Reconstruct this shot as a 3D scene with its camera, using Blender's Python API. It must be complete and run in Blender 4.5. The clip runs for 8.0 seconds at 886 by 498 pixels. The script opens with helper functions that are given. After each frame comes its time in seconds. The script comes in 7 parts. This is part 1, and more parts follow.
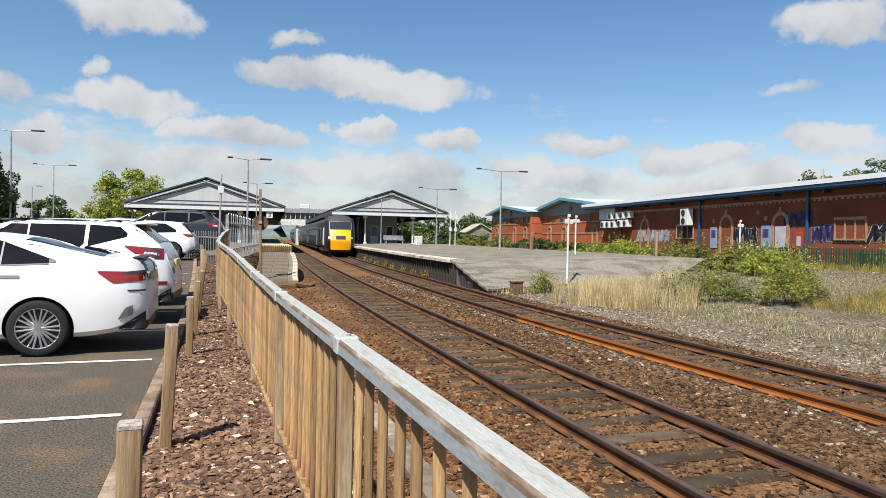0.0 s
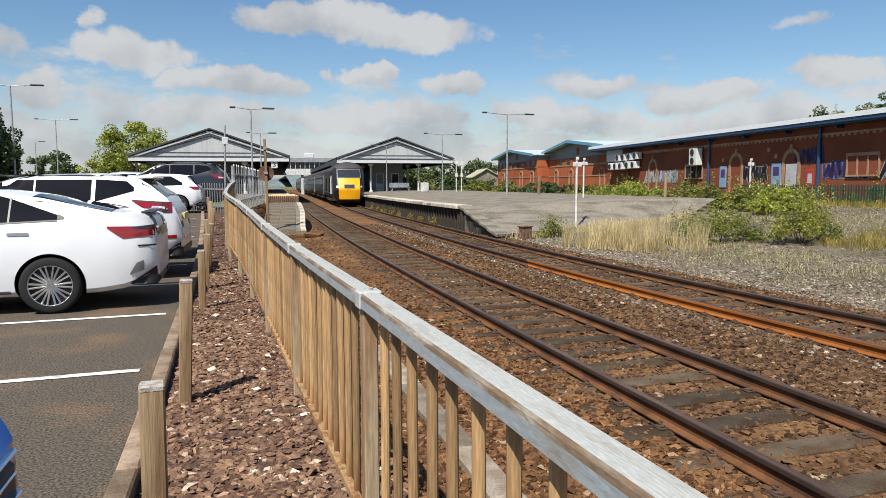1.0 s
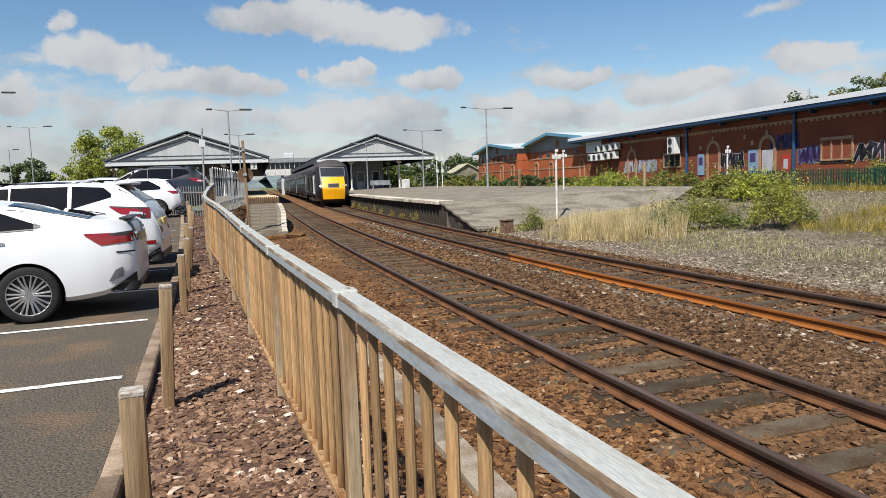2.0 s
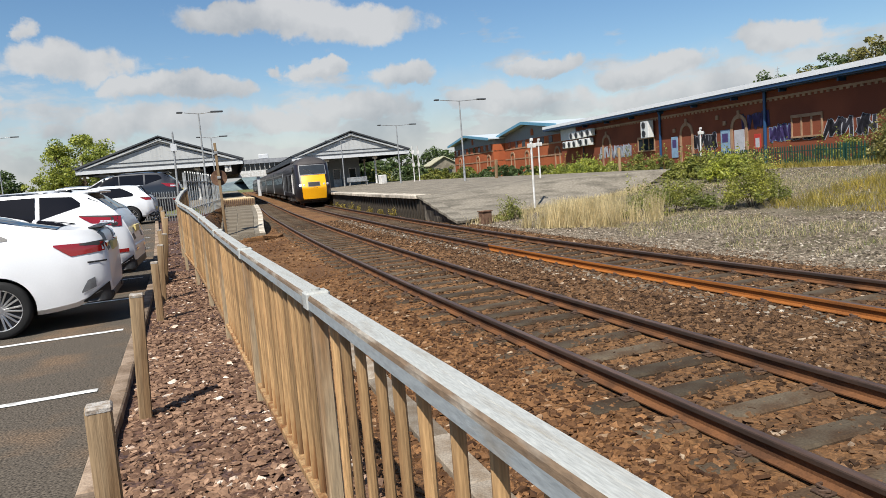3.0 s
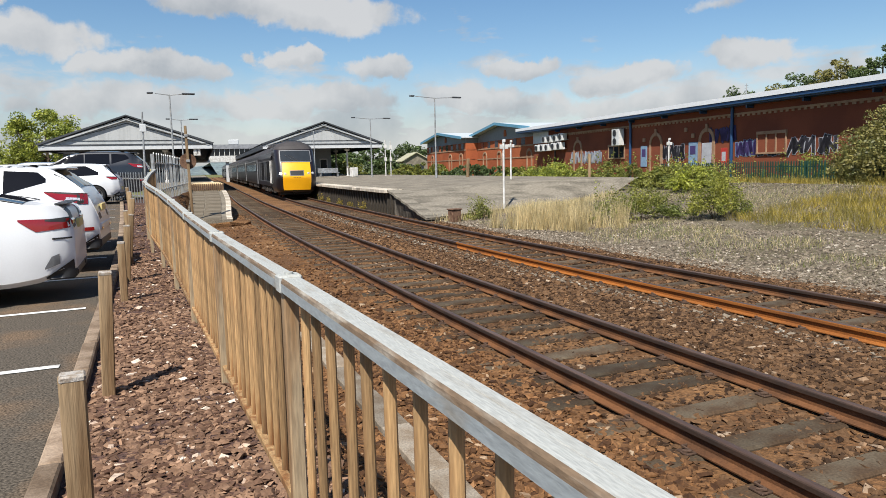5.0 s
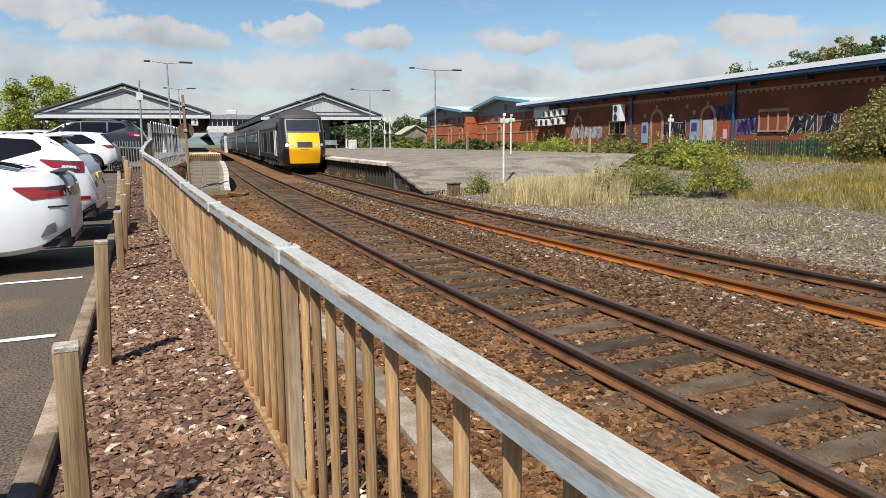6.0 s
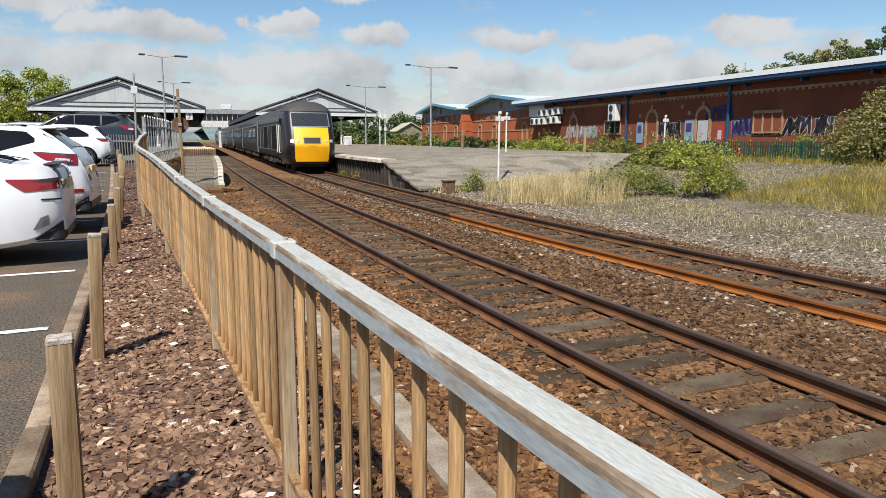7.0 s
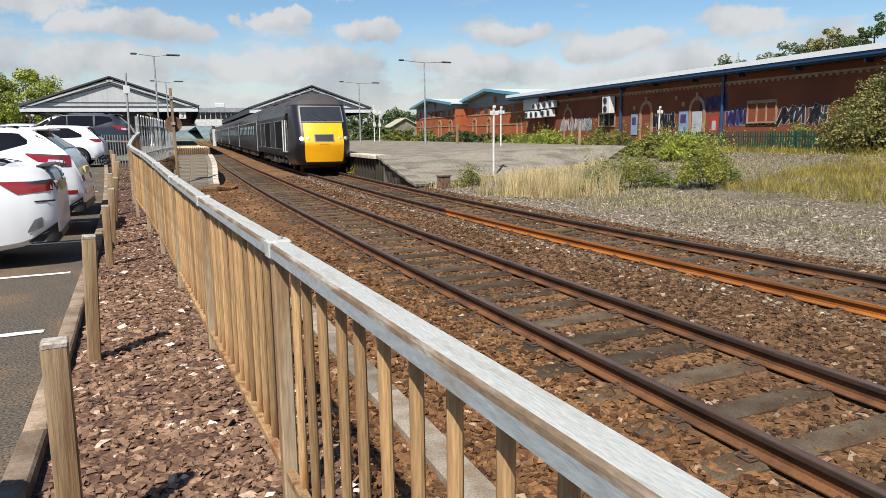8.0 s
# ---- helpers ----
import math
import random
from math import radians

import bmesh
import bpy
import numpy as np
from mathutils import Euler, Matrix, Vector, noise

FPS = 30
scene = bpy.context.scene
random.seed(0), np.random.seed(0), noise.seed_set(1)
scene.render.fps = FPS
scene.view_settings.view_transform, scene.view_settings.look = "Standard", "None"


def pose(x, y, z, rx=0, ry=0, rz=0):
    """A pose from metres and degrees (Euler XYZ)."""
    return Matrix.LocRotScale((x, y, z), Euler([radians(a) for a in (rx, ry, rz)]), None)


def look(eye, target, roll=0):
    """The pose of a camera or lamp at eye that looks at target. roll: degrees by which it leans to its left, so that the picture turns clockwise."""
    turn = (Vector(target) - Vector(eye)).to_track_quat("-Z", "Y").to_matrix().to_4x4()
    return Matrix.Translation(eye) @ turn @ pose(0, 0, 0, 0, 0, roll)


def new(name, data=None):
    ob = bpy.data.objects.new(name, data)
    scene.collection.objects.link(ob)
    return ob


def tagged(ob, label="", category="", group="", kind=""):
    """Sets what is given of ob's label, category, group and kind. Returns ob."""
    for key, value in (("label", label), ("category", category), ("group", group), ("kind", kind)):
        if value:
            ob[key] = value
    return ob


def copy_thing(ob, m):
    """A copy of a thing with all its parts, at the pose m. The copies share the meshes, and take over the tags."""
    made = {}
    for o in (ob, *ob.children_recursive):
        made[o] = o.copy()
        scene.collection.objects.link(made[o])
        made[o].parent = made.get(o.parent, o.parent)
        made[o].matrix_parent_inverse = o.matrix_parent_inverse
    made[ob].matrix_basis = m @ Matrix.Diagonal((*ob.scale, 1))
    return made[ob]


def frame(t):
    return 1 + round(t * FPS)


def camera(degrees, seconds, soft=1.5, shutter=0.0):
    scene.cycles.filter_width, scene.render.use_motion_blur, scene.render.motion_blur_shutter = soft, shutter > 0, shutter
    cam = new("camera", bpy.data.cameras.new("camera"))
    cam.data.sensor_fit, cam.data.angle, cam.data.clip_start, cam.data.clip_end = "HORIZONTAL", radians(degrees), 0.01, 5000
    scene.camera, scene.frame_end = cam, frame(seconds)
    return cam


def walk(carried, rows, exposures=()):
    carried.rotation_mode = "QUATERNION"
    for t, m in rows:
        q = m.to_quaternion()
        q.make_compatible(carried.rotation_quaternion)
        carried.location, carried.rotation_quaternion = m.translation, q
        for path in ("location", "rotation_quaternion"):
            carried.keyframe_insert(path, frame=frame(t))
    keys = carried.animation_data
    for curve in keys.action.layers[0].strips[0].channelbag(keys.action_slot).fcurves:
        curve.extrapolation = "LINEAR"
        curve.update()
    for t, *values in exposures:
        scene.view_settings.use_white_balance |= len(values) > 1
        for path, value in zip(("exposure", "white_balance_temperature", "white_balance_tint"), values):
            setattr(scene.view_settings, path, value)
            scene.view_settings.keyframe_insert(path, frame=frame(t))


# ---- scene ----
cam = camera(65.5, 8.0, soft=0.55)
PATH = [
    (0, (0.004, -0.064, 1.502), (0.592, 1.847, 1.471), 1.2),
    (0.5, (-0.016, -0.023, 1.504), (0.499, 1.908, 1.423), -0.3),
    (1, (-0.026, 0.066, 1.509), (0.543, 1.975, 1.322), -0.2),
    (1.5, (-0.019, 0.022, 1.511), (0.607, 1.912, 1.32), -0.5),
    (2.8, (0.04, 0.011, 1.525), (0.639, 1.906, 1.302), -5.2),
    (3, (0.049, 0.053, 1.516), (0.714, 1.926, 1.294), -4.5),
    (3.5, (0.028, -0.031, 1.529), (0.765, 1.82, 1.357), -3.6),
    (4, (0.014, -0.063, 1.524), (0.789, 1.771, 1.339), -3.0),
    (4.5, (-0.006, -0.089, 1.518), (0.753, 1.75, 1.317), -1.8),
    (6, (0.0, -0.01, 1.501), (0.752, 1.817, 1.191), -0.5),
    (6.5, (-0.006, -0.01, 1.497), (0.757, 1.811, 1.177), 0.2),
    (7, (-0.007, -0.009, 1.496), (0.761, 1.811, 1.179), 0.2),
    (7.5, (-0.009, -0.015, 1.494), (0.75, 1.807, 1.172), 0.1),
    (8, (0.0, 0.0, 1.5), (0.776, 1.813, 1.169), -0.7),
]
walk(cam, [(t, look(eye, target, roll)) for t, eye, target, roll in PATH], [(0.0, 0.66), (0.5, 0.52), (1.0, 0.5), (4.5, 0.52), (6.0, 0.55), (8.0, 0.6)])

# ---- light ----
SUN_DIR = Vector((-0.39, -0.45, 0.80)).normalized()
sun = new("sun", bpy.data.lights.new("sun", "SUN"))
sun.data.energy, sun.data.angle, sun.data.color = 5.0, radians(0.55), (1.0, 0.955, 0.88)
sun.matrix_world = look((0, 0, 60), Vector((0, 0, 60)) - SUN_DIR)


def build_world():
    """Blue summer sky with banks of cumulus."""
    world = bpy.data.worlds.new("sky")
    world.use_nodes = True
    scene.world = world
    nt = world.node_tree
    nt.nodes.clear()
    N, K = nt.nodes.new, nt.links.new

    def math_node(op, a, b=None, c=None, clamp=False):
        n = N("ShaderNodeMath")
        n.operation, n.use_clamp = op, clamp
        for i, v in enumerate((a, b, c)):
            if v is None:
                continue
            if isinstance(v, (int, float)):
                n.inputs[i].default_value = v
            else:
                K(v, n.inputs[i])
        return n.outputs[0]

    sky = N("ShaderNodeTexSky")
    sky.sky_type, sky.sun_disc = "NISHITA", False
    sky.sun_elevation = math.asin(SUN_DIR.z)
    sky.sun_rotation = math.atan2(SUN_DIR.x, SUN_DIR.y)
    sky.air_density, sky.dust_density, sky.ozone_density = 1.0, 0.4, 1.6
    co = N("ShaderNodeTexCoord")
    sep = N("ShaderNodeSeparateXYZ")
    K(co.outputs["Generated"], sep.inputs[0])
    x, y, z = sep.outputs
    az = math_node("MULTIPLY", math_node("ARCTAN2", x, y), 57.2958)
    el = math_node("MULTIPLY", math_node("ARCSINE", z), 57.2958)
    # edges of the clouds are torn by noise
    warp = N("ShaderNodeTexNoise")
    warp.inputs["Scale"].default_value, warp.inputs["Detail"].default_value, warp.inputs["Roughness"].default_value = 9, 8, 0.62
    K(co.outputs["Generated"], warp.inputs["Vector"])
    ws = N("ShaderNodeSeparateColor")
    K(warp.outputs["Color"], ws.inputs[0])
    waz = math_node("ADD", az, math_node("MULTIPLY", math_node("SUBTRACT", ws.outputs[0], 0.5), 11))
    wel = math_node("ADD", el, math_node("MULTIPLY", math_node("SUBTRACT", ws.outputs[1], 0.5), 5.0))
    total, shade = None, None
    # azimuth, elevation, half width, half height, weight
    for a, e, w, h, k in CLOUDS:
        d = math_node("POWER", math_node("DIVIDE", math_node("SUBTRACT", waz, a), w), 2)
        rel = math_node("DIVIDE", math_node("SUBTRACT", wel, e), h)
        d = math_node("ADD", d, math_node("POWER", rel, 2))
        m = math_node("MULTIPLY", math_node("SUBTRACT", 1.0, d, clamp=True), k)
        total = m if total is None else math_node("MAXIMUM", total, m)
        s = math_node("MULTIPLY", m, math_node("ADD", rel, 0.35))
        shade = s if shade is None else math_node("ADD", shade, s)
    # broken cloud over the rest of the sky
    far = N("ShaderNodeTexNoise")
    far.inputs["Scale"].default_value, far.inputs["Detail"].default_value = 3.2, 8
    K(co.outputs["Generated"], far.inputs["Vector"])
    rest = N("ShaderNodeMapRange")
    rest.inputs["From Min"].default_value, rest.inputs["From Max"].default_value = 0.52, 0.66
    K(far.outputs["Fac"], rest.inputs["Value"])
    away = N("ShaderNodeMapRange")
    away.inputs["From Min"].default_value, away.inputs["From Max"].default_value = 24, 34
    K(el, away.inputs["Value"])
    side = N("ShaderNodeMapRange")
    side.inputs["From Min"].default_value, side.inputs["From Max"].default_value = 70, 95
    K(math_node("ABSOLUTE", math_node("SUBTRACT", az, 15)), side.inputs["Value"])
    rest = math_node("MULTIPLY", math_node("MULTIPLY", rest.outputs[0], 0.35), math_node("MAXIMUM", away.outputs[0], side.outputs[0]))
    # haze bank low on the horizon
    flat_v = N("ShaderNodeCombineXYZ")
    K(math_node("MULTIPLY", az, 0.085), flat_v.inputs[0])
    K(math_node("MULTIPLY", el, 0.24), flat_v.inputs[1])
    bank = N("ShaderNodeTexNoise")
    bank.inputs["Scale"].default_value, bank.inputs["Detail"].default_value, bank.inputs["Roughness"].default_value = 1.6, 9, 0.58
    K(flat_v.outputs[0], bank.inputs["Vector"])
    level = N("ShaderNodeMapRange")
    level.inputs["From Min"].default_value, level.inputs["From Max"].default_value = 2.0, 13.0
    level.inputs["To Min"].default_value, level.inputs["To Max"].default_value = 0.3, 0.68
    K(el, level.inputs["Value"])
    bank_cover = math_node("MULTIPLY", math_node("SUBTRACT", bank.outputs["Fac"], level.outputs[0]), 7.0, clamp=True)
    low = N("ShaderNodeMapRange")
    low.inputs["From Min"].default_value, low.inputs["From Max"].default_value = 8.5, 1.0
    low.inputs["To Max"].default_value = 0.84
    K(wel, low.inputs["Value"])
    cover = N("ShaderNodeMapRange")
    cover.interpolation_type = "SMOOTHSTEP"
    cover.inputs["From Min"].default_value, cover.inputs["From Max"].default_value = 0.12, 0.62
    torn = N("ShaderNodeTexNoise")
    torn.inputs["Scale"].default_value, torn.inputs["Detail"].default_value = 26, 8
    K(co.outputs["Generated"], torn.inputs["Vector"])
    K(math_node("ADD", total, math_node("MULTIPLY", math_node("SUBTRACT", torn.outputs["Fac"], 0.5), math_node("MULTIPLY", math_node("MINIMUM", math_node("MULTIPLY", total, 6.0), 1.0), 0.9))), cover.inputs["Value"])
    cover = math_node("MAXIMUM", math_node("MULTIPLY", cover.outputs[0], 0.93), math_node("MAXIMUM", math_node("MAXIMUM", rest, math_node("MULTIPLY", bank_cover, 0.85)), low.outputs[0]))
    fine = N("ShaderNodeTexNoise")
    fine.inputs["Scale"].default_value, fine.inputs["Detail"].default_value = 11, 7
    K(co.outputs["Generated"], fine.inputs["Vector"])
    lit = math_node("ADD", math_node("MULTIPLY", shade, 0.55), math_node("MULTIPLY", math_node("SUBTRACT", fine.outputs["Fac"], 0.41), 2.5))
    ramp = N("ShaderNodeMapRange")
    ramp.inputs["From Min"].default_value, ramp.inputs["From Max"].default_value = -0.35, 0.55
    K(lit, ramp.inputs["Value"])
    tone = N("ShaderNodeMix")
    tone.data_type = "RGBA"
    tone.inputs["A"].default_value, tone.inputs["B"].default_value = (6.9, 7.5, 8.2, 1), (12.2, 12.3, 12.4, 1)
    K(ramp.outputs[0], tone.inputs["Factor"])
    blend = N("ShaderNodeMix")
    blend.data_type = "RGBA"
    K(cover, blend.inputs["Factor"])
    hs = N("ShaderNodeHueSaturation")
    hs.inputs["Saturation"].default_value, hs.inputs["Hue"].default_value, hs.inputs["Value"].default_value = 1.2, 0.5, 2.15
    K(sky.outputs[0], hs.inputs["Color"])
    K(hs.outputs[0], blend.inputs["A"])
    K(tone.outputs["Result"], blend.inputs["B"])
    back = N("ShaderNodeBackground")
    back.inputs["Strength"].default_value = 0.038
    K(blend.outputs["Result"], back.inputs["Color"])
    out = N("ShaderNodeOutputWorld")
    K(back.outputs[0], out.inputs[0])


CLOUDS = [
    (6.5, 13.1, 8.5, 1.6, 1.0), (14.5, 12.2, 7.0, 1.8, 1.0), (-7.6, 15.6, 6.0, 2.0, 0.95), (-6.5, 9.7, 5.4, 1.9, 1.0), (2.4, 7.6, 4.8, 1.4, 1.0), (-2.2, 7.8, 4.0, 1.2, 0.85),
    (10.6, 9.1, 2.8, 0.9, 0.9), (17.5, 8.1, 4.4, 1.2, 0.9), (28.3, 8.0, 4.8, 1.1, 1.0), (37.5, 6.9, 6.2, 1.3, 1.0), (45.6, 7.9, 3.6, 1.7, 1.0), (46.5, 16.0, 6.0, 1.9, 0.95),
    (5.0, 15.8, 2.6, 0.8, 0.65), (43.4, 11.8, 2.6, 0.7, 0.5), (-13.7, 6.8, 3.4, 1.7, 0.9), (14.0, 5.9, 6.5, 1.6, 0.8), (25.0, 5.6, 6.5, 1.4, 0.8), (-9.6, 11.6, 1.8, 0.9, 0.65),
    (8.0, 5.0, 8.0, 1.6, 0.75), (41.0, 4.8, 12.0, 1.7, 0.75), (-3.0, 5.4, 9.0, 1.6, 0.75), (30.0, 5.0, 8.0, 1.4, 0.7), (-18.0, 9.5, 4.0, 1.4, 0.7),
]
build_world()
scene.view_settings.exposure = 0.64


# ---- materials ----
def rgb(c):
    return (c[0], c[1], c[2], 1.0)


def surface(name, base, rough=0.7, metal=0.0, other=None, scale=3.0, fine=60.0, vary=0.18, bump=0.15, stretch=(1, 1, 1), coat=0.0, per="", deep=0.01, patch=(0.42, 0.6)):
    """A weathered surface: a base colour, a second colour in patches, fine grain and relief, in metres."""
    m = bpy.data.materials.new(name)
    m.use_nodes = True
    nt = m.node_tree
    N, K = nt.nodes.new, nt.links.new
    b = nt.nodes["Principled BSDF"]
    b.inputs["Roughness"].default_value, b.inputs["Metallic"].default_value = rough, metal
    if rough >= 0.85:
        b.inputs["Specular IOR Level"].default_value = 0.2
    if coat:
        b.inputs["Coat Weight"].default_value, b.inputs["Coat Roughness"].default_value = coat, 0.04
    co = N("ShaderNodeTexCoord")
    mp = N("ShaderNodeMapping")
    mp.inputs["Scale"].default_value = stretch
    K(co.outputs["Object"], mp.inputs["Vector"])
    big, small = N("ShaderNodeTexNoise"), N("ShaderNodeTexNoise")
    for n, s, d in ((big, scale, 5), (small, fine, 3)):
        n.inputs["Scale"].default_value, n.inputs["Detail"].default_value = s, d
        K(mp.outputs[0], n.inputs["Vector"])
    ramp = N("ShaderNodeMapRange")
    ramp.inputs["From Min"].default_value, ramp.inputs["From Max"].default_value = patch
    K(big.outputs["Fac"], ramp.inputs["Value"])
    mix = N("ShaderNodeMix")
    mix.data_type = "RGBA"
    mix.inputs["A"].default_value = rgb(base)
    mix.inputs["B"].default_value = rgb(other or [v * (1 - vary) for v in base])
    K(ramp.outputs[0], mix.inputs["Factor"])
    grain = N("ShaderNodeMapRange")
    grain.inputs["From Min"].default_value, grain.inputs["From Max"].default_value = 0.3, 0.7
    grain.inputs["To Min"].default_value, grain.inputs["To Max"].default_value = 1 - vary, 1 + vary
    K(small.outputs["Fac"], grain.inputs["Value"])
    value = grain.outputs[0]
    if per:
        src = N("ShaderNodeObjectInfo").outputs["Random"] if per == "object" else N("ShaderNodeNewGeometry").outputs["Random Per Island"]
        pr = N("ShaderNodeMapRange")
        pr.inputs["To Min"].default_value, pr.inputs["To Max"].default_value = 0.62, 1.35
        K(src, pr.inputs["Value"])
        mul = N("ShaderNodeMath")
        mul.operation = "MULTIPLY"
        K(value, mul.inputs[0])
        K(pr.outputs[0], mul.inputs[1])
        value = mul.outputs[0]
    hsv = N("ShaderNodeHueSaturation")
    K(mix.outputs["Result"], hsv.inputs["Color"])
    K(value, hsv.inputs["Value"])
    K(hsv.outputs[0], b.inputs["Base Color"])
    if bump:
        bn = N("ShaderNodeBump")
        bn.inputs["Strength"].default_value, bn.inputs["Distance"].default_value = bump, deep
        K(small.outputs["Fac"], bn.inputs["Height"])
        K(bn.outputs[0], b.inputs["Normal"])
    return m


def stones(name, dark, mid, pale, share=0.12):
    """Loose stones, each of its own tone, a few of them pale."""
    m = surface(name, mid, 0.9, fine=45, vary=0.22, bump=0.4)
    nt = m.node_tree
    N, K = nt.nodes.new, nt.links.new
    rp = N("ShaderNodeValToRGB")
    e = rp.color_ramp.elements
    e[0].color, e[1].color = rgb(dark), rgb(pale)
    e[1].position = 1.0
    a = e.new(1 - share)
    a.color = rgb(mid)
    c = e.new(min(0.995, 1 - share * 0.45))
    c.color = rgb([v * 1.25 for v in mid])
    K(N("ShaderNodeNewGeometry").outputs["Random Per Island"], rp.inputs["Fac"])
    hsv = next(n for n in nt.nodes if n.type == "HUE_SAT")
    K(rp.outputs[0], hsv.inputs["Color"])
    return m


def glass(name, tint=(0.004, 0.004, 0.005), gloss=0.5):
    """Dark tinted glazing that mirrors the sky."""
    m = surface(name, tint, 0.03, vary=0.1, bump=0.0)
    b = m.node_tree.nodes["Principled BSDF"]
    b.inputs["IOR"].default_value, b.inputs["Specular IOR Level"].default_value = 1.45, gloss
    return m


def glow(name, colour, strength):
    m = surface(name, colour, 0.2, bump=0)
    b = m.node_tree.nodes["Principled BSDF"]
    b.inputs["Emission Color"].default_value, b.inputs["Emission Strength"].default_value = rgb(colour), strength
    return m


def leaf(name, a, b_, vary=0.3):
    m = surface(name, a, 0.55, other=b_, scale=1.2, fine=9, vary=vary, bump=0, per="island")
    b = m.node_tree.nodes["Principled BSDF"]
    b.inputs["Transmission Weight"].default_value = 0.0
    b.inputs["Subsurface Weight"].default_value = 0.0
    nt = m.node_tree
    tr = nt.nodes.new("ShaderNodeBsdfTranslucent")
    mx = nt.nodes.new("ShaderNodeMixShader")
    mx.inputs[0].default_value = 0.3
    hsv = next(n for n in nt.nodes if n.type == "HUE_SAT")
    nt.links.new(hsv.outputs[0], tr.inputs[0])
    nt.links.new(b.outputs[0], mx.inputs[1])
    nt.links.new(tr.outputs[0], mx.inputs[2])
    nt.links.new(mx.outputs[0], nt.nodes["Material Output"].inputs[0])
    return m


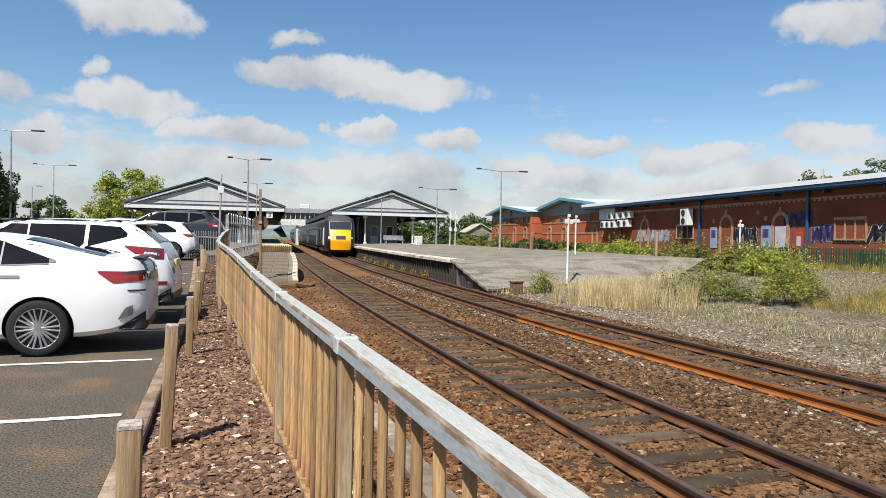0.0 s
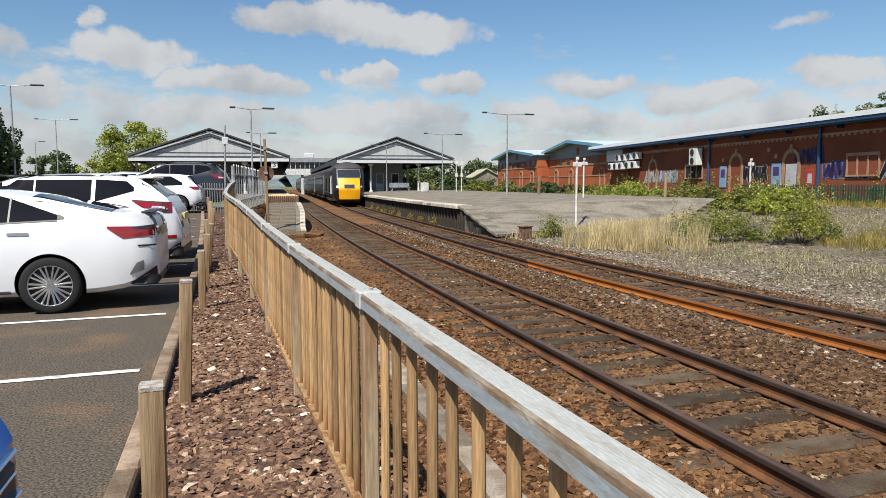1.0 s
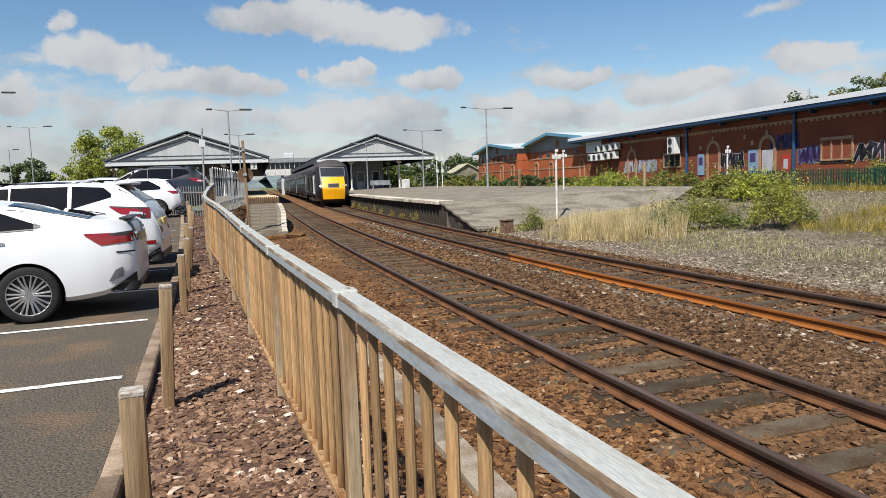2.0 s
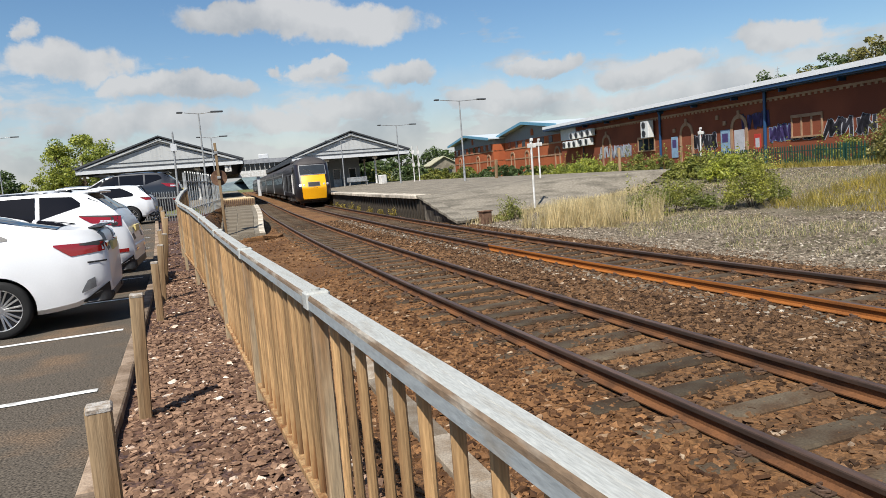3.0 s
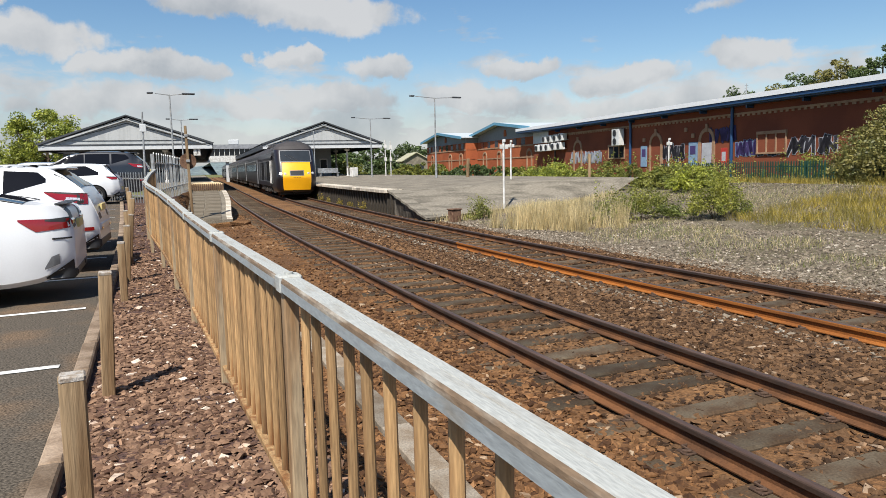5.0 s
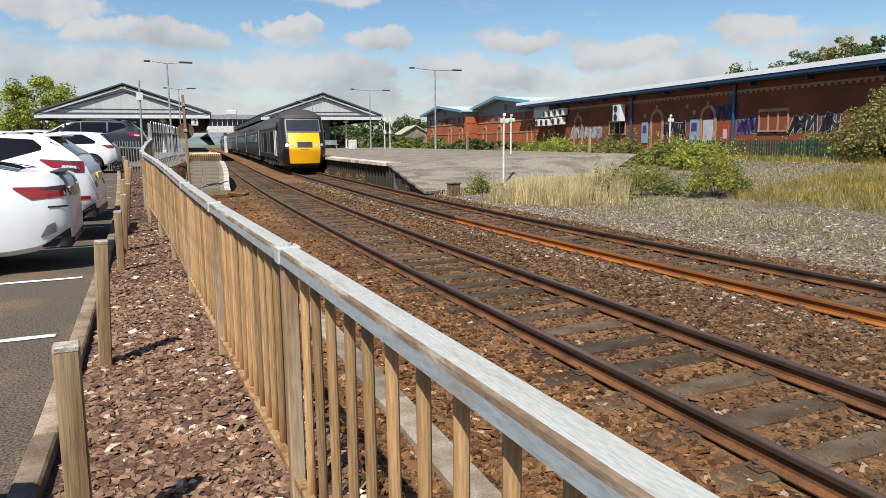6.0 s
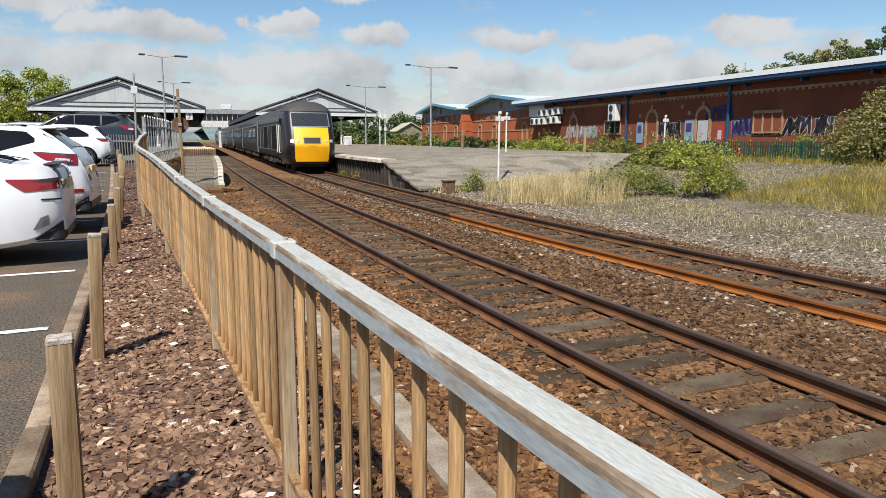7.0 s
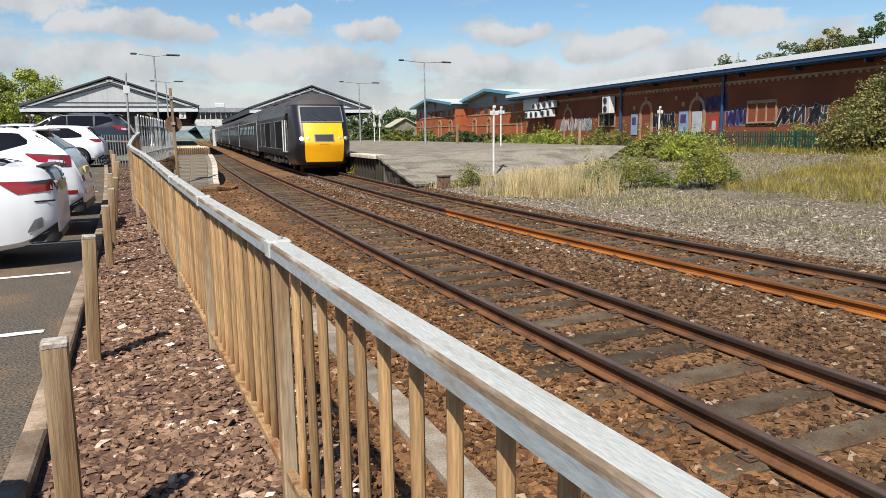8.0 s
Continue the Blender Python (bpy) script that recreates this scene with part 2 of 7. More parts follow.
M = dict(
    asphalt=surface("asphalt", (0.085, 0.071, 0.055), 0.95, other=(0.14, 0.095, 0.06), scale=1.1, fine=62, vary=0.8, bump=0.35, patch=(0.5, 0.68)),
    line_paint=surface("line_paint", (0.72, 0.72, 0.69), 0.75, other=(0.36, 0.35, 0.33), scale=7, fine=70, vary=0.12, bump=0.2, patch=(0.5, 0.68)),
    ballast_bed=surface("ballast_bed", (0.19, 0.098, 0.041), 0.95, other=(0.115, 0.057, 0.025), scale=0.9, fine=22, vary=0.45, bump=0.9, deep=0.05),
    slate_bed=surface("slate_bed", (0.1, 0.055, 0.038), 0.95, other=(0.08, 0.05, 0.045), scale=1.6, fine=30, vary=0.45, bump=0.9, deep=0.04),
    field=surface("field", (0.15, 0.127, 0.09), 0.95, other=(0.1, 0.085, 0.05), scale=0.6, fine=16, vary=0.35, bump=0.8, deep=0.05, patch=(0.46, 0.62)),
    grassland=surface("grassland", (0.1, 0.12, 0.035), 0.95, other=(0.17, 0.15, 0.07), scale=0.12, fine=4, vary=0.3, bump=0.5, deep=0.1),
    ballast=stones("ballast", (0.045, 0.021, 0.01), (0.195, 0.097, 0.041), (0.36, 0.27, 0.18), 0.07),
    slate=stones("slate", (0.075, 0.04, 0.026), (0.255, 0.155, 0.098), (0.66, 0.57, 0.47), 0.08),
    limestone=stones("limestone", (0.075, 0.06, 0.044), (0.22, 0.18, 0.134), (0.44, 0.39, 0.32), 0.16),
    rail_side=surface("rail_side", (0.15, 0.066, 0.028), 0.85, other=(0.085, 0.04, 0.02), scale=2.5, fine=60, vary=0.2, bump=0.25),
    rail_head=surface("rail_head", (0.028, 0.017, 0.012), 0.7, other=(0.045, 0.025, 0.016), scale=3, fine=60, vary=0.2, bump=0.15),
    ballast_grey=stones("ballast_grey", (0.028, 0.015, 0.008), (0.15, 0.083, 0.041), (0.36, 0.28, 0.2), 0.07),
    grille_black=surface("grille_black", (0.007, 0.0065, 0.007), 0.86, vary=0.15, bump=0.1),
    rail_rust=surface("rail_rust", (0.3, 0.105, 0.022), 0.85, other=(0.13, 0.05, 0.018), scale=0.5, fine=60, vary=0.2, bump=0.25, patch=(0.55, 0.75)),
    rail_top=surface("rail_top", (0.12, 0.075, 0.055), 0.5, 0.25, other=(0.08, 0.048, 0.034), scale=6, fine=120, vary=0.15, bump=0.05, stretch=(1, 0.1, 1)),
    sleeper=surface("sleeper", (0.085, 0.066, 0.044), 0.92, other=(0.06, 0.038, 0.022), scale=2.5, fine=50, vary=0.25, bump=0.35, per="object"),
    clip=surface("clip", (0.1, 0.06, 0.04), 0.7, 0.4, vary=0.3, bump=0.2),
    pad=surface("pad", (0.2, 0.26, 0.16), 0.6, vary=0.2, bump=0),
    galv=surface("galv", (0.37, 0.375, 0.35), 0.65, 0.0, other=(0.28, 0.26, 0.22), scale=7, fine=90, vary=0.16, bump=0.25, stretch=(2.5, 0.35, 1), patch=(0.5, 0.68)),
    baluster=surface("baluster", (0.34, 0.208, 0.093), 0.75, 0.0, other=(0.19, 0.08, 0.024), scale=9, fine=60, vary=0.35, bump=0.25, stretch=(1.6, 1.6, 0.16), per="object", patch=(0.46, 0.62)),
    post_tan=surface("post_tan", (0.33, 0.25, 0.155), 0.75, other=(0.24, 0.14, 0.065), scale=7, fine=60, vary=0.25, bump=0.25, stretch=(1.6, 1.6, 0.16), patch=(0.44, 0.64)),
    timber=surface("timber", (0.32, 0.225, 0.13), 0.88, other=(0.2, 0.125, 0.065), scale=9, fine=90, vary=0.2, bump=0.4, stretch=(1.5, 1.5, 0.1), per="object"),
    trough=surface("trough", (0.3, 0.255, 0.2), 0.92, other=(0.22, 0.17, 0.12), scale=5, fine=70, vary=0.25, bump=0.4, per="object"),
    bleached=surface("bleached", (0.4, 0.37, 0.33), 0.9, other=(0.26, 0.21, 0.16), scale=30, fine=160, vary=0.2, bump=0.4),
    kerb=surface("kerb", (0.26, 0.195, 0.14), 0.92, other=(0.15, 0.105, 0.07), scale=4, fine=70, vary=0.2, bump=0.4, per="object"),
    car_white=surface("car_white", (0.7, 0.71, 0.72), 0.34, vary=0.015, bump=0, coat=0.35),
    car_dark=surface("car_dark", (0.02, 0.021, 0.025), 0.3, 0.3, vary=0.05, bump=0, coat=1.0),
    car_silver=surface("car_silver", (0.45, 0.46, 0.47), 0.3, 0.6, vary=0.03, bump=0, coat=1.0),
    car_blue=surface("car_blue", (0.018, 0.085, 0.34), 0.28, 0.45, vary=0.06, fine=900, bump=0, coat=1.0),
    car_glass=glass("car_glass"),
    black_plastic=surface("black_plastic", (0.018, 0.018, 0.019), 0.5, vary=0.15, bump=0.1),
    tyre=surface("tyre", (0.022, 0.022, 0.022), 0.85, vary=0.2, fine=120, bump=0.3),
    alloy=surface("alloy", (0.62, 0.62, 0.63), 0.3, 0.9, vary=0.05, bump=0),
    alloy_dark=surface("alloy_dark", (0.012, 0.012, 0.013), 0.5, 0.0, vary=0.05, bump=0),
    chrome=surface("chrome", (0.75, 0.75, 0.76), 0.12, 1.0, vary=0.03, bump=0),
    lamp_red=surface("lamp_red", (0.27, 0.008, 0.01), 0.12, vary=0.1, bump=0, coat=1.0),
    lamp_clear=surface("lamp_clear", (0.7, 0.7, 0.72), 0.1, 0.3, vary=0.05, bump=0, coat=1.0),
    plate=surface("plate", (0.62, 0.5, 0.2), 0.5, vary=0.05, bump=0),
    ink=surface("ink", (0.02, 0.02, 0.02), 0.7, vary=0.1, bump=0),
    train_dark=surface("train_dark", (0.014, 0.009, 0.0115), 0.4, other=(0.01, 0.007, 0.008), scale=1.0, fine=9, vary=0.14, bump=0.08, coat=0.1),
    train_silver=surface("train_silver", (0.03, 0.027, 0.028), 0.4, 0.1, fine=12, vary=0.25, bump=0.03, coat=0.1),
    train_roof=surface("train_roof", (0.05, 0.043, 0.042), 0.7, other=(0.032, 0.028, 0.027), scale=0.8, fine=20, vary=0.15, bump=0.1),
    train_yellow=surface("train_yellow", (0.88, 0.415, 0.004), 0.38, other=(0.84, 0.385, 0.005), scale=1.5, fine=40, vary=0.05, bump=0.02, coat=0.3),
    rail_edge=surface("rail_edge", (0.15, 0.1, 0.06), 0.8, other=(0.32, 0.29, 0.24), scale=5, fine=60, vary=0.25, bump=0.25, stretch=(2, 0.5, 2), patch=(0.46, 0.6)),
    # Darker, bluer galvanising with rust patches; the shade on the rail's sides is in this colour
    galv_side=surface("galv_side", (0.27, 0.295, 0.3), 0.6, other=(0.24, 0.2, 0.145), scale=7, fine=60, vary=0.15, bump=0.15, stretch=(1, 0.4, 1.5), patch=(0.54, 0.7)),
    brick_orange=surface("brick_orange", (0.36, 0.1, 0.04), 0.9, other=(0.29, 0.08, 0.034), scale=0.35, fine=26, vary=0.14, bump=0.25),
    train_under=surface("train_under", (0.022, 0.019, 0.016), 0.85, other=(0.085, 0.07, 0.058), scale=2, fine=30, vary=0.3, bump=0.3),
    headlamp=glow("headlamp", (1.0, 0.97, 0.9), 2.2),
    grey_board=surface("grey_board", (0.43, 0.44, 0.435), 0.75, other=(0.37, 0.38, 0.375), scale=0.8, fine=20, vary=0.06, bump=0.08, stretch=(3, 3, 0.4)),
    grey_trim=surface("grey_trim", (0.56, 0.575, 0.58), 0.6, vary=0.08, bump=0.05),
    dark_trim=surface("dark_trim", (0.05, 0.055, 0.062), 0.6, vary=0.15, bump=0.05),
    slate_roof=surface("slate_roof", (0.15, 0.155, 0.165), 0.75, other=(0.1, 0.105, 0.115), scale=1.4, fine=14, vary=0.15, bump=0.2),
    white_paint=surface("white_paint", (0.66, 0.65, 0.62), 0.6, other=(0.5, 0.48, 0.44), scale=2.5, fine=30, vary=0.06, bump=0.05),
    platform_top=surface("platform_top", (0.22, 0.192, 0.148), 0.92, other=(0.155, 0.134, 0.103), scale=1.1, fine=22, vary=0.35, bump=0.4),
    ramp_top=surface("ramp_top", (0.215, 0.19, 0.15), 0.92, other=(0.12, 0.106, 0.083), scale=1.6, fine=26, vary=0.35, bump=0.5, stretch=(0.35, 1.2, 1), patch=(0.48, 0.66)),
    paving=surface("paving", (0.165, 0.138, 0.1), 0.92, other=(0.115, 0.094, 0.068), scale=1.4, fine=40, vary=0.2, bump=0.35),
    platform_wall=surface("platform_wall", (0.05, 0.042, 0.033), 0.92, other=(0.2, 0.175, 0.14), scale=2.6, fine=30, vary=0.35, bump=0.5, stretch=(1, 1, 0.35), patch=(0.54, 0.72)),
    coping=surface("coping", (0.56, 0.5, 0.41), 0.88, other=(0.36, 0.31, 0.24), scale=2.5, fine=40, vary=0.12, bump=0.25, per="object"),
    brick=surface("brick", (0.215, 0.063, 0.033), 0.9, other=(0.165, 0.05, 0.028), scale=0.35, fine=26, vary=0.14, bump=0.25),
    brick_band=surface("brick_band", (0.36, 0.23, 0.145), 0.9, other=(0.28, 0.17, 0.105), scale=1.5, fine=26, vary=0.12, bump=0.2),
    ac_white=surface("ac_white", (0.62, 0.62, 0.6), 0.55, vary=0.08, bump=0),
    blue_metal=surface("blue_metal", (0.022, 0.07, 0.17), 0.4, 0.2, vary=0.08, bump=0.03),
    teal_metal=surface("teal_metal", (0.1, 0.28, 0.4), 0.42, 0.1, vary=0.08, bump=0.03),
    wing_roof=surface("wing_roof", (0.5, 0.54, 0.56), 0.5, vary=0.08, bump=0.03),
    plastic_grey=surface("plastic_grey", (0.16, 0.165, 0.17), 0.5, vary=0.08, bump=0),
    white_roof=surface("white_roof", (0.7, 0.71, 0.72), 0.5, other=(0.7, 0.71, 0.72), scale=0.4, fine=6, vary=0.04, bump=0.05),
    grey_clad=surface("grey_clad", (0.2, 0.215, 0.22), 0.55, 0.2, vary=0.08, bump=0.05),
    train_glass=glass("train_glass", (0.012, 0.013, 0.015), 0.22),
    window=glass("window", (0.03, 0.035, 0.04)),
    green_steel=surface("green_steel", (0.014, 0.06, 0.042), 0.55, 0.1, vary=0.15, bump=0.05, per="object"),
    steel=surface("steel", (0.42, 0.43, 0.43), 0.5, 0.5, other=(0.3, 0.3, 0.29), scale=4, fine=40, vary=0.1, bump=0.05),
    rusty_post=surface("rusty_post", (0.17, 0.1, 0.065), 0.85, other=(0.1, 0.055, 0.035), scale=5, fine=60, vary=0.25, bump=0.25),
    bark=surface("bark", (0.1, 0.075, 0.052), 0.95, vary=0.3, fine=25, bump=0.8),
    leaf_dark=leaf("leaf_dark", (0.1, 0.14, 0.04), (0.05, 0.08, 0.024)),
    leaf_lime=leaf("leaf_lime", (0.34, 0.36, 0.05), (0.2, 0.24, 0.04)),
    leaf_bush=leaf("leaf_bush", (0.25, 0.25, 0.048), (0.12, 0.145, 0.028)),
    leaf_fresh=leaf("leaf_fresh", (0.3, 0.3, 0.05), (0.15, 0.17, 0.03)),
    leaf_yellow=leaf("leaf_yellow", (0.35, 0.265, 0.042), (0.2, 0.165, 0.032)),
    leaf_olive=leaf("leaf_olive", (0.24, 0.21, 0.06), (0.12, 0.125, 0.035)),
    straw=leaf("straw", (0.66, 0.54, 0.3), (0.46, 0.37, 0.19), 0.2),
    blade=leaf("blade", (0.16, 0.18, 0.05), (0.28, 0.25, 0.11)),
    # Woodland greyed towards blue: distance haze painted into the base colour
    hill=surface("hill", (0.16, 0.2, 0.2), 1.0, other=(0.12, 0.15, 0.16), scale=0.02, fine=0.2, vary=0.3, bump=0),
    shed_roof=surface("shed_roof", (0.4, 0.39, 0.26), 0.85, other=(0.34, 0.31, 0.23), scale=0.6, fine=12, vary=0.15, bump=0.2),
    tag_black=surface("tag_black", (0.025, 0.022, 0.03), 0.7, vary=0.2, bump=0),
    tag_pale=surface("tag_pale", (0.42, 0.42, 0.45), 0.7, vary=0.12, bump=0),
    tag_blue=surface("tag_blue", (0.2, 0.3, 0.42), 0.7, vary=0.15, bump=0),
    tag_violet=surface("tag_violet", (0.055, 0.035, 0.13), 0.7, vary=0.15, bump=0),
    tag_red=surface("tag_red", (0.42, 0.03, 0.022), 0.7, vary=0.12, bump=0),
    new_timber=surface("new_timber", (0.6, 0.46, 0.26), 0.8, other=(0.48, 0.34, 0.18), scale=3, fine=40, vary=0.12, bump=0.2, per="object"),
)


# ---- building blocks ----
def empty(name, m, label, category, group="", kind=""):
    ob = new(name)
    ob.empty_display_size = 0.2
    ob.matrix_world = m
    return tagged(ob, label, category, group, kind)


def part(name, bm, material, parent=None, label="", smooth=False, m=None):
    """Links a bmesh as one mesh object, under a thing or a part."""
    me = bpy.data.meshes.new(name)
    bm.to_mesh(me)
    bm.free()
    for mt in material if isinstance(material, (list, tuple)) else (material,):
        me.materials.append(mt)
    if smooth:
        me.polygons.foreach_set("use_smooth", [True] * len(me.polygons))
    ob = new(name, me)
    if parent:
        ob.parent = parent
    if m is not None:
        ob.matrix_basis = m
    if label:
        ob["label"] = label
    return ob


def again(ob, parent, m):
    """Another piece on the same mesh."""
    o = new(ob.name.split(".")[0], ob.data)
    o.parent = parent
    o.matrix_basis = m
    return o


def raw(name, verts, faces, material, parent=None, label="", smooth=False):
    me = bpy.data.meshes.new(name)
    me.from_pydata(verts, [], faces)
    me.materials.append(material)
    if smooth:
        me.polygons.foreach_set("use_smooth", [True] * len(me.polygons))
    ob = new(name, me)
    if parent:
        ob.parent = parent
    if label:
        ob["label"] = label
    return ob


def box(bm, x0, x1, y0, y1, z0, z1, bevel=0.0, m=None, index=0):
    """Adds a box, its edges rounded by bevel."""
    r = bmesh.ops.create_cube(bm, size=1.0, matrix=Matrix.LocRotScale(((x0 + x1) / 2, (y0 + y1) / 2, (z0 + z1) / 2), None, (x1 - x0, y1 - y0, z1 - z0)))
    vs = r["verts"]
    if bevel:
        es = list({e for v in vs for e in v.link_edges})
        got = bmesh.ops.bevel(bm, geom=es, offset=bevel, segments=1, affect="EDGES", profile=0.5)
        vs = [v for v in got["verts"]] + [v for v in vs if v.is_valid]
        vs = list(set(vs))
    if m is not None:
        bmesh.ops.transform(bm, matrix=m, verts=vs)
    if index:
        for f in {f for v in vs for f in v.link_faces}:
            f.material_index = index
    return vs


def rod(bm, a, b, r0, r1=None, n=10, cap=True):
    """Adds a round rod from a to b."""
    a, b = Vector(a), Vector(b)
    d = b - a
    m = Matrix.Translation((a + b) / 2) @ d.to_track_quat("Z", "Y").to_matrix().to_4x4()
    return bmesh.ops.create_cone(bm, cap_ends=cap, segments=n, radius1=r0, radius2=r0 if r1 is None else r1, depth=d.length, matrix=m)["verts"]


def prism(bm, outline, a, b, axis="y", index=0):
    """Adds an outline of (u, v), drawn out from a to b along an axis."""
    put = {"y": lambda u, v, w: (u, w, v), "x": lambda u, v, w: (w, u, v), "z": lambda u, v, w: (u, v, w)}[axis]
    v0 = [bm.verts.new(put(u, v, a)) for u, v in outline]
    v1 = [bm.verts.new(put(u, v, b)) for u, v in outline]
    n = len(outline)
    fs = [bm.faces.new(v0), bm.faces.new(v1[::-1])] + [bm.faces.new((v0[i], v1[i], v1[(i + 1) % n], v0[(i + 1) % n])) for i in range(n)]
    for f in fs:
        f.material_index = index
    bmesh.ops.recalc_face_normals(bm, faces=fs)
    return v0 + v1


def bm_new():
    return bmesh.new()


def ease(v):
    v = min(1.0, max(0.0, v))
    return v * v * (3 - 2 * v)


def smooth_knots(knots):
    """A smooth function through (y, x) knots."""
    ys, xs = np.array([k[0] for k in knots], float), np.array([k[1] for k in knots], float)
    ms = np.gradient(xs, ys)

    def at(y):
        i = int(np.clip(np.searchsorted(ys, y) - 1, 0, len(ys) - 2))
        h = ys[i + 1] - ys[i]
        t = (y - ys[i]) / h
        if t < 0:
            return float(xs[0] + ms[0] * (y - ys[0]))
        if t > 1:
            return float(xs[-1] + ms[-1] * (y - ys[-1]))
        return float((2 * t**3 - 3 * t**2 + 1) * xs[i] + (t**3 - 2 * t**2 + t) * h * ms[i] + (3 * t**2 - 2 * t**3) * xs[i + 1] + (t**3 - t**2) * h * ms[i + 1])

    return at


RAIL = -0.475  # top of the rails
near_line = smooth_knots([(-30, 4.36), (0, 4.36), (14, 4.36), (22, 4.42), (28, 4.55), (36, 4.85), (45, 5.25), (56, 5.9), (67, 6.5), (80, 7.25), (120, 9.5), (170, 12.2), (300, 19.3)])
far_line = smooth_knots([(-30, 8.9), (-8, 8.5), (5, 8.3), (14, 7.98), (22, 7.88), (28, 7.96), (33, 8.1), (37, 8.24), (41, 8.42), (48, 8.8), (53, 9.08), (64, 9.8), (72, 10.35), (85, 11.25), (120, 13.3), (170, 16.2), (300, 23.6)])


def rise(y):
    """The line climbs a little towards the platforms."""
    return 0.12 * ease((y - 8) / 26)


def yard(y):
    """The height of the car park, which climbs to the station."""
    return 0.48 * ease((y - 12.5) / 16)


def field(x, y):
    """The height of the waste ground beyond the tracks."""
    z = -0.56 + 0.4 * math.exp(-(((x - 23.6) / 1.1) ** 2)) * ease((27 - y) / 3) + 0.12 * ease((x - 10.5) / 4) + 0.55 * ease((x - 15.5) / 7) - 0.1 * ease((x - 24) / 4)
    return z + 0.05 * noise.noise((x * 0.5, y * 0.5, 0)) + 0.03 * noise.noise((x * 1.7, y * 1.7, 3))


def land(x, y):
    if x < 0.55:
        return yard(y)
    if x < 2.0:
        return yard(y) + (-0.68 - yard(y)) * ease((x - 0.55) / 0.75)
    right = far_line(y) + 1.75
    if x < right:
        return -0.68
    if y > 25.5 and x < 24:
        return -0.68
    return -0.68 + (field(x, y) + 0.68) * ease((x - right) / 1.0)


# ---- ground ----
def sheet(name, xs, ys, height, material, label, category, kind="structure", rows=None):
    """A sheet of ground over a grid; xs may depend on y."""
    verts, faces = [], []
    n = len(xs(0)) if callable(xs) else len(xs)
    for y in ys:
        for x in xs(y) if callable(xs) else xs:
            verts.append((x, y, height(x, y)))
    for j in range(len(ys) - 1):
        for i in range(n - 1):
            a = j * n + i
            faces.append((a, a + 1, a + n + 1, a + n))
    return tagged(raw(name, verts, faces, material, smooth=True), label, category, "", kind)


def steps(*spans):
    """Coordinates from spans of (from, to, step)."""
    out = []
    for a, b, s in spans:
        out += list(np.arange(a, b - 1e-6, s))
    return out + [spans[-1][1]]


def build_ground():
    far = lambda x, y: land(x, y) - (0.02 if x < 0.3 else 0.3) - (0.9 if (x < -60 or x > 80 or y > 260 or y < -60) else 0)
    sheet("ground", steps((-2500, -300, 550), (-300, -20, 20), (-20, 0, 2), (0, 4, 0.25), (4, 9, 1), (9, 30, 0.6), (30, 80, 5), (80, 300, 20), (300, 2500, 550)),
          steps((-800, -60, 80), (-60, -4, 8), (-4, 60, 0.8), (60, 260, 10), (260, 3000, 300)), far, M["grassland"], "rough summer grass running out to the horizon", "ground")
    sheet("car_park", lambda y: [-70, -30, -12, -6, -3, -1.5, kerb_x(y) - 0.02], steps((-25, 0, 5), (0, 40, 0.5), (40, 130, 15)),
          lambda x, y: yard(y) + 0.0 + 0.004 * noise.noise((x, y, 0)), M["asphalt"], "patched dark asphalt car park with brown dust", "car park")
    sheet("gravel_strip", lambda y: list(np.linspace(kerb_x(y) + 0.05, fence_x(y) + 0.25, 12)), steps((-8, 20, 0.12), (20, 34, 0.5)),
          lambda x, y: yard(y) + 0.0 + 0.02 * noise.noise((x * 4, y * 4, 1)), M["slate_bed"], "strip of purple-brown slate chippings beside the kerb", "gravel")
    sheet("trackbed", lambda y: list(np.linspace(fence_x(y) + 0.25, far_line(y) + 3.0, 50)), steps((-12, 40, 0.25), (40, 300, 4)),
          lambda x, y: bed(x, y) - 0.15 * ease((x - far_line(y) - 2.3) / 0.6), M["ballast_bed"], "rust-brown ballast trackbed", "trackbed")
    sheet("waste_ground", lambda y: list(np.linspace(far_line(y) + 2.2, 31.5, 70)), steps((-14, 36, 0.4), (36, 150, 6)),
          verge, M["field"], "dry waste ground of pale gravel and thin grass", "ground")
    # bay lines
    for y, x0 in ((0.85, -5.5), (3.45, -5.5), (6.05, -5.6), (8.65, -5.6), (11.25, -5.6), (13.85, -5.6), (16.45, -5.6), (19.05, -5.6), (21.65, -5.6), (24.25, -5.6)):
        xs = list(np.linspace(x0, kerb_x(y) - 0.2, 60))
        verts = [(x, y + s * (0.048 + 0.008 * noise.noise((x * 9, y, s))) + 0.05 * (x + 1), yard(y) + 0.008) for x in xs for s in (-1, 1)]
        tagged(raw("bay_line", verts, [(2 * i, 2 * i + 2, 2 * i + 3, 2 * i + 1) for i in range(59)], M["line_paint"]), "worn white bay line painted on the asphalt", "road marking", "bay lines", "structure")


def kerb_x(y):
    return -0.6 - 0.014 * max(0, y - 4) - 0.0009 * max(0, y - 8) ** 2


fence_run = smooth_knots([(2.7, 0.455), (5, 0.349), (7.3, 0.243), (9.5, 0.135), (11.8, -0.01), (14.1, -0.19), (16.4, -0.28), (18.6, -0.27), (20.8, -0.2), (23, -0.1), (40, 1.0)])


def fence_x(y):
    if y < 2.7:
        return 0.455 + (2.7 - y) * 0.04
    return fence_run(y)


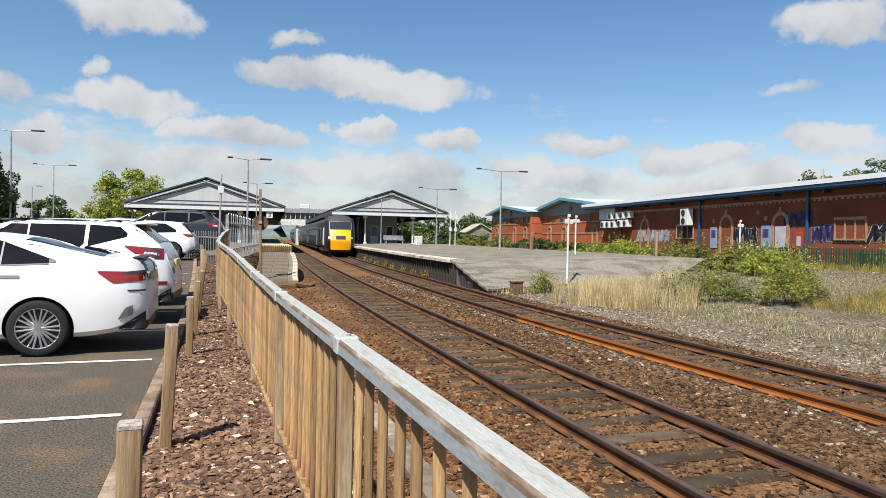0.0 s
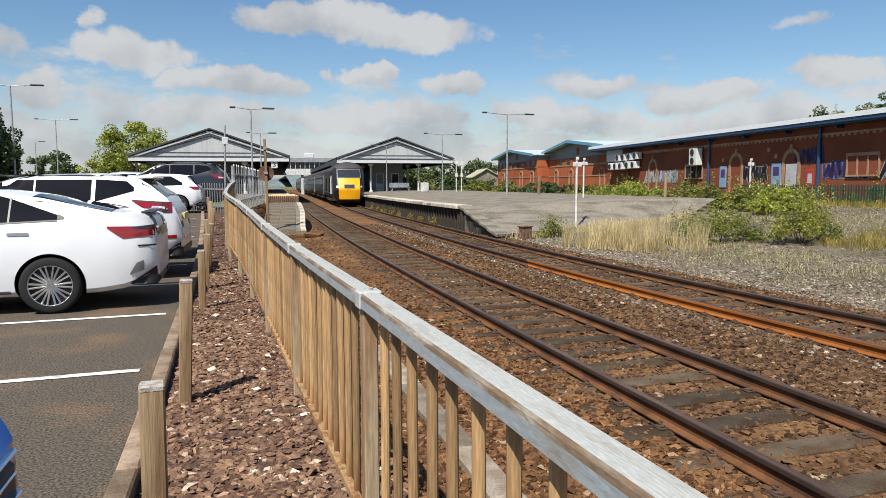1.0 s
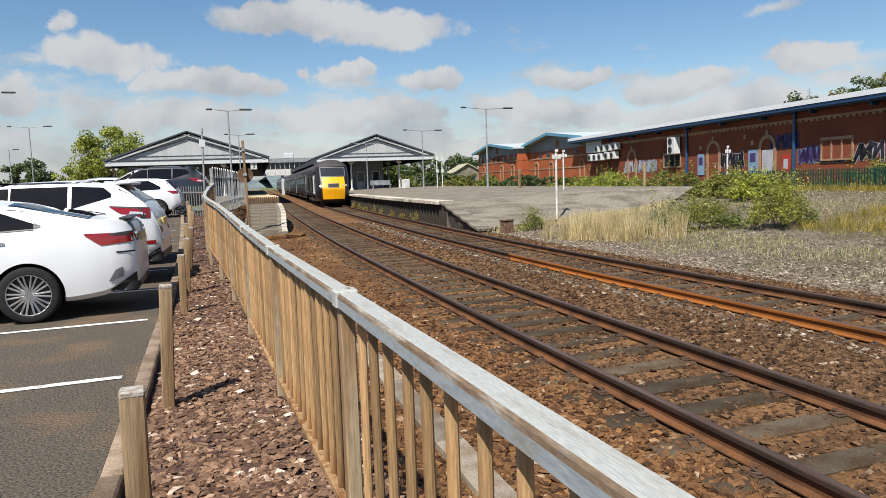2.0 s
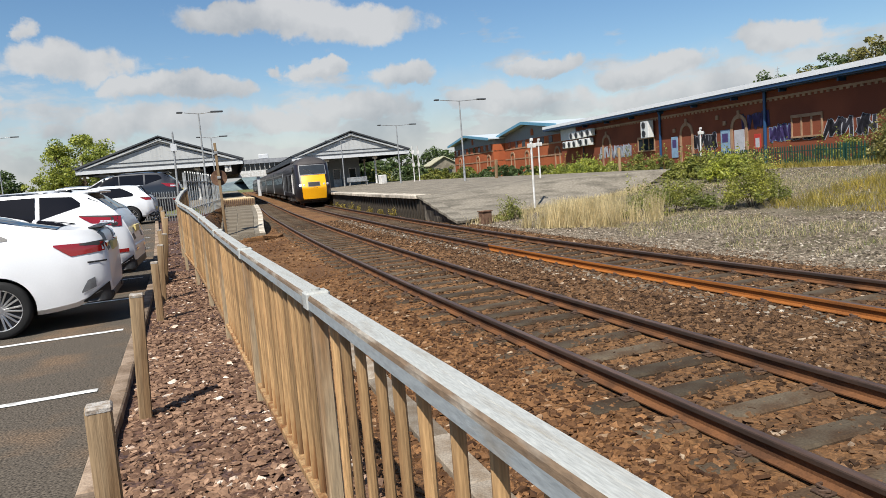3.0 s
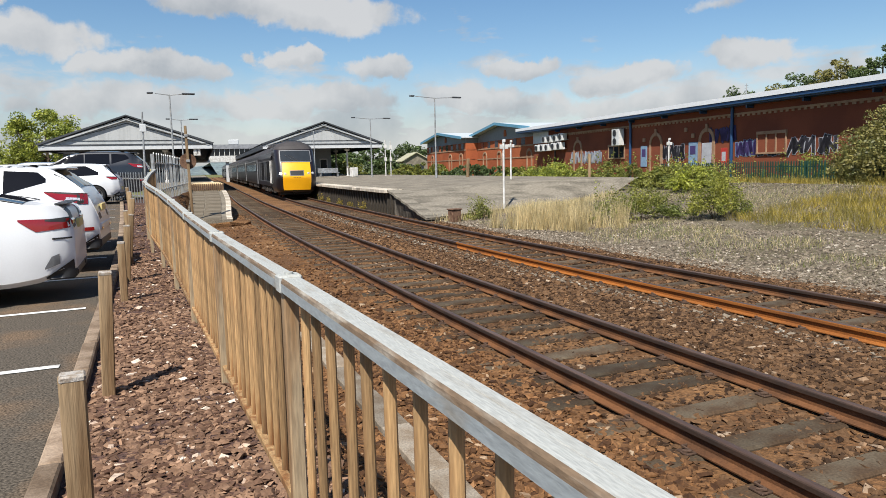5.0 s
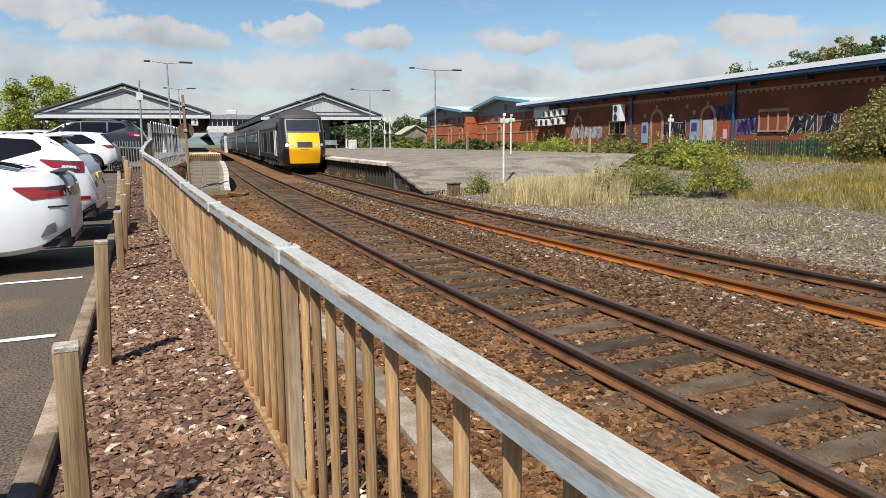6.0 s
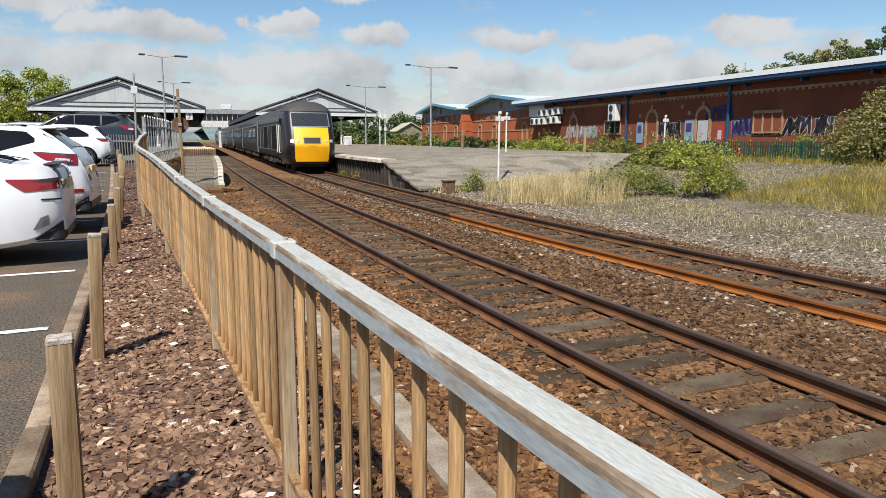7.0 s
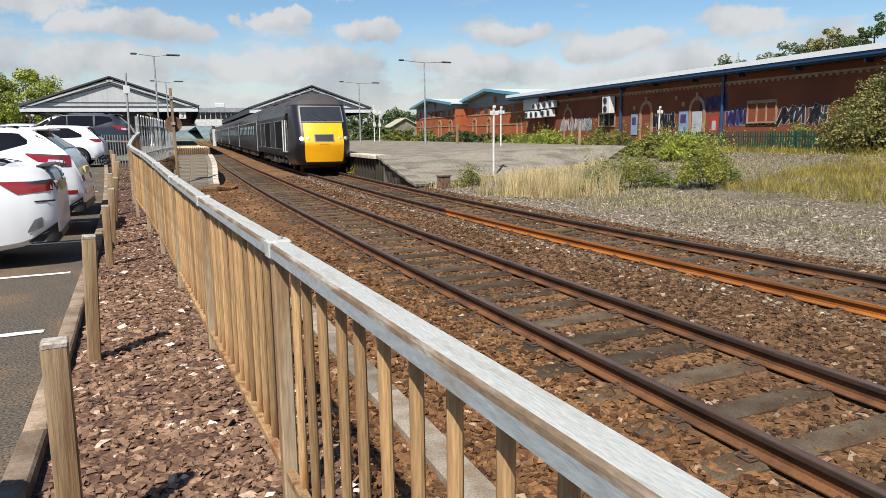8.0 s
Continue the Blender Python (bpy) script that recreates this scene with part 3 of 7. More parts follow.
def bed(x, y):
    """The ballast between and beside the rails, heaped a little beside the sleepers."""
    z = -0.655 + rise(y)
    e = fence_x(y) + 0.25
    z += (yard(y) * 0.9 - 0.06 + 0.655) * (1 - ease((x - e) / 0.75))
    for line in (near_line, far_line):
        d = abs(x - line(y))
        if d < 0.72:
            z -= 0.012
    mid = (near_line(y) + far_line(y)) / 2
    z += 0.05 * ease(1 - abs(x - mid) / 1.0)
    return z + 0.018 * noise.noise((x * 1.3, y * 1.3, 5)) + 0.012 * noise.noise((x * 5, y * 5, 9))


def verge(x, y):
    """The ballast shoulder running up into the waste ground."""
    k = ease((x - far_line(y) - 2.3) / 1.5)
    return bed(x, y) * (1 - k) + field(x, y) * k + 0.012


def rock_field(name, spots, size, material, label, category, seed, squash=0.62):
    """Many loose stones joined in one mesh: spots is an array of x, y, z."""
    rng = np.random.default_rng(seed)
    base = np.array([(x, y, z) for x in (-1, 1) for y in (-1, 1) for z in (-1, 1)]) * 0.72
    tri = np.array([(0, 1, 3), (0, 3, 2), (4, 6, 7), (4, 7, 5), (0, 4, 5), (0, 5, 1), (2, 3, 7), (2, 7, 6), (0, 2, 6), (0, 6, 4), (1, 5, 7), (1, 7, 3)])
    n = len(spots)
    q = rng.normal(size=(n, 4))
    q /= np.linalg.norm(q, axis=1)[:, None]
    w, x, y, z = q.T
    rot = np.stack([np.stack([1 - 2 * (y * y + z * z), 2 * (x * y - z * w), 2 * (x * z + y * w)], -1), np.stack([2 * (x * y + z * w), 1 - 2 * (x * x + z * z), 2 * (y * z - x * w)], -1), np.stack([2 * (x * z - y * w), 2 * (y * z + x * w), 1 - 2 * (x * x + y * y)], -1)], 1)
    axes = rng.uniform(0.55, 1.25, (n, 3)) * np.array([1.15, 1.0, 0.7])
    pts = (base[None] + rng.uniform(-0.38, 0.38, (n, 8, 3))) * axes[:, None]
    pts = np.einsum("nij,nkj->nki", rot, pts) * (size * rng.uniform(0.5, 1.25, n) ** 1.3)[:, None, None]
    pts[:, :, 2] *= squash
    pts += np.asarray(spots)[:, None]
    faces = (tri[None] + 8 * np.arange(n)[:, None, None]).reshape(-1, 3)
    me = bpy.data.meshes.new(name)
    me.vertices.add(n * 8)
    me.vertices.foreach_set("co", pts.reshape(-1).astype(np.float32))
    me.loops.add(len(faces) * 3)
    me.polygons.add(len(faces))
    me.polygons.foreach_set("loop_start", np.arange(0, len(faces) * 3, 3))
    me.loops.foreach_set("vertex_index", faces.reshape(-1))
    me.update(calc_edges=True)
    me.shade_flat()
    me.materials.append(material)
    return tagged(new(name, me), label, category, "", "stuff")


def build_stones():
    rng = np.random.default_rng(4)
    spots, grey = [], []
    # ballast: dense near the camera's stretch, thinner further along
    for y0, y1, per in ((0.2, 9, 950), (9, 16, 480), (16, 34, 150)):
        n = int((y1 - y0) * 11 * per)
        for x, y in zip(rng.uniform(0.7, 11.2, n), rng.uniform(y0, y1, n)):
            if x < fence_x(y) + 0.3 or (1.54 < x < 1.82 and y < 8.9) or x > far_line(y) + 3.2:
                continue
            on = min(abs(x - near_line(y)), abs(x - far_line(y)))
            if on < 1.22 and (y / 0.68) % 1.0 < 0.42:
                if rng.random() > 0.3:
                    continue
            if 0.66 < on < 0.85:
                continue
            if on < 0.66 and rng.random() < 0.3:
                continue
            if x < near_line(y) - 1.25 and rng.random() < 0.2 + 0.5 * ease((y - 4) / 10):
                continue
            (spots if x < near_line(y) - 0.95 else grey).append((x, y, bed(x, y) + rng.uniform(-0.012, 0.012)))
    rock_field("track_ballast", grey, 0.038, M["ballast_grey"], "loose grey-brown ballast stones between the rails", "ballast", 15)
    rock_field("ballast_stones", spots, 0.036, M["ballast"], "loose rust-brown ballast stones beside the railing", "ballast", 11)
    spots = []
    for y0, y1, per in ((1.2, 8, 2000), (8, 14, 900), (14, 26, 200)):
        n = int((y1 - y0) * 1.3 * per)
        for x, y in zip(rng.uniform(-0.9, 0.75, n), rng.uniform(y0, y1, n)):
            if kerb_x(y) + 0.1 < x < fence_x(y) + 0.35:
                spots.append((x, y, yard(y) + rng.uniform(-0.006, 0.012)))
    rock_field("slate_chippings", spots, 0.0255, M["slate"], "loose purple-brown slate chippings", "gravel", 12, 0.5)
    spots = []
    n = 50000
    for x, y in zip(rng.uniform(9.5, 27, n), rng.uniform(4, 27, n)):
        if x > far_line(y) + 2.3 and (noise.noise((x * 0.45, y * 0.45, 7)) > -0.12 - 0.4 * ease((17 - x) / 5) or (22 < x < 25.5 and 13 < y < 24)):
            spots.append((x, y, verge(x, y) + 0.003))
    for y in rng.uniform(3, 34, 1300):
        x = far_line(y) - 1.25 + rng.normal() * 0.16
        spots.append((x, y, bed(x, y) + 0.012))
    for y in rng.uniform(3, 26, 15000):
        x = far_line(y) + 2.1 + abs(rng.normal()) * 0.75
        spots.append((x, y, verge(x, y)))
    grit = []
    for x, y in zip(rng.uniform(9.6, 19, 34000), rng.uniform(4, 24, 34000)):
        if x > far_line(y) + 2.0:
            grit.append((x, y, verge(x, y)))
    rock_field("pale_grit", grit, 0.02, M["limestone"], "fine pale grit over the dry ground", "gravel", 14)
    rock_field("pale_stones", spots, 0.034, M["limestone"], "pale grey stones scattered on dry ground", "stones", 13)


# ---- tracks ----
def rail_run(line, off, y0, y1, step=0.5):
    ys = list(np.arange(y0, 60, step)) + list(np.arange(60, y1 + 1, 4.0))
    return [(line(y) + off, y) for y in ys]


def sweep(pts, profile, closed=True, climb=None):
    """Draws a profile of (side, up) along (x, y) points; returns verts and faces."""
    verts, faces, n = [], [], len(profile)
    for i, (x, y) in enumerate(pts):
        a, b = pts[max(0, i - 1)], pts[min(len(pts) - 1, i + 1)]
        dx, dy = b[0] - a[0], b[1] - a[1]
        k = math.hypot(dx, dy)
        for s, u in profile:
            verts.append((x + s * dy / k, y - s * dx / k, u + (climb(y) if climb else 0)))
        if i:
            for j in range(n if closed else n - 1):
                p, q = (i - 1) * n + j, (i - 1) * n + (j + 1) % n
                faces.append((p, q, q + n, p + n))
    return verts, faces


def build_track(line, label, rusty, phase):
    track = empty("railway_track", pose(0, 0, 0), label, "railway track", "running lines", "structure")
    head = [(0.032, -0.004), (0.036, -0.012), (0.035, -0.044), (0.007, -0.054), (0.007, -0.128), (0.072, -0.144), (0.07, -0.156), (-0.07, -0.156), (-0.072, -0.144), (-0.007, -0.128), (-0.007, -0.054), (-0.035, -0.044), (-0.036, -0.012), (-0.032, -0.004)]
    for off in (-0.7525, 0.7525):
        bright = rusty and off < 0
        v, f = sweep(rail_run(line, off, 16.5 if bright else -12, 300), [(s, RAIL + u) for s, u in head], True, rise)
        rail = raw("rail", v, f, M["rail_side"], track, "steel rail with rusted web and foot")
        rail.data.materials.append(M["rail_head"])
        rail.data.polygons.foreach_set("material_index", [1 if k % 14 in (0, 1, 2, 10, 11, 12) else 0 for k in range(len(f))])
        if bright:
            v, f = sweep([(line(y) + off, y) for y in np.arange(-12, 16.6, 0.5)], [(s, RAIL + u) for s, u in head], True, rise)
            raw("rail", v, f, M["rail_rust"], track, "steel rail with bright orange rust on its side")
        v, f = sweep(rail_run(line, off, -12, 300), [(0.032, RAIL - 0.0035), (0.026, RAIL), (-0.026, RAIL), (-0.032, RAIL - 0.0035)], False, rise)
        raw("running_surface", v, f, M["rail_top"], rail, "rail head polished by wheels", True)
    bm = bm_new()
    box(bm, -1.26, 1.26, -0.13, 0.13, -0.2, 0.0, 0.02)
    first = None
    rest_v, rest_f = [], []
    bm_clip = bm_new()
    for s in (-1, 1):
        rod(bm_clip, (s * 0.11, -0.05, 0.03), (s * 0.11, 0.05, 0.035), 0.011, n=6)
        rod(bm_clip, (s * 0.11, 0.05, 0.035), (s * 0.06, 0.06, 0.03), 0.011, n=6)
        rod(bm_clip, (s * 0.11, -0.05, 0.03), (s * 0.15, 0.0, 0.022), 0.011, n=6)
        box(bm_clip, s * 0.11 - 0.05, s * 0.11 + 0.05, -0.06, 0.06, -0.002, 0.016, 0.005)
    clip = None
    y, i = -3.0 + phase, 0
    while y < 180:
        x = line(y)
        turn = math.degrees(math.atan2(line(y + 0.5) - line(y - 0.5), 1.0))
        m = pose(x, y, RAIL + rise(y) - 0.162 + random.uniform(-0.004, 0.004), 0, 0, -turn + random.uniform(-0.6, 0.6))
        if y < 62:
            if first is None:
                sleeper = first = part("sleeper", bm, M["sleeper"], track, "weathered concrete sleeper", m=m)
            else:
                sleeper = again(first, track, m)
            if y < 24:
                for s in (-0.7525, 0.7525):
                    if clip is None:
                        clip = part("rail_clip", bm_clip, M["clip"], sleeper, "rusty spring rail clips", m=pose(s, 0, 0.004))
                    else:
                        again(clip, sleeper, pose(s, 0, 0.004))
        else:
            o = len(rest_v)
            for a, b, c in ((-1.26, -0.13, 0), (1.26, -0.13, 0), (1.26, 0.13, 0), (-1.26, 0.13, 0), (-1.26, -0.13, -0.1), (1.26, -0.13, -0.1)):
                rest_v.append(tuple(m @ Vector((a, b, c))))
            rest_f += [(o, o + 1, o + 2, o + 3), (o, o + 4, o + 5, o + 1)]
        y += 0.68
    tagged(raw("far_sleepers", rest_v, rest_f, M["sleeper"], track, "far concrete sleepers"), kind="stuff")


# ---- railing, kerb and posts ----
def build_railing():
    rail = empty("railing", pose(0, 0, 0), "weathered galvanised steel railing with rust-stained balusters", "railing", "", "structure")
    # posts along the run; the first is behind the camera
    posts = [-1.85, 0.43, 2.7, 4.98, 7.26, 9.54, 11.82, 14.1, 16.38, 18.6, 20.8, 23.0]
    sag = {}
    for y in posts:
        sag[y] = 1.092 + 0.26 * ease((y - 5) / 12) + 0.3 * ease((y - 16) / 8)
    rail_outline = [(-0.041, -0.055), (-0.041, -0.02), (-0.039, -0.008), (-0.032, -0.001), (-0.022, 0.0), (0.004, 0.0), (0.006, -0.0025), (0.008, 0.0), (0.034, 0.0), (0.041, -0.008), (0.041, -0.055)]
    bar_bm = bm_new()
    rod(bar_bm, (0, 0, 0), (0, 0, 0.93), 0.0175, n=12)
    bar = None
    for a, b in zip(posts[:-1], posts[1:]):
        xa, xb, za, zb = fence_x(a), fence_x(b), sag[a], sag[b]
        d = Vector((xb - xa, b - a, zb - za))
        m = Matrix.Translation((xa, a, za)) @ d.to_track_quat("Y", "Z").to_matrix().to_4x4()
        bm = bm_new()
        prism(bm, rail_outline, 0.018, d.length - 0.018)
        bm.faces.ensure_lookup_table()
        # Edges get the rust tone, side faces the tone with shade in it
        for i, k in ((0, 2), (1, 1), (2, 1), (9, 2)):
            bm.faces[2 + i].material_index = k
        part("top_rail", bm, (M["galv"], M["rail_edge"], M["galv_side"]), rail, "pale galvanised top rail streaked with rust, shade coloured onto its sides", m=m)
        bm = bm_new()
        box(bm, -0.02, 0.02, 0.02, d.length - 0.02, -0.985, -0.945, 0.004)
        part("bottom_rail", bm, M["baluster"], rail, "rust-stained bottom rail", m=m)
        n = 12 if a < 2 else 14
        for i in range(1, n):
            t = i / n
            k = pose(xa + (xb - xa) * t + 0.013, a + (b - a) * t, za + (zb - za) * t - 0.97, random.uniform(-0.4, 0.4), random.uniform(-0.4, 0.4), -math.degrees(math.atan2(xb - xa, b - a)))
            if bar is None:
                bar = part("baluster", bar_bm, M["baluster"], rail, m=k)
            else:
                again(bar, rail, k)
    for y in posts:
        bm = bm_new()
        box(bm, -0.03, 0.03, -0.03, 0.03, yard(y) - 0.3 - sag[y], -0.004, 0.006)
        post = part("post", bm, M["post_tan"], rail, "tan rust-stained square post", m=pose(fence_x(y), y, sag[y], 0, 0, 2.6))
        bm = bm_new()
        box(bm, -0.047, 0.047, -0.045, 0.045, -0.065, 0.009, 0.008)
        rod(bm, (0, 0, 0.005), (0, 0, 0.017), 0.018, n=12)
        part("rail_bracket", bm, M["galv"], post, "bracket over the joint in the top rail")
    # concrete footing strip on the track side
    v, f = sweep([(fence_x(y) + 0.12, y) for y in steps((-4, 20, 0.5))], [(0.1, -0.06), (0.1, -0.3), (-0.03, -0.3), (-0.03, -0.02), (0.0, -0.015)])
    v = [(x, y, z + yard(y)) for x, y, z in v]
    tagged(raw("footing", v, f, M["kerb"]), "rough concrete footing under the railing", "footing", "", "structure")


def build_trough():
    """Concrete cable trough lids laid along the ballast."""
    trough = empty("cable_trough", pose(0, 0, 0), "pale concrete cable trough lids along the ballast", "cable trough", "", "structure")
    bm = bm_new()
    box(bm, -0.12, 0.12, -0.46, 0.46, -0.1, 0.045, 0.01)
    first = None
    for i in range(9):
        y = 1.0 + i * 0.93
        m = pose(1.68, y, bed(1.68, y) + 0.012, random.uniform(-0.4, 0.4), random.uniform(-0.6, 0.6), random.uniform(-0.4, 0.4))
        first = part("lid", bm, M["trough"], trough, m=m) if first is None else again(first, trough, m)


def build_kerb():
    kerb = empty("kerb", pose(0, 0, 0), "low weathered kerb between the asphalt and the chippings", "kerb", "", "structure")
    bm = bm_new()
    box(bm, -0.085, 0.03, -0.455, 0.455, -0.12, 0.075, 0.012)
    first = None
    y = -4.0
    while y < 30:
        m = pose(kerb_x(y) + 0.02, y, yard(y), -math.degrees(math.atan2(yard(y - 0.4) - yard(y + 0.4), 0.8)), 0, math.degrees(math.atan2(kerb_x(y - 0.4) - kerb_x(y + 0.4), 0.8)) + random.uniform(-0.5, 0.5))
        first = part("kerbstone", bm, M["kerb"], kerb, m=m) if first is None else again(first, kerb, m)
        y += 0.915


def build_bollards():
    for y, h, tx, ty in ((2.62, 0.81, 0.5, -1), (5.08, 0.86, 2.5, 1.0), (8.9, 0.72, 0.5, 1), (10.6, 0.8, 3, -1), (12.6, 0.85, 5, 1), (14.6, 0.8, -3, 0), (16.8, 0.9, 6, 0), (19.2, 0.9, 2, 1), (21.8, 0.85, -2, 0)):
        bm = bm_new()
        box(bm, -0.041, 0.041, -0.041, 0.041, -0.3, h, 0.007)
        for v in bm.verts:
            if v.co.z > h - 0.03:
                v.co.x += random.uniform(-0.006, 0.006)
                v.co.z += random.uniform(-0.006, 0.004)
        post = tagged(part("bollard", bm, M["timber"], m=pose(kerb_x(y) + (0.262 if y < 3 else 0.2), y, yard(y), ty, tx, random.uniform(-6, 6))), "weathered square timber bollard in the slate chippings", "bollard", "timber bollards along the kerb")
        bm = bm_new()
        box(bm, -0.0425, 0.0425, -0.0425, 0.0425, h - 0.02, h + 0.006, 0.006)
        part("cap", bm, M["bleached"], post, "bleached grey end grain")


# ---- train ----
def knot(pairs, v):
    return float(np.interp(v, [p[0] for p in pairs], [p[1] for p in pairs]))


NOSE = [(0.42, -8.5), (0.55, -8.66), (1.4, -8.84), (1.5, -8.83), (2.0, -8.63), (2.43, -8.44), (3.25, -7.93), (3.34, -7.86), (3.55, -7.72), (3.75, -7.48), (3.88, -7.15), (3.96, -6.3)]
FLANK = [(0.42, 1.22), (0.7, 1.33), (1.2, 1.37), (2.6, 1.37), (3.2, 1.345), (3.34, 1.31), (3.5, 1.21), (3.7, 0.98), (3.86, 0.64), (3.96, 0.1)]


def cab_point(z, u, out=0.0):
    """A point of the cab: z its height, u from -1.6 (left flank) past 0 (the nose) to 1.6 (right flank)."""
    w, yf = knot(FLANK, z) + out, knot(NOSE, z) - out
    s, a = (1 if u >= 0 else -1), abs(u)
    if a <= 0.7:
        return (s * w * a, yf + 0.1 * (a / 0.7) ** 2, z)
    if a <= 1.2:
        k = (a - 0.7) / 0.5 * math.pi / 2
        return (s * w * (0.7 + 0.3 * math.sin(k)), yf + 0.1 + 0.75 * (1 - math.cos(k)), z)
    k = (a - 1.2) / 0.4
    y0 = yf + 0.85
    return (s * w, y0 + (-5.2 - y0) * k, z)


def cab_patch(z0, z1, u0, u1, out, nz=8, nu=12):
    bm = bm_new()
    g = [[bm.verts.new(cab_point(z0 + (z1 - z0) * i / nz, u0 + (u1 - u0) * j / nu, out)) for j in range(nu + 1)] for i in range(nz + 1)]
    for i in range(nz):
        for j in range(nu):
            bm.faces.new((g[i][j], g[i][j + 1], g[i + 1][j + 1], g[i + 1][j]))
    bmesh.ops.recalc_face_normals(bm, faces=bm.faces)
    return bm


def lens(u, z, r):
    """A round lamp set into the cab's face."""
    p, q = Vector(cab_point(z, u, 0.0)), Vector(cab_point(z, u, 0.1))
    d = (q - p).normalized()
    bm = bm_new()
    rod(bm, p - d * 0.05, p + d * 0.012, r, n=18)
    rod(bm, p + d * 0.012, p + d * 0.03, r * 0.86, r * 0.5, n=18)
    return bm


def side_ring(y, w=1.37, top=3.9, low=0.75):
    pts = [(-w * 0.96, low), (-w, low + 0.35), (-w, 2.45), (-w * 0.985, 2.85), (-w * 0.92, 3.25), (-w * 0.74, 3.58), (-w * 0.44, 3.8), (0, top)]
    return [(x, y, z) for x, z in pts] + [(-x, y, z) for x, z in pts[-2::-1]]


def body_shell(y0, y1, cuts, top=3.9, low=0.75):
    bm = bm_new()
    rings = [[bm.verts.new(p) for p in side_ring(y, 1.37, top, low)] for y in np.linspace(y0, y1, cuts + 1)]
    for a, b in zip(rings[:-1], rings[1:]):
        for i in range(len(a) - 1):
            f = bm.faces.new((a[i], a[i + 1], b[i + 1], b[i]))
            f.material_index = 1 if 4 <= i <= 9 else 0
    for r in (rings[0], rings[-1]):
        bm.faces.new(r)
    bmesh.ops.recalc_face_normals(bm, faces=bm.faces)
    return bm


def bogie(parent, y):
    bm = bm_new()
    for s in (-1, 1):
        box(bm, s * 1.12 - 0.09, s * 1.12 + 0.09, y - 1.75, y + 1.75, 0.48, 0.68, 0.03)
        for k in (-1, 1):
            box(bm, s * 1.1 - 0.14, s * 1.1 + 0.14, y + k * 1.3 - 0.17, y + k * 1.3 + 0.17, 0.34, 0.62, 0.03)
            rod(bm, (s * 1.15, y + k * 0.8, 0.4), (s * 1.15, y + k * 0.8, 0.85), 0.09)
        box(bm, s * 1.15 - 0.08, s * 1.15 + 0.08, y - 0.35, y + 0.35, 0.3, 0.5, 0.03)
        rod(bm, (s * 1.22, y - 0.7, 0.62), (s * 1.22, y + 0.6, 0.85), 0.04)
    b = part("bogie", bm, M["train_under"], parent, "dirty black bogie frame")
    for k in (-1, 1):
        bm = bm_new()
        for s in (-0.7525, 0.7525):
            rod(bm, (s - 0.065, y + k * 1.3, 0.46), (s + 0.065, y + k * 1.3, 0.46), 0.46, n=28)
        rod(bm, (-1.0, y + k * 1.3, 0.46), (1.0, y + k * 1.3, 0.46), 0.08)
        part("wheelset", bm, M["rail_side"], b, "steel wheels on an axle")


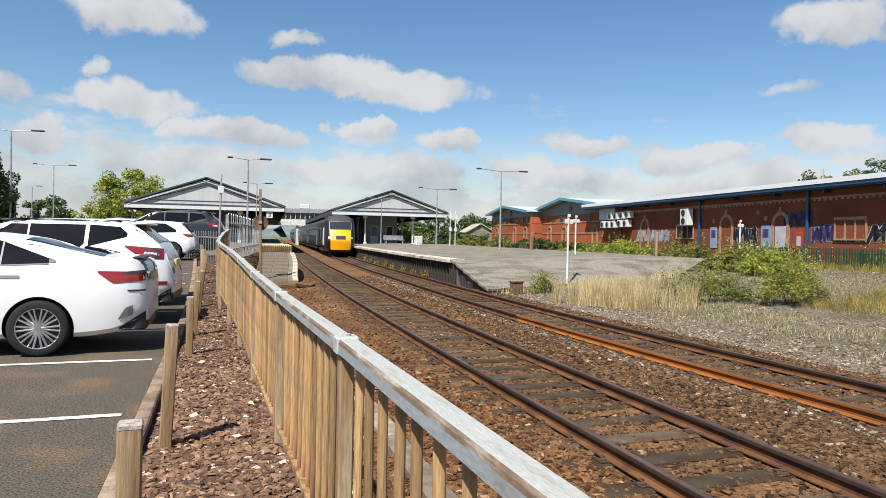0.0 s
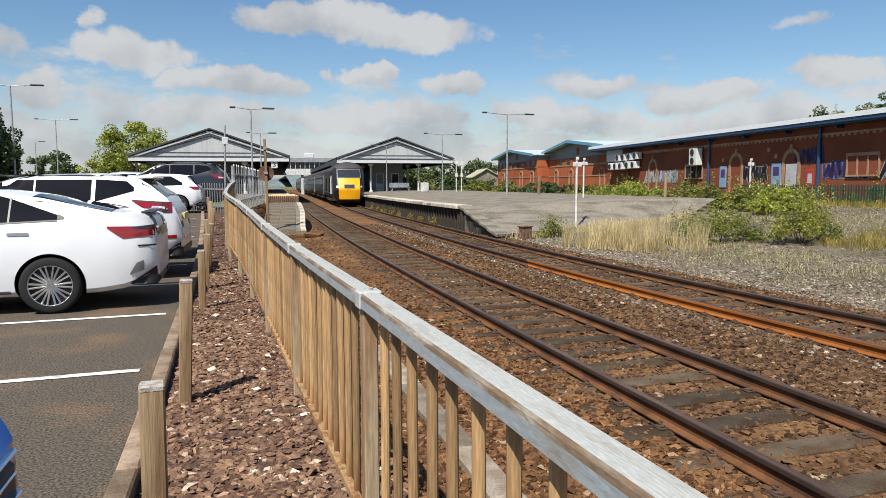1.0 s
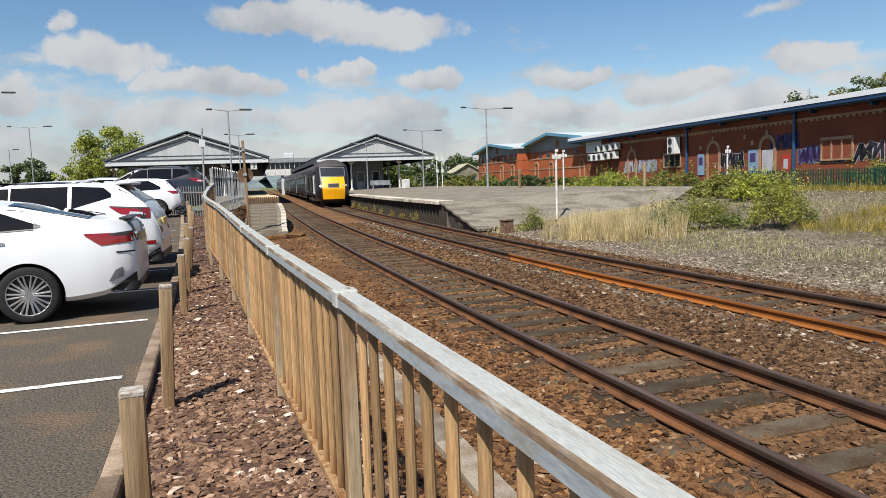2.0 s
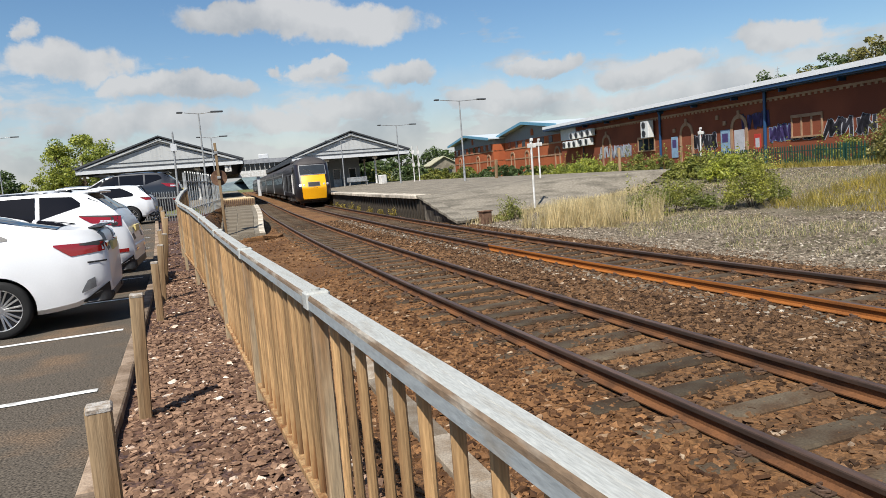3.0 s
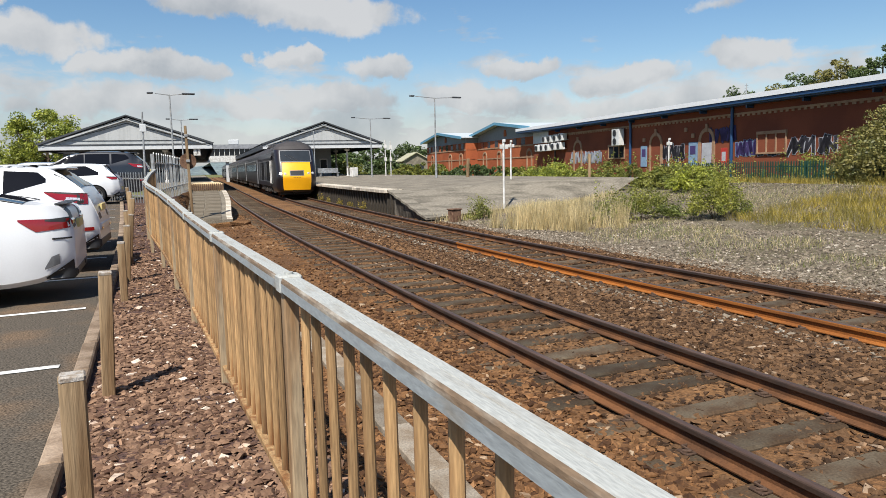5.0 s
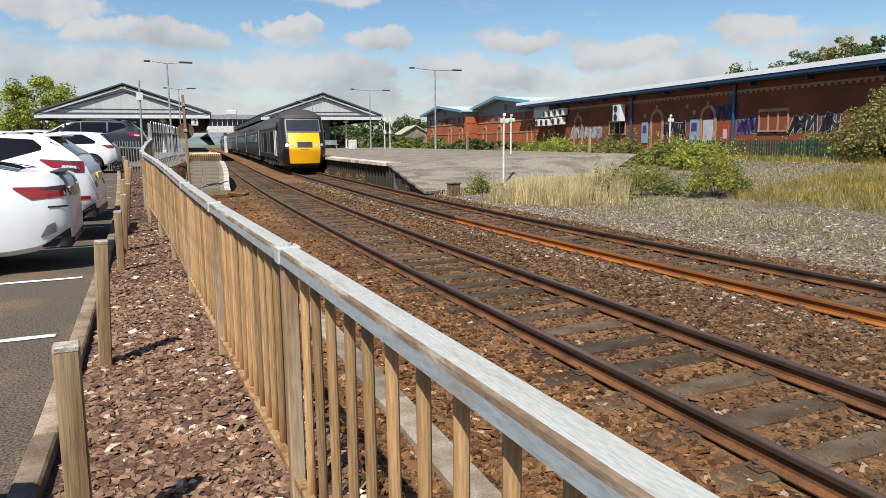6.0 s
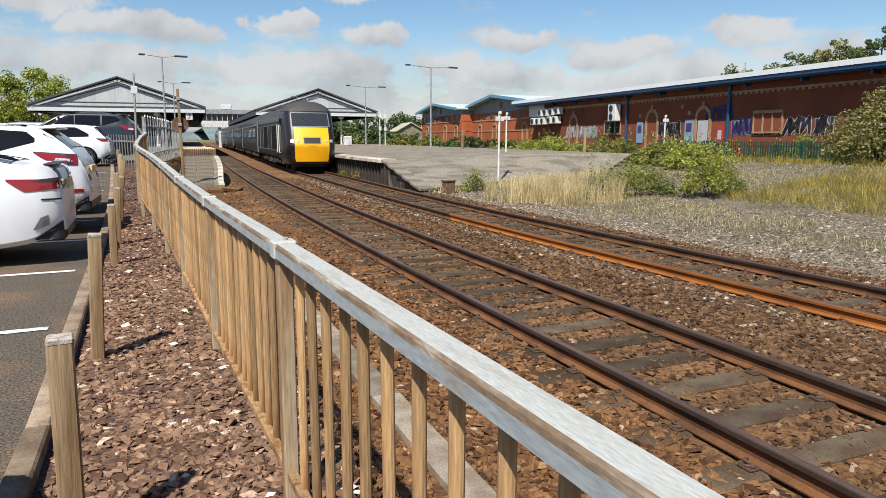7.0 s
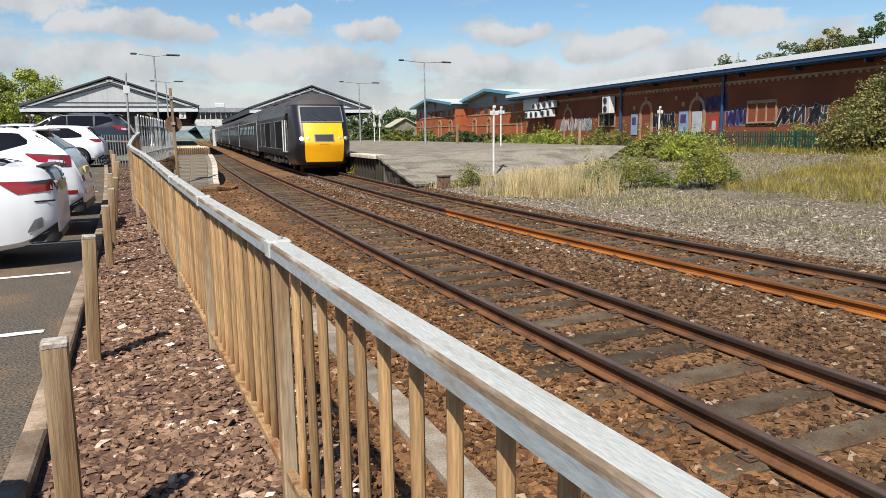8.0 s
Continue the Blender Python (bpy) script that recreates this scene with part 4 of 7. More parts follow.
def power_car():
    car = empty("diesel_power_car", pose(0, 40, RAIL), "dark purple-grey diesel power car with a yellow nose", "train", "train")
    bm = cab_patch(0.42, 3.34, -1.6, 1.6, 0.0, 30, 60)
    part("cab", bm, M["train_dark"], car, "raked cab painted dark purple-grey", True)
    part("cab_roof", cab_patch(3.33, 3.96, -1.6, 1.6, 0.018, 18, 60), M["train_roof"], car, "domed dark grey cab roof", True)
    bm = cab_patch(0.56, 2.43, -0.69, 0.69, 0.008, 24, 12)
    part("nose_panel", bm, M["train_yellow"], car, "bright yellow warning panel", True)
    part("windscreen", cab_patch(2.5, 3.22, -0.74, 0.74, 0.012, 6, 12), M["window"], car, "raked windscreen", True)
    for s in (-1, 1):
        bm = bm_new()
        a, b = Vector(cab_point(2.54, s * 0.1, 0.03)), Vector(cab_point(2.95, s * 0.1 - 0.42, 0.03))
        rod(bm, a, b, 0.018)
        part("wiper", bm, M["black_plastic"], car)
        bm = lens(s * 0.8, 1.67, 0.105)
        part("headlight", bm, M["headlamp"] if s < 0 else M["lamp_clear"], car, "lit headlight" if s < 0 else "headlight")
        bm = lens(s * 0.585, 1.66, 0.1)
        part("marker_light", bm, M["lamp_clear"], car)
        # side window and door
        bm = bm_new()
        box(bm, s * 1.375 - 0.012, s * 1.375 + 0.012, -6.3, -5.55, 2.2, 2.95, 0.03)
        part("cab_window", bm, M["train_glass"], car)
        for dy in (-5.5, -4.62):
            bm = bm_new()
            rod(bm, (s * 1.42, dy, 1.0), (s * 1.42, dy, 2.6), 0.03)
            for z in (1.0, 2.6):
                rod(bm, (s * 1.36, dy, z), (s * 1.42, dy, z), 0.02)
            part("handrail", bm, M["white_paint"], car, "pale vertical handrail beside the door")
        bm = bm_new()
        box(bm, s * 1.372 - 0.012, s * 1.372 + 0.012, -5.42, -4.7, 0.95, 2.85, 0.02)
        part("cab_door", bm, M["train_dark"], car)
    for z0, z1, u0, u1 in ((1.53, 1.56, -0.34, 0.34), (1.86, 1.89, -0.34, 0.34), (1.53, 1.89, -0.34, -0.31), (1.53, 1.89, 0.31, 0.34)):
        part("hatch_frame", cab_patch(z0, z1, u0, u1, 0.03, 3, 4), M["plastic_grey"], car, "grey frame of the nose hatch")
    part("coupler_hatch", cab_patch(1.56, 1.86, -0.31, 0.31, 0.02, 3, 6), M["ink"], car, "recessed black panel in the nose")
    bm = bm_new()
    for i in range(5):
        p = Vector(cab_point(1.41, -0.16 + i * 0.08, 0.0))
        box(bm, p.x - 0.03, p.x + 0.03, p.y - 0.012, p.y + 0.03, 1.405, 1.435)
    part("number_bars", bm, M["ink"], car, "small dark bars of unreadable lettering")
    # Added set-back boxes, black to give the deep shade below the nose
    bm = bm_new()
    box(bm, -1.05, 1.05, -7.7, -7.5, 0.2, 0.5, 0.04)
    box(bm, -0.18, 0.18, -8.2, -7.6, 0.3, 0.48, 0.04)
    part("skirt", bm, M["black_plastic"], car, "black filler for the dark void below the nose")
    part("body", body_shell(-5.2, 8.9, 14), (M["train_dark"], M["train_roof"]), car, "dark body side under a grey roof", False)
    for y0, y1 in ((-3.6, -1.2), (1.5, 4.2)):
        for s in (-1, 1):
            bm = bm_new()
            box(bm, s * 1.372 - 0.012, s * 1.372 + 0.012, y0, y1, 1.16, 2.6)
            for k in range(int((y1 - y0) / 0.14)):
                y = y0 + 0.14 * k
                box(bm, s * 1.385 - 0.02, s * 1.385 + 0.02, y, y + 0.07, 1.15, 2.6)
            part("grille", bm, M["grille_black"], car, "louvred black side grille")
    bm = bm_new()
    for k in range(9):
        y = -3.8 + k * 0.42
        for s in (-1, 1):
            box(bm, s * 1.12 - 0.16, s * 1.12 + 0.16, y, y + 0.22, 2.98, 3.2, 0.02, Matrix.Translation((0, 0, 0)))
    part("roof_louvre", bm, M["grille_black"], car, "dark louvres along the roof edge")
    for y, l, w in ((-1.5, 2.4, 0.7), (2.2, 2.0, 0.8), (5.6, 1.6, 0.6)):
        bm = bm_new()
        box(bm, -w, w, y, y + l, 3.72, 3.95, 0.05)
        part("roof_hatch", bm, M["train_roof"], car)
    bm = bm_new()
    for s in (-1, 1):
        box(bm, s * 1.374 - 0.01, s * 1.374 + 0.01, -4.4, 8.8, 0.8, 1.12, 0.0)
        box(bm, s * 1.376 - 0.01, s * 1.376 + 0.01, -0.9, 1.2, 1.2, 2.5, 0.02)
    part("side_panel", bm, M["train_dark"], car, "dark lower band and panel")
    bm = bm_new()
    for s in (-1, 1):
        for z in (1.1, 2.62):
            box(bm, s * 1.378 - 0.012, s * 1.378 + 0.012, -4.4, 8.8, z, z + 0.035)
        for y in (-4.35, -1.0, 1.3, 4.4, 6.9):
            box(bm, s * 1.38 - 0.012, s * 1.38 + 0.012, y, y + 0.05, 1.1, 2.65)
    part("side_trim", bm, M["plastic_grey"], car, "grey beading along the body side")
    for z0, z1, u0, u1 in ((2.46, 2.5, -0.76, 0.76), (3.22, 3.26, -0.76, 0.76), (2.46, 3.26, -0.77, -0.73), (2.46, 3.26, 0.73, 0.77)):
        part("windscreen_frame", cab_patch(z0, z1, u0, u1, 0.02, 6, 12), M["plastic_grey"], car, "grey frame of the windscreen", True)
    bm = bm_new()
    box(bm, -1.2, 1.2, -2.4, 2.4, 0.3, 0.78, 0.08)
    for y in (-3.2, 3.2):
        box(bm, -1.25, 1.25, y - 0.4, y + 0.4, 0.4, 0.78, 0.05)
    for s in (-1, 1):
        for k in range(11):
            y = -4.6 + k * 0.9
            box(bm, s * 1.27 - 0.04, s * 1.27 + 0.04, y, y + 0.25 + 0.2 * (k % 3), 0.36, 0.52 + 0.1 * (k % 2), 0.02)
        rod(bm, (s * 1.3, -6.6, 0.72), (s * 1.3, 6.6, 0.7), 0.03)
        rod(bm, (s * 1.3, -2.4, 0.33), (s * 1.3, 2.4, 0.33), 0.03)
    part("underframe", bm, M["train_under"], car, "dirty underframe tanks")
    bogie(car, -5.2)
    bogie(car, 5.2)
    return car


def coach():
    car = empty("railway_coach", pose(0, 60, RAIL), "silver-grey railway coach with a dark window band", "railway coach", "train")
    part("body", body_shell(-11.4, 11.4, 8, 3.8, 0.7), (M["train_silver"], M["train_roof"]), car, "silver-grey side under a grey roof")
    bm = bm_new()
    for s in (-1, 1):
        box(bm, s * 1.374 - 0.008, s * 1.374 + 0.008, -9.6, 9.6, 1.75, 2.75, 0.0)
    part("window_band", bm, M["train_dark"], car, "dark band round the windows")
    bm = bm_new()
    box(bm, -0.01, 0.01, -0.62, 0.62, 1.88, 2.6, 0.03)
    first = None
    for s in (-1, 1):
        for i in range(10):
            m = pose(s * 1.385, -8.3 + i * 1.84, 0)
            first = part("window", bm, M["train_glass"], car, m=m) if first is None else again(first, car, m)
    bm = bm_new()
    box(bm, -0.012, 0.012, -0.42, 0.42, 0.9, 2.85, 0.03)
    first = None
    for s in (-1, 1):
        for y in (-10.6, 10.6):
            m = pose(s * 1.376, y, 0)
            first = part("door", bm, M["train_dark"], car, "dark plug door", m=m) if first is None else again(first, car, m)
    for s in (-1, 1):
        for y in (-11.38, 11.2):
            bm = bm_new()
            box(bm, s * 1.385 - 0.03, s * 1.385 + 0.03, y, y + 0.2, 0.75, 2.95, 0.02)
            part("corner_post", bm, M["steel"], car, "pale grey corner post at the coach end")
        # Pale strip that paints the sky's reflection along the top of the side
        bm = bm_new()
        box(bm, s * 1.375 - 0.01, s * 1.375 + 0.01, -11.1, 11.1, 2.82, 2.88)
        part("cantrail", bm, M["steel"], car, "pale strip for the sky's reflection under the roof edge")
    for y, l in ((-6.5, 5), (1.5, 5.5)):
        bm = bm_new()
        box(bm, -1.25, 1.25, y, y + l, 0.28, 0.75, 0.06)
        part("underframe_box", bm, M["train_under"], car, "dirty underframe box")
    bm = bm_new()
    box(bm, -0.55, 0.55, -11.75, -11.35, 0.95, 3.3, 0.05)
    part("gangway", bm, M["black_plastic"], car, "black gangway between coaches")
    bogie(car, -8.1)
    bogie(car, 8.1)
    return car


TRAIN = []


def build_train():
    TRAIN.append((power_car(), 0.0, 17.8))
    first = coach()
    TRAIN.append((first, 18.1, 22.9))
    for i in range(1, 6):
        TRAIN.append((copy_thing(first, pose(0, 60 + 23.2 * i, RAIL)), 18.1 + 23.2 * i, 22.9))


# ---- station ----
def canopy(at, half_l, half_r, peak, eave, apex, length, label):
    """A glazed-gable platform canopy on columns; the origin lies under the gable's foot, y runs along the platform."""
    thing = empty("platform_canopy", at, label, "canopy", "station canopies", "structure")
    L, R, P = -half_l, half_r, peak

    def gable_z(x):
        return eave + (apex - eave) * ((x - L) / (P - L) if x < P else (R - x) / (R - P))

    bm = bm_new()
    prism(bm, [(L + 0.3, eave + 0.05), (R - 0.3, eave + 0.05), (P, apex - 0.12)], 0.0, 0.12)
    gable = part("gable", bm, M["grey_board"], thing, "grey boarded gable end")
    bm = bm_new()
    for k in range(int((R - L) / 0.9)):
        x = L + 0.9 + k * 0.9
        z = gable_z(x) - 0.25
        if z > eave + 0.3 and x < R - 0.8:
            box(bm, x - 0.02, x + 0.02, -0.012, 0.0, eave + 0.25, z)
    part("board_joint", bm, M["grey_board"], gable, "narrow cover strips on the gable")
    bm = bm_new()
    h = apex - eave
    for a, b in (((L + (P - L) * 0.26, eave + 0.42), (P, eave + 0.42 + h * 0.62)), ((R - (R - P) * 0.26, eave + 0.42), (P, eave + 0.42 + h * 0.62))):
        d = Vector((b[0] - a[0], 0, b[1] - a[1]))
        m = Matrix.Translation((a[0], 0, a[1])) @ d.to_track_quat("X", "Y").to_matrix().to_4x4()
        box(bm, 0, d.length, -0.06, 0.0, -0.03, 0.03, m=m)
    box(bm, L + (P - L) * 0.26, R - (R - P) * 0.26, -0.06, 0.0, eave + 0.4, eave + 0.44)
    part("gable_moulding", bm, M["dark_trim"], gable, "dark moulding on the gable")
    bm = bm_new()
    box(bm, L, R, -0.25, 0.25, eave - 0.5, eave - 0.08)
    part("fascia", bm, M["grey_trim"], thing, "pale grey fascia beam")
    bm = bm_new()
    box(bm, L, R, -0.3, 0.2, eave - 0.07, eave + 0.05)
    part("gutter", bm, M["dark_trim"], thing, "dark gutter along the beam")
    # roof slopes with thickness, and bargeboards
    for x0, z0, side in ((L, eave, -1), (R, eave, 1)):
        bm = bm_new()
        prism(bm, [(x0 - 0.15 * -side * -1, z0), (P, apex), (P, apex + 0.11), (x0 + 0.15 * side, z0 + 0.11)], -0.25, length)
        part("roof_slope", bm, M["slate_roof"], thing, "dark grey roof slope")
        bm = bm_new()
        prism(bm, [(x0, z0 - 0.03), (P, apex + 0.03), (P, apex + 0.15), (x0 + 0.2 * side, z0 + 0.12)], -0.38, -0.26)
        part("bargeboard", bm, M["dark_trim"], thing, "dark bargeboard")
        bm = bm_new()
        prism(bm, [(x0 - side * 0.15, z0 - 0.02), (P - side * 0.3, apex - 0.22), (P - side * 0.3, apex - 0.3), (x0 - side * 0.4, z0 - 0.16)], -0.3, -0.1)
        part("verge", bm, M["grey_board"], thing, "pale verge board")
        bm = bm_new()
        box(bm, x0 - 0.1, x0 + 0.1, 0.2, length, eave - 0.55, eave + 0.02)
        part("valance", bm, M["dark_trim"], thing, "dark side valance")
    bm = bm_new()
    box(bm, L + 0.2, R - 0.2, 0.3, length, eave - 0.12, eave - 0.04)
    part("soffit", bm, M["dark_trim"], thing, "dark underside of the canopy")
    col = bm_new()
    rod(col, (0, 0, 0), (0, 0, eave - 0.4), 0.12, 0.1, 12)
    box(col, -0.2, 0.2, -0.2, 0.2, 0, 0.35, 0.03)
    box(col, -0.14, 0.14, -0.14, 0.14, 1.3, 1.5, 0.03)
    box(col, -0.3, 0.3, -0.16, 0.16, eave - 0.8, eave - 0.5, 0.06)
    first = None
    for y in np.arange(1.2, length - 2, 7.5):
        for x in (L * 0.42 + P * 0.58, R * 0.42 + P * 0.58):
            m = pose(x, y, 0)
            first = part("column", col, M["white_paint"], thing, "white painted iron column", m=m) if first is None else again(first, thing, m)
    return thing


def station_rooms(at, x0, x1, y0, y1, h, label):
    """Platform buildings below a canopy, with doors and windows in their end wall."""
    thing = empty("station_building", at, label, "station building", "", "structure")
    bm = bm_new()
    box(bm, x0, x1, y0, y1, 0, h)
    part("wall", bm, M["grey_clad"], thing, "dark painted wall")
    n = max(2, int((x1 - x0) / 1.5))
    for i in range(n):
        x = x0 + (i + 0.5) * (x1 - x0) / n
        bm = bm_new()
        box(bm, x - 0.5, x + 0.5, y0 - 0.05, y0, 0.6 if i % 2 else 0.05, 2.5, 0.01)
        w = part("window" if i % 2 else "door", bm, M["white_paint"], thing, "pale frame")
        bm = bm_new()
        box(bm, x - 0.4, x + 0.4, y0 - 0.065, y0 - 0.04, 1.2, 2.4)
        part("pane", bm, M["window"], w)


def build_platforms():
    top = RAIL + 0.92 + 0.115
    # island platform between the far line and the old bay
    def edge(y):
        return far_line(y) + 1.48

    ys = steps((29.3, 62, 1.5), (62, 260, 6))
    inner = lambda y: 23.0 + 0.06 * (y - 30)
    verts, faces = [], []

    def platform_z(x, y):
        e = edge(max(y, 29.3))
        z = top + 0.2 * ease((x - e - 0.8) / 7)
        return z

    island = empty("island_platform", pose(0, 0, 0), "broad asphalt island platform with pale edge and ramped end", "platform", "", "structure")
    for y in ys:
        e = edge(y)
        for k in range(9):
            x = e + (inner(y) - e) * (k / 8) ** 1.5
            verts.append((x, y, platform_z(x, y)))
    for j in range(len(ys) - 1):
        for i in range(8):
            a = j * 9 + i
            faces.append((a, a + 1, a + 10, a + 9))
    raw("surface", verts, faces, M["platform_top"], island, "grey-brown asphalt surface", True)
    # ramp down to the ground
    verts, faces = [], []
    for j in range(11):
        t = j / 10
        y = 29.3 - 4.7 * t
        for k in range(13):
            u = k / 12
            x0, x1 = edge(29.3), inner(31) - 2.5 * t
            x = x0 + (x1 - x0) * u
            z = platform_z(x, 29.3) * (1 - ease(t) * 0.35 - t * 0.65) + (-0.42 + 0.35 * u) * (ease(t) * 0.35 + t * 0.65)
            verts.append((x, y + 3.8 * u * t, z + 0.02 * noise.noise((x, y, 2))))
    for j in range(10):
        for i in range(12):
            a = j * 13 + i
            faces.append((a, a + 13, a + 14, a + 1))
    raw("ramp", verts, faces, M["ramp_top"], island, "cracked grey ramp falling to the ground", True)
    # track-side wall of the platform and of the ramp
    v, f = [], []
    pts = [(edge(29.3), 29.3 - 4.7 * t, top * (1 - t) - 0.42 * t) for t in (1, 0.75, 0.5, 0.25, 0)] + [(edge(y), y, top) for y in ys[1:]]
    for i, (x, y, z) in enumerate(pts):
        v += [(x + 0.12, y, -0.75), (x + 0.02, y, z - 0.14), (x + 0.5, y, z - 0.14)]
        if i:
            a = 3 * (i - 1)
            f += [(a, a + 3, a + 4, a + 1), (a + 1, a + 4, a + 5, a + 2)]
    raw("side_wall", v, f, M["platform_wall"], island, "dark platform side wall with paler upright streaks")
    # wall posts and coping stones
    bm = bm_new()
    box(bm, -0.06, 0.06, -0.05, 0.05, 0, 1, 0.01)
    first = None
    y = 29.0
    while y < 62:
        m = Matrix.Translation((edge(y) + 0.02, y, -0.75)) @ Matrix.Diagonal((1, 1, top - 0.15 + 0.75, 1))
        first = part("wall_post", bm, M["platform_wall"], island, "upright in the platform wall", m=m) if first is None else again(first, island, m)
        y += 0.55
    bm = bm_new()
    box(bm, -0.2, 0.62, -0.45, 0.45, -0.14, 0.012, 0.01)
    first = None
    y = 29.8
    while y < 130:
        turn = -math.degrees(math.atan2(edge(y + 0.5) - edge(y - 0.5), 1))
        m = pose(edge(y), y, top + random.uniform(0, 0.006), 0, 0, turn)
        first = part("coping_slab", bm, M["coping"], island, "pale edge slab", m=m) if first is None else again(first, island, m)
        y += 0.905
    bm = bm_new()
    box(bm, -0.08, 0.5, -0.46, 0.46, -0.1, 0.008, 0.01)
    first = None
    for i in range(5):
        t = (i + 0.5) / 5
        m = pose(edge(29.3), 29.3 - 4.7 * t, top * (1 - t) - 0.42 * t + 0.015, math.degrees(math.atan2(1, 4.7)) , 0, 4)
        first = part("ramp_slab", bm, M["ramp_top"], island, "worn edge slab of the ramp", m=m) if first is None else again(first, island, m)

    # near platform beside the car park
    near = empty("side_platform", pose(0, 0, 0), "narrow worn platform end of stone slabs", "platform", "", "structure")

    def nedge(y):
        return near_line(y) - 1.7 - 0.22 * ease((34 - y) / 6)

    def nz(y):
        return -0.42 + (top + 0.42) * ease((y - 26.5) / 11)

    ys = steps((28.4, 50, 0.9), (50, 230, 6))
    v, f = [], []
    for i, y in enumerate(ys):
        e, b = nedge(y), (nedge(y) - 1.75 if y < 46 else nedge(y) - 8 - 0.05 * (y - 46))
        v += [(b, y, nz(y)), (e - 0.35, y, nz(y)), (e, y, nz(y)), (e + 0.02, y, -0.75), (b, y, -0.75)]
        if i:
            a = 5 * (i - 1)
            f += [(a, a + 1, a + 6, a + 5), (a + 1, a + 2, a + 7, a + 6), (a + 2, a + 3, a + 8, a + 7), (a + 4, a, a + 5, a + 9)]
    f.append((0, 4, 3, 2, 1))
    raw("surface", v, f, M["platform_top"], near, "brown-grey platform surface")
    bm = bm_new()
    box(bm, -0.335, 0.335, -0.44, 0.44, -0.1, 0.02, 0.012)
    first = None
    y = 28.9
    while y < 44:
        for k in range(2):
            m = pose(nedge(y) - 0.75 - 0.69 * k, y + 0.1 * k, nz(y) + random.uniform(0.0, 0.012), math.degrees(math.atan2(nz(y + 0.4) - nz(y - 0.4), 0.8)), 0, random.uniform(-0.6, 0.6) - math.degrees(math.atan2(nedge(y + 0.4) - nedge(y - 0.4), 0.8)))
            first = part("slab", bm, M["paving"], near, m=m) if first is None else again(first, near, m)
        y += 0.9
    bm = bm_new()
    box(bm, -0.02, 0.2, -0.44, 0.44, -0.14, 0.022, 0.012)
    first = None
    y = 28.9
    while y < 120:
        m = pose(nedge(y) - 0.2, y, nz(y), math.degrees(math.atan2(nz(y + 0.4) - nz(y - 0.4), 0.8)), 0, -math.degrees(math.atan2(nedge(y + 0.4) - nedge(y - 0.4), 0.8)))
        first = part("coping_slab", bm, M["coping"], near, "pale edge slab", m=m) if first is None else again(first, near, m)
        y += 0.9
    # heap of broken slab at the foot
    for x, y, w, tilt in ((2.5, 27.7, 0.7, 8), (2.85, 28.0, 0.6, -10), (2.1, 27.4, 0.5, 6)):
        bm = bm_new()
        box(bm, -w / 2, w / 2, -0.35, 0.35, -0.09, 0.06, 0.02)
        tagged(part("broken_slab", bm, M["ballast_bed"], m=pose(x, y, -0.5, tilt, tilt * 0.7, x * 50)), "broken brown slab on the ballast", "slab", "broken slabs")
    # timber ramp boards across the platform
    deck = empty("timber_deck", pose(nedge(37.5) - 0.95, 37.5, nz(37.5), 0, 0, -2), "new timber deck laid on the platform", "timber deck")
    bm = bm_new()
    box(bm, -0.85, 0.85, -0.1, 0.1, -0.1, 0.36, 0.01)
    first = None
    for i in range(26):
        m = pose(0, i * 0.215, 0.03)
        first = part("board", bm, M["new_timber"], deck, m=m) if first is None else again(first, deck, m)
    bm = bm_new()
    for i in range(17):
        box(bm, -0.82 + i * 0.1, -0.77 + i * 0.1, -0.16, -0.1, 0.05, 0.39)
    part("trim", bm, M["rusty_post"], deck, "ragged dark edge of the deck")


def lamp(x, y, z, h, arm, twin, label, group, tilt=0.0):
    thing = empty("lamp_post", pose(x, y, z, 0, 0, tilt), label, "lamp post", group)
    bm = bm_new()
    rod(bm, (0, 0, 0), (0, 0, h * 0.22), 0.085, 0.085, 12)
    rod(bm, (0, 0, h * 0.22), (0, 0, h), 0.06, 0.045, 10)
    part("pole", bm, M["steel"], thing, "grey tubular pole")
    for s in (-1, 1) if twin else (1,):
        bm = bm_new()
        rod(bm, (0, 0, h - 0.03), (s * arm, 0, h + 0.06), 0.028)
        a = part("arm", bm, M["steel"], thing)
        bm = bm_new()
        box(bm, s * arm - 0.1, s * arm + s * 0.55 + 0.1, -0.12, 0.12, h + 0.02, h + 0.12, 0.03)
        part("lantern", bm, M["dark_trim"], a, "flat dark lantern")
    return thing


def platform_sign(x, y, z, h, label):
    thing = empty("sign_post", pose(x, y, z), label, "sign post", "white marker posts")
    bm = bm_new()
    rod(bm, (0, 0, -0.2), (0, 0, h), 0.045, n=10)
    part("post", bm, M["white_paint"], thing, "white round post")
    for b_ in ((-0.2, -0.04, -0.06, -0.03, h - 0.38, h - 0.2), (0.04, 0.2, -0.06, -0.03, h - 0.38, h - 0.2), (-0.07, 0.07, -0.065, -0.046, h - 0.1, h + 0.02)):
        bm = bm_new()
        box(bm, *b_, 0.008)
        part("plate", bm, M["white_paint"], thing, "small white plate")


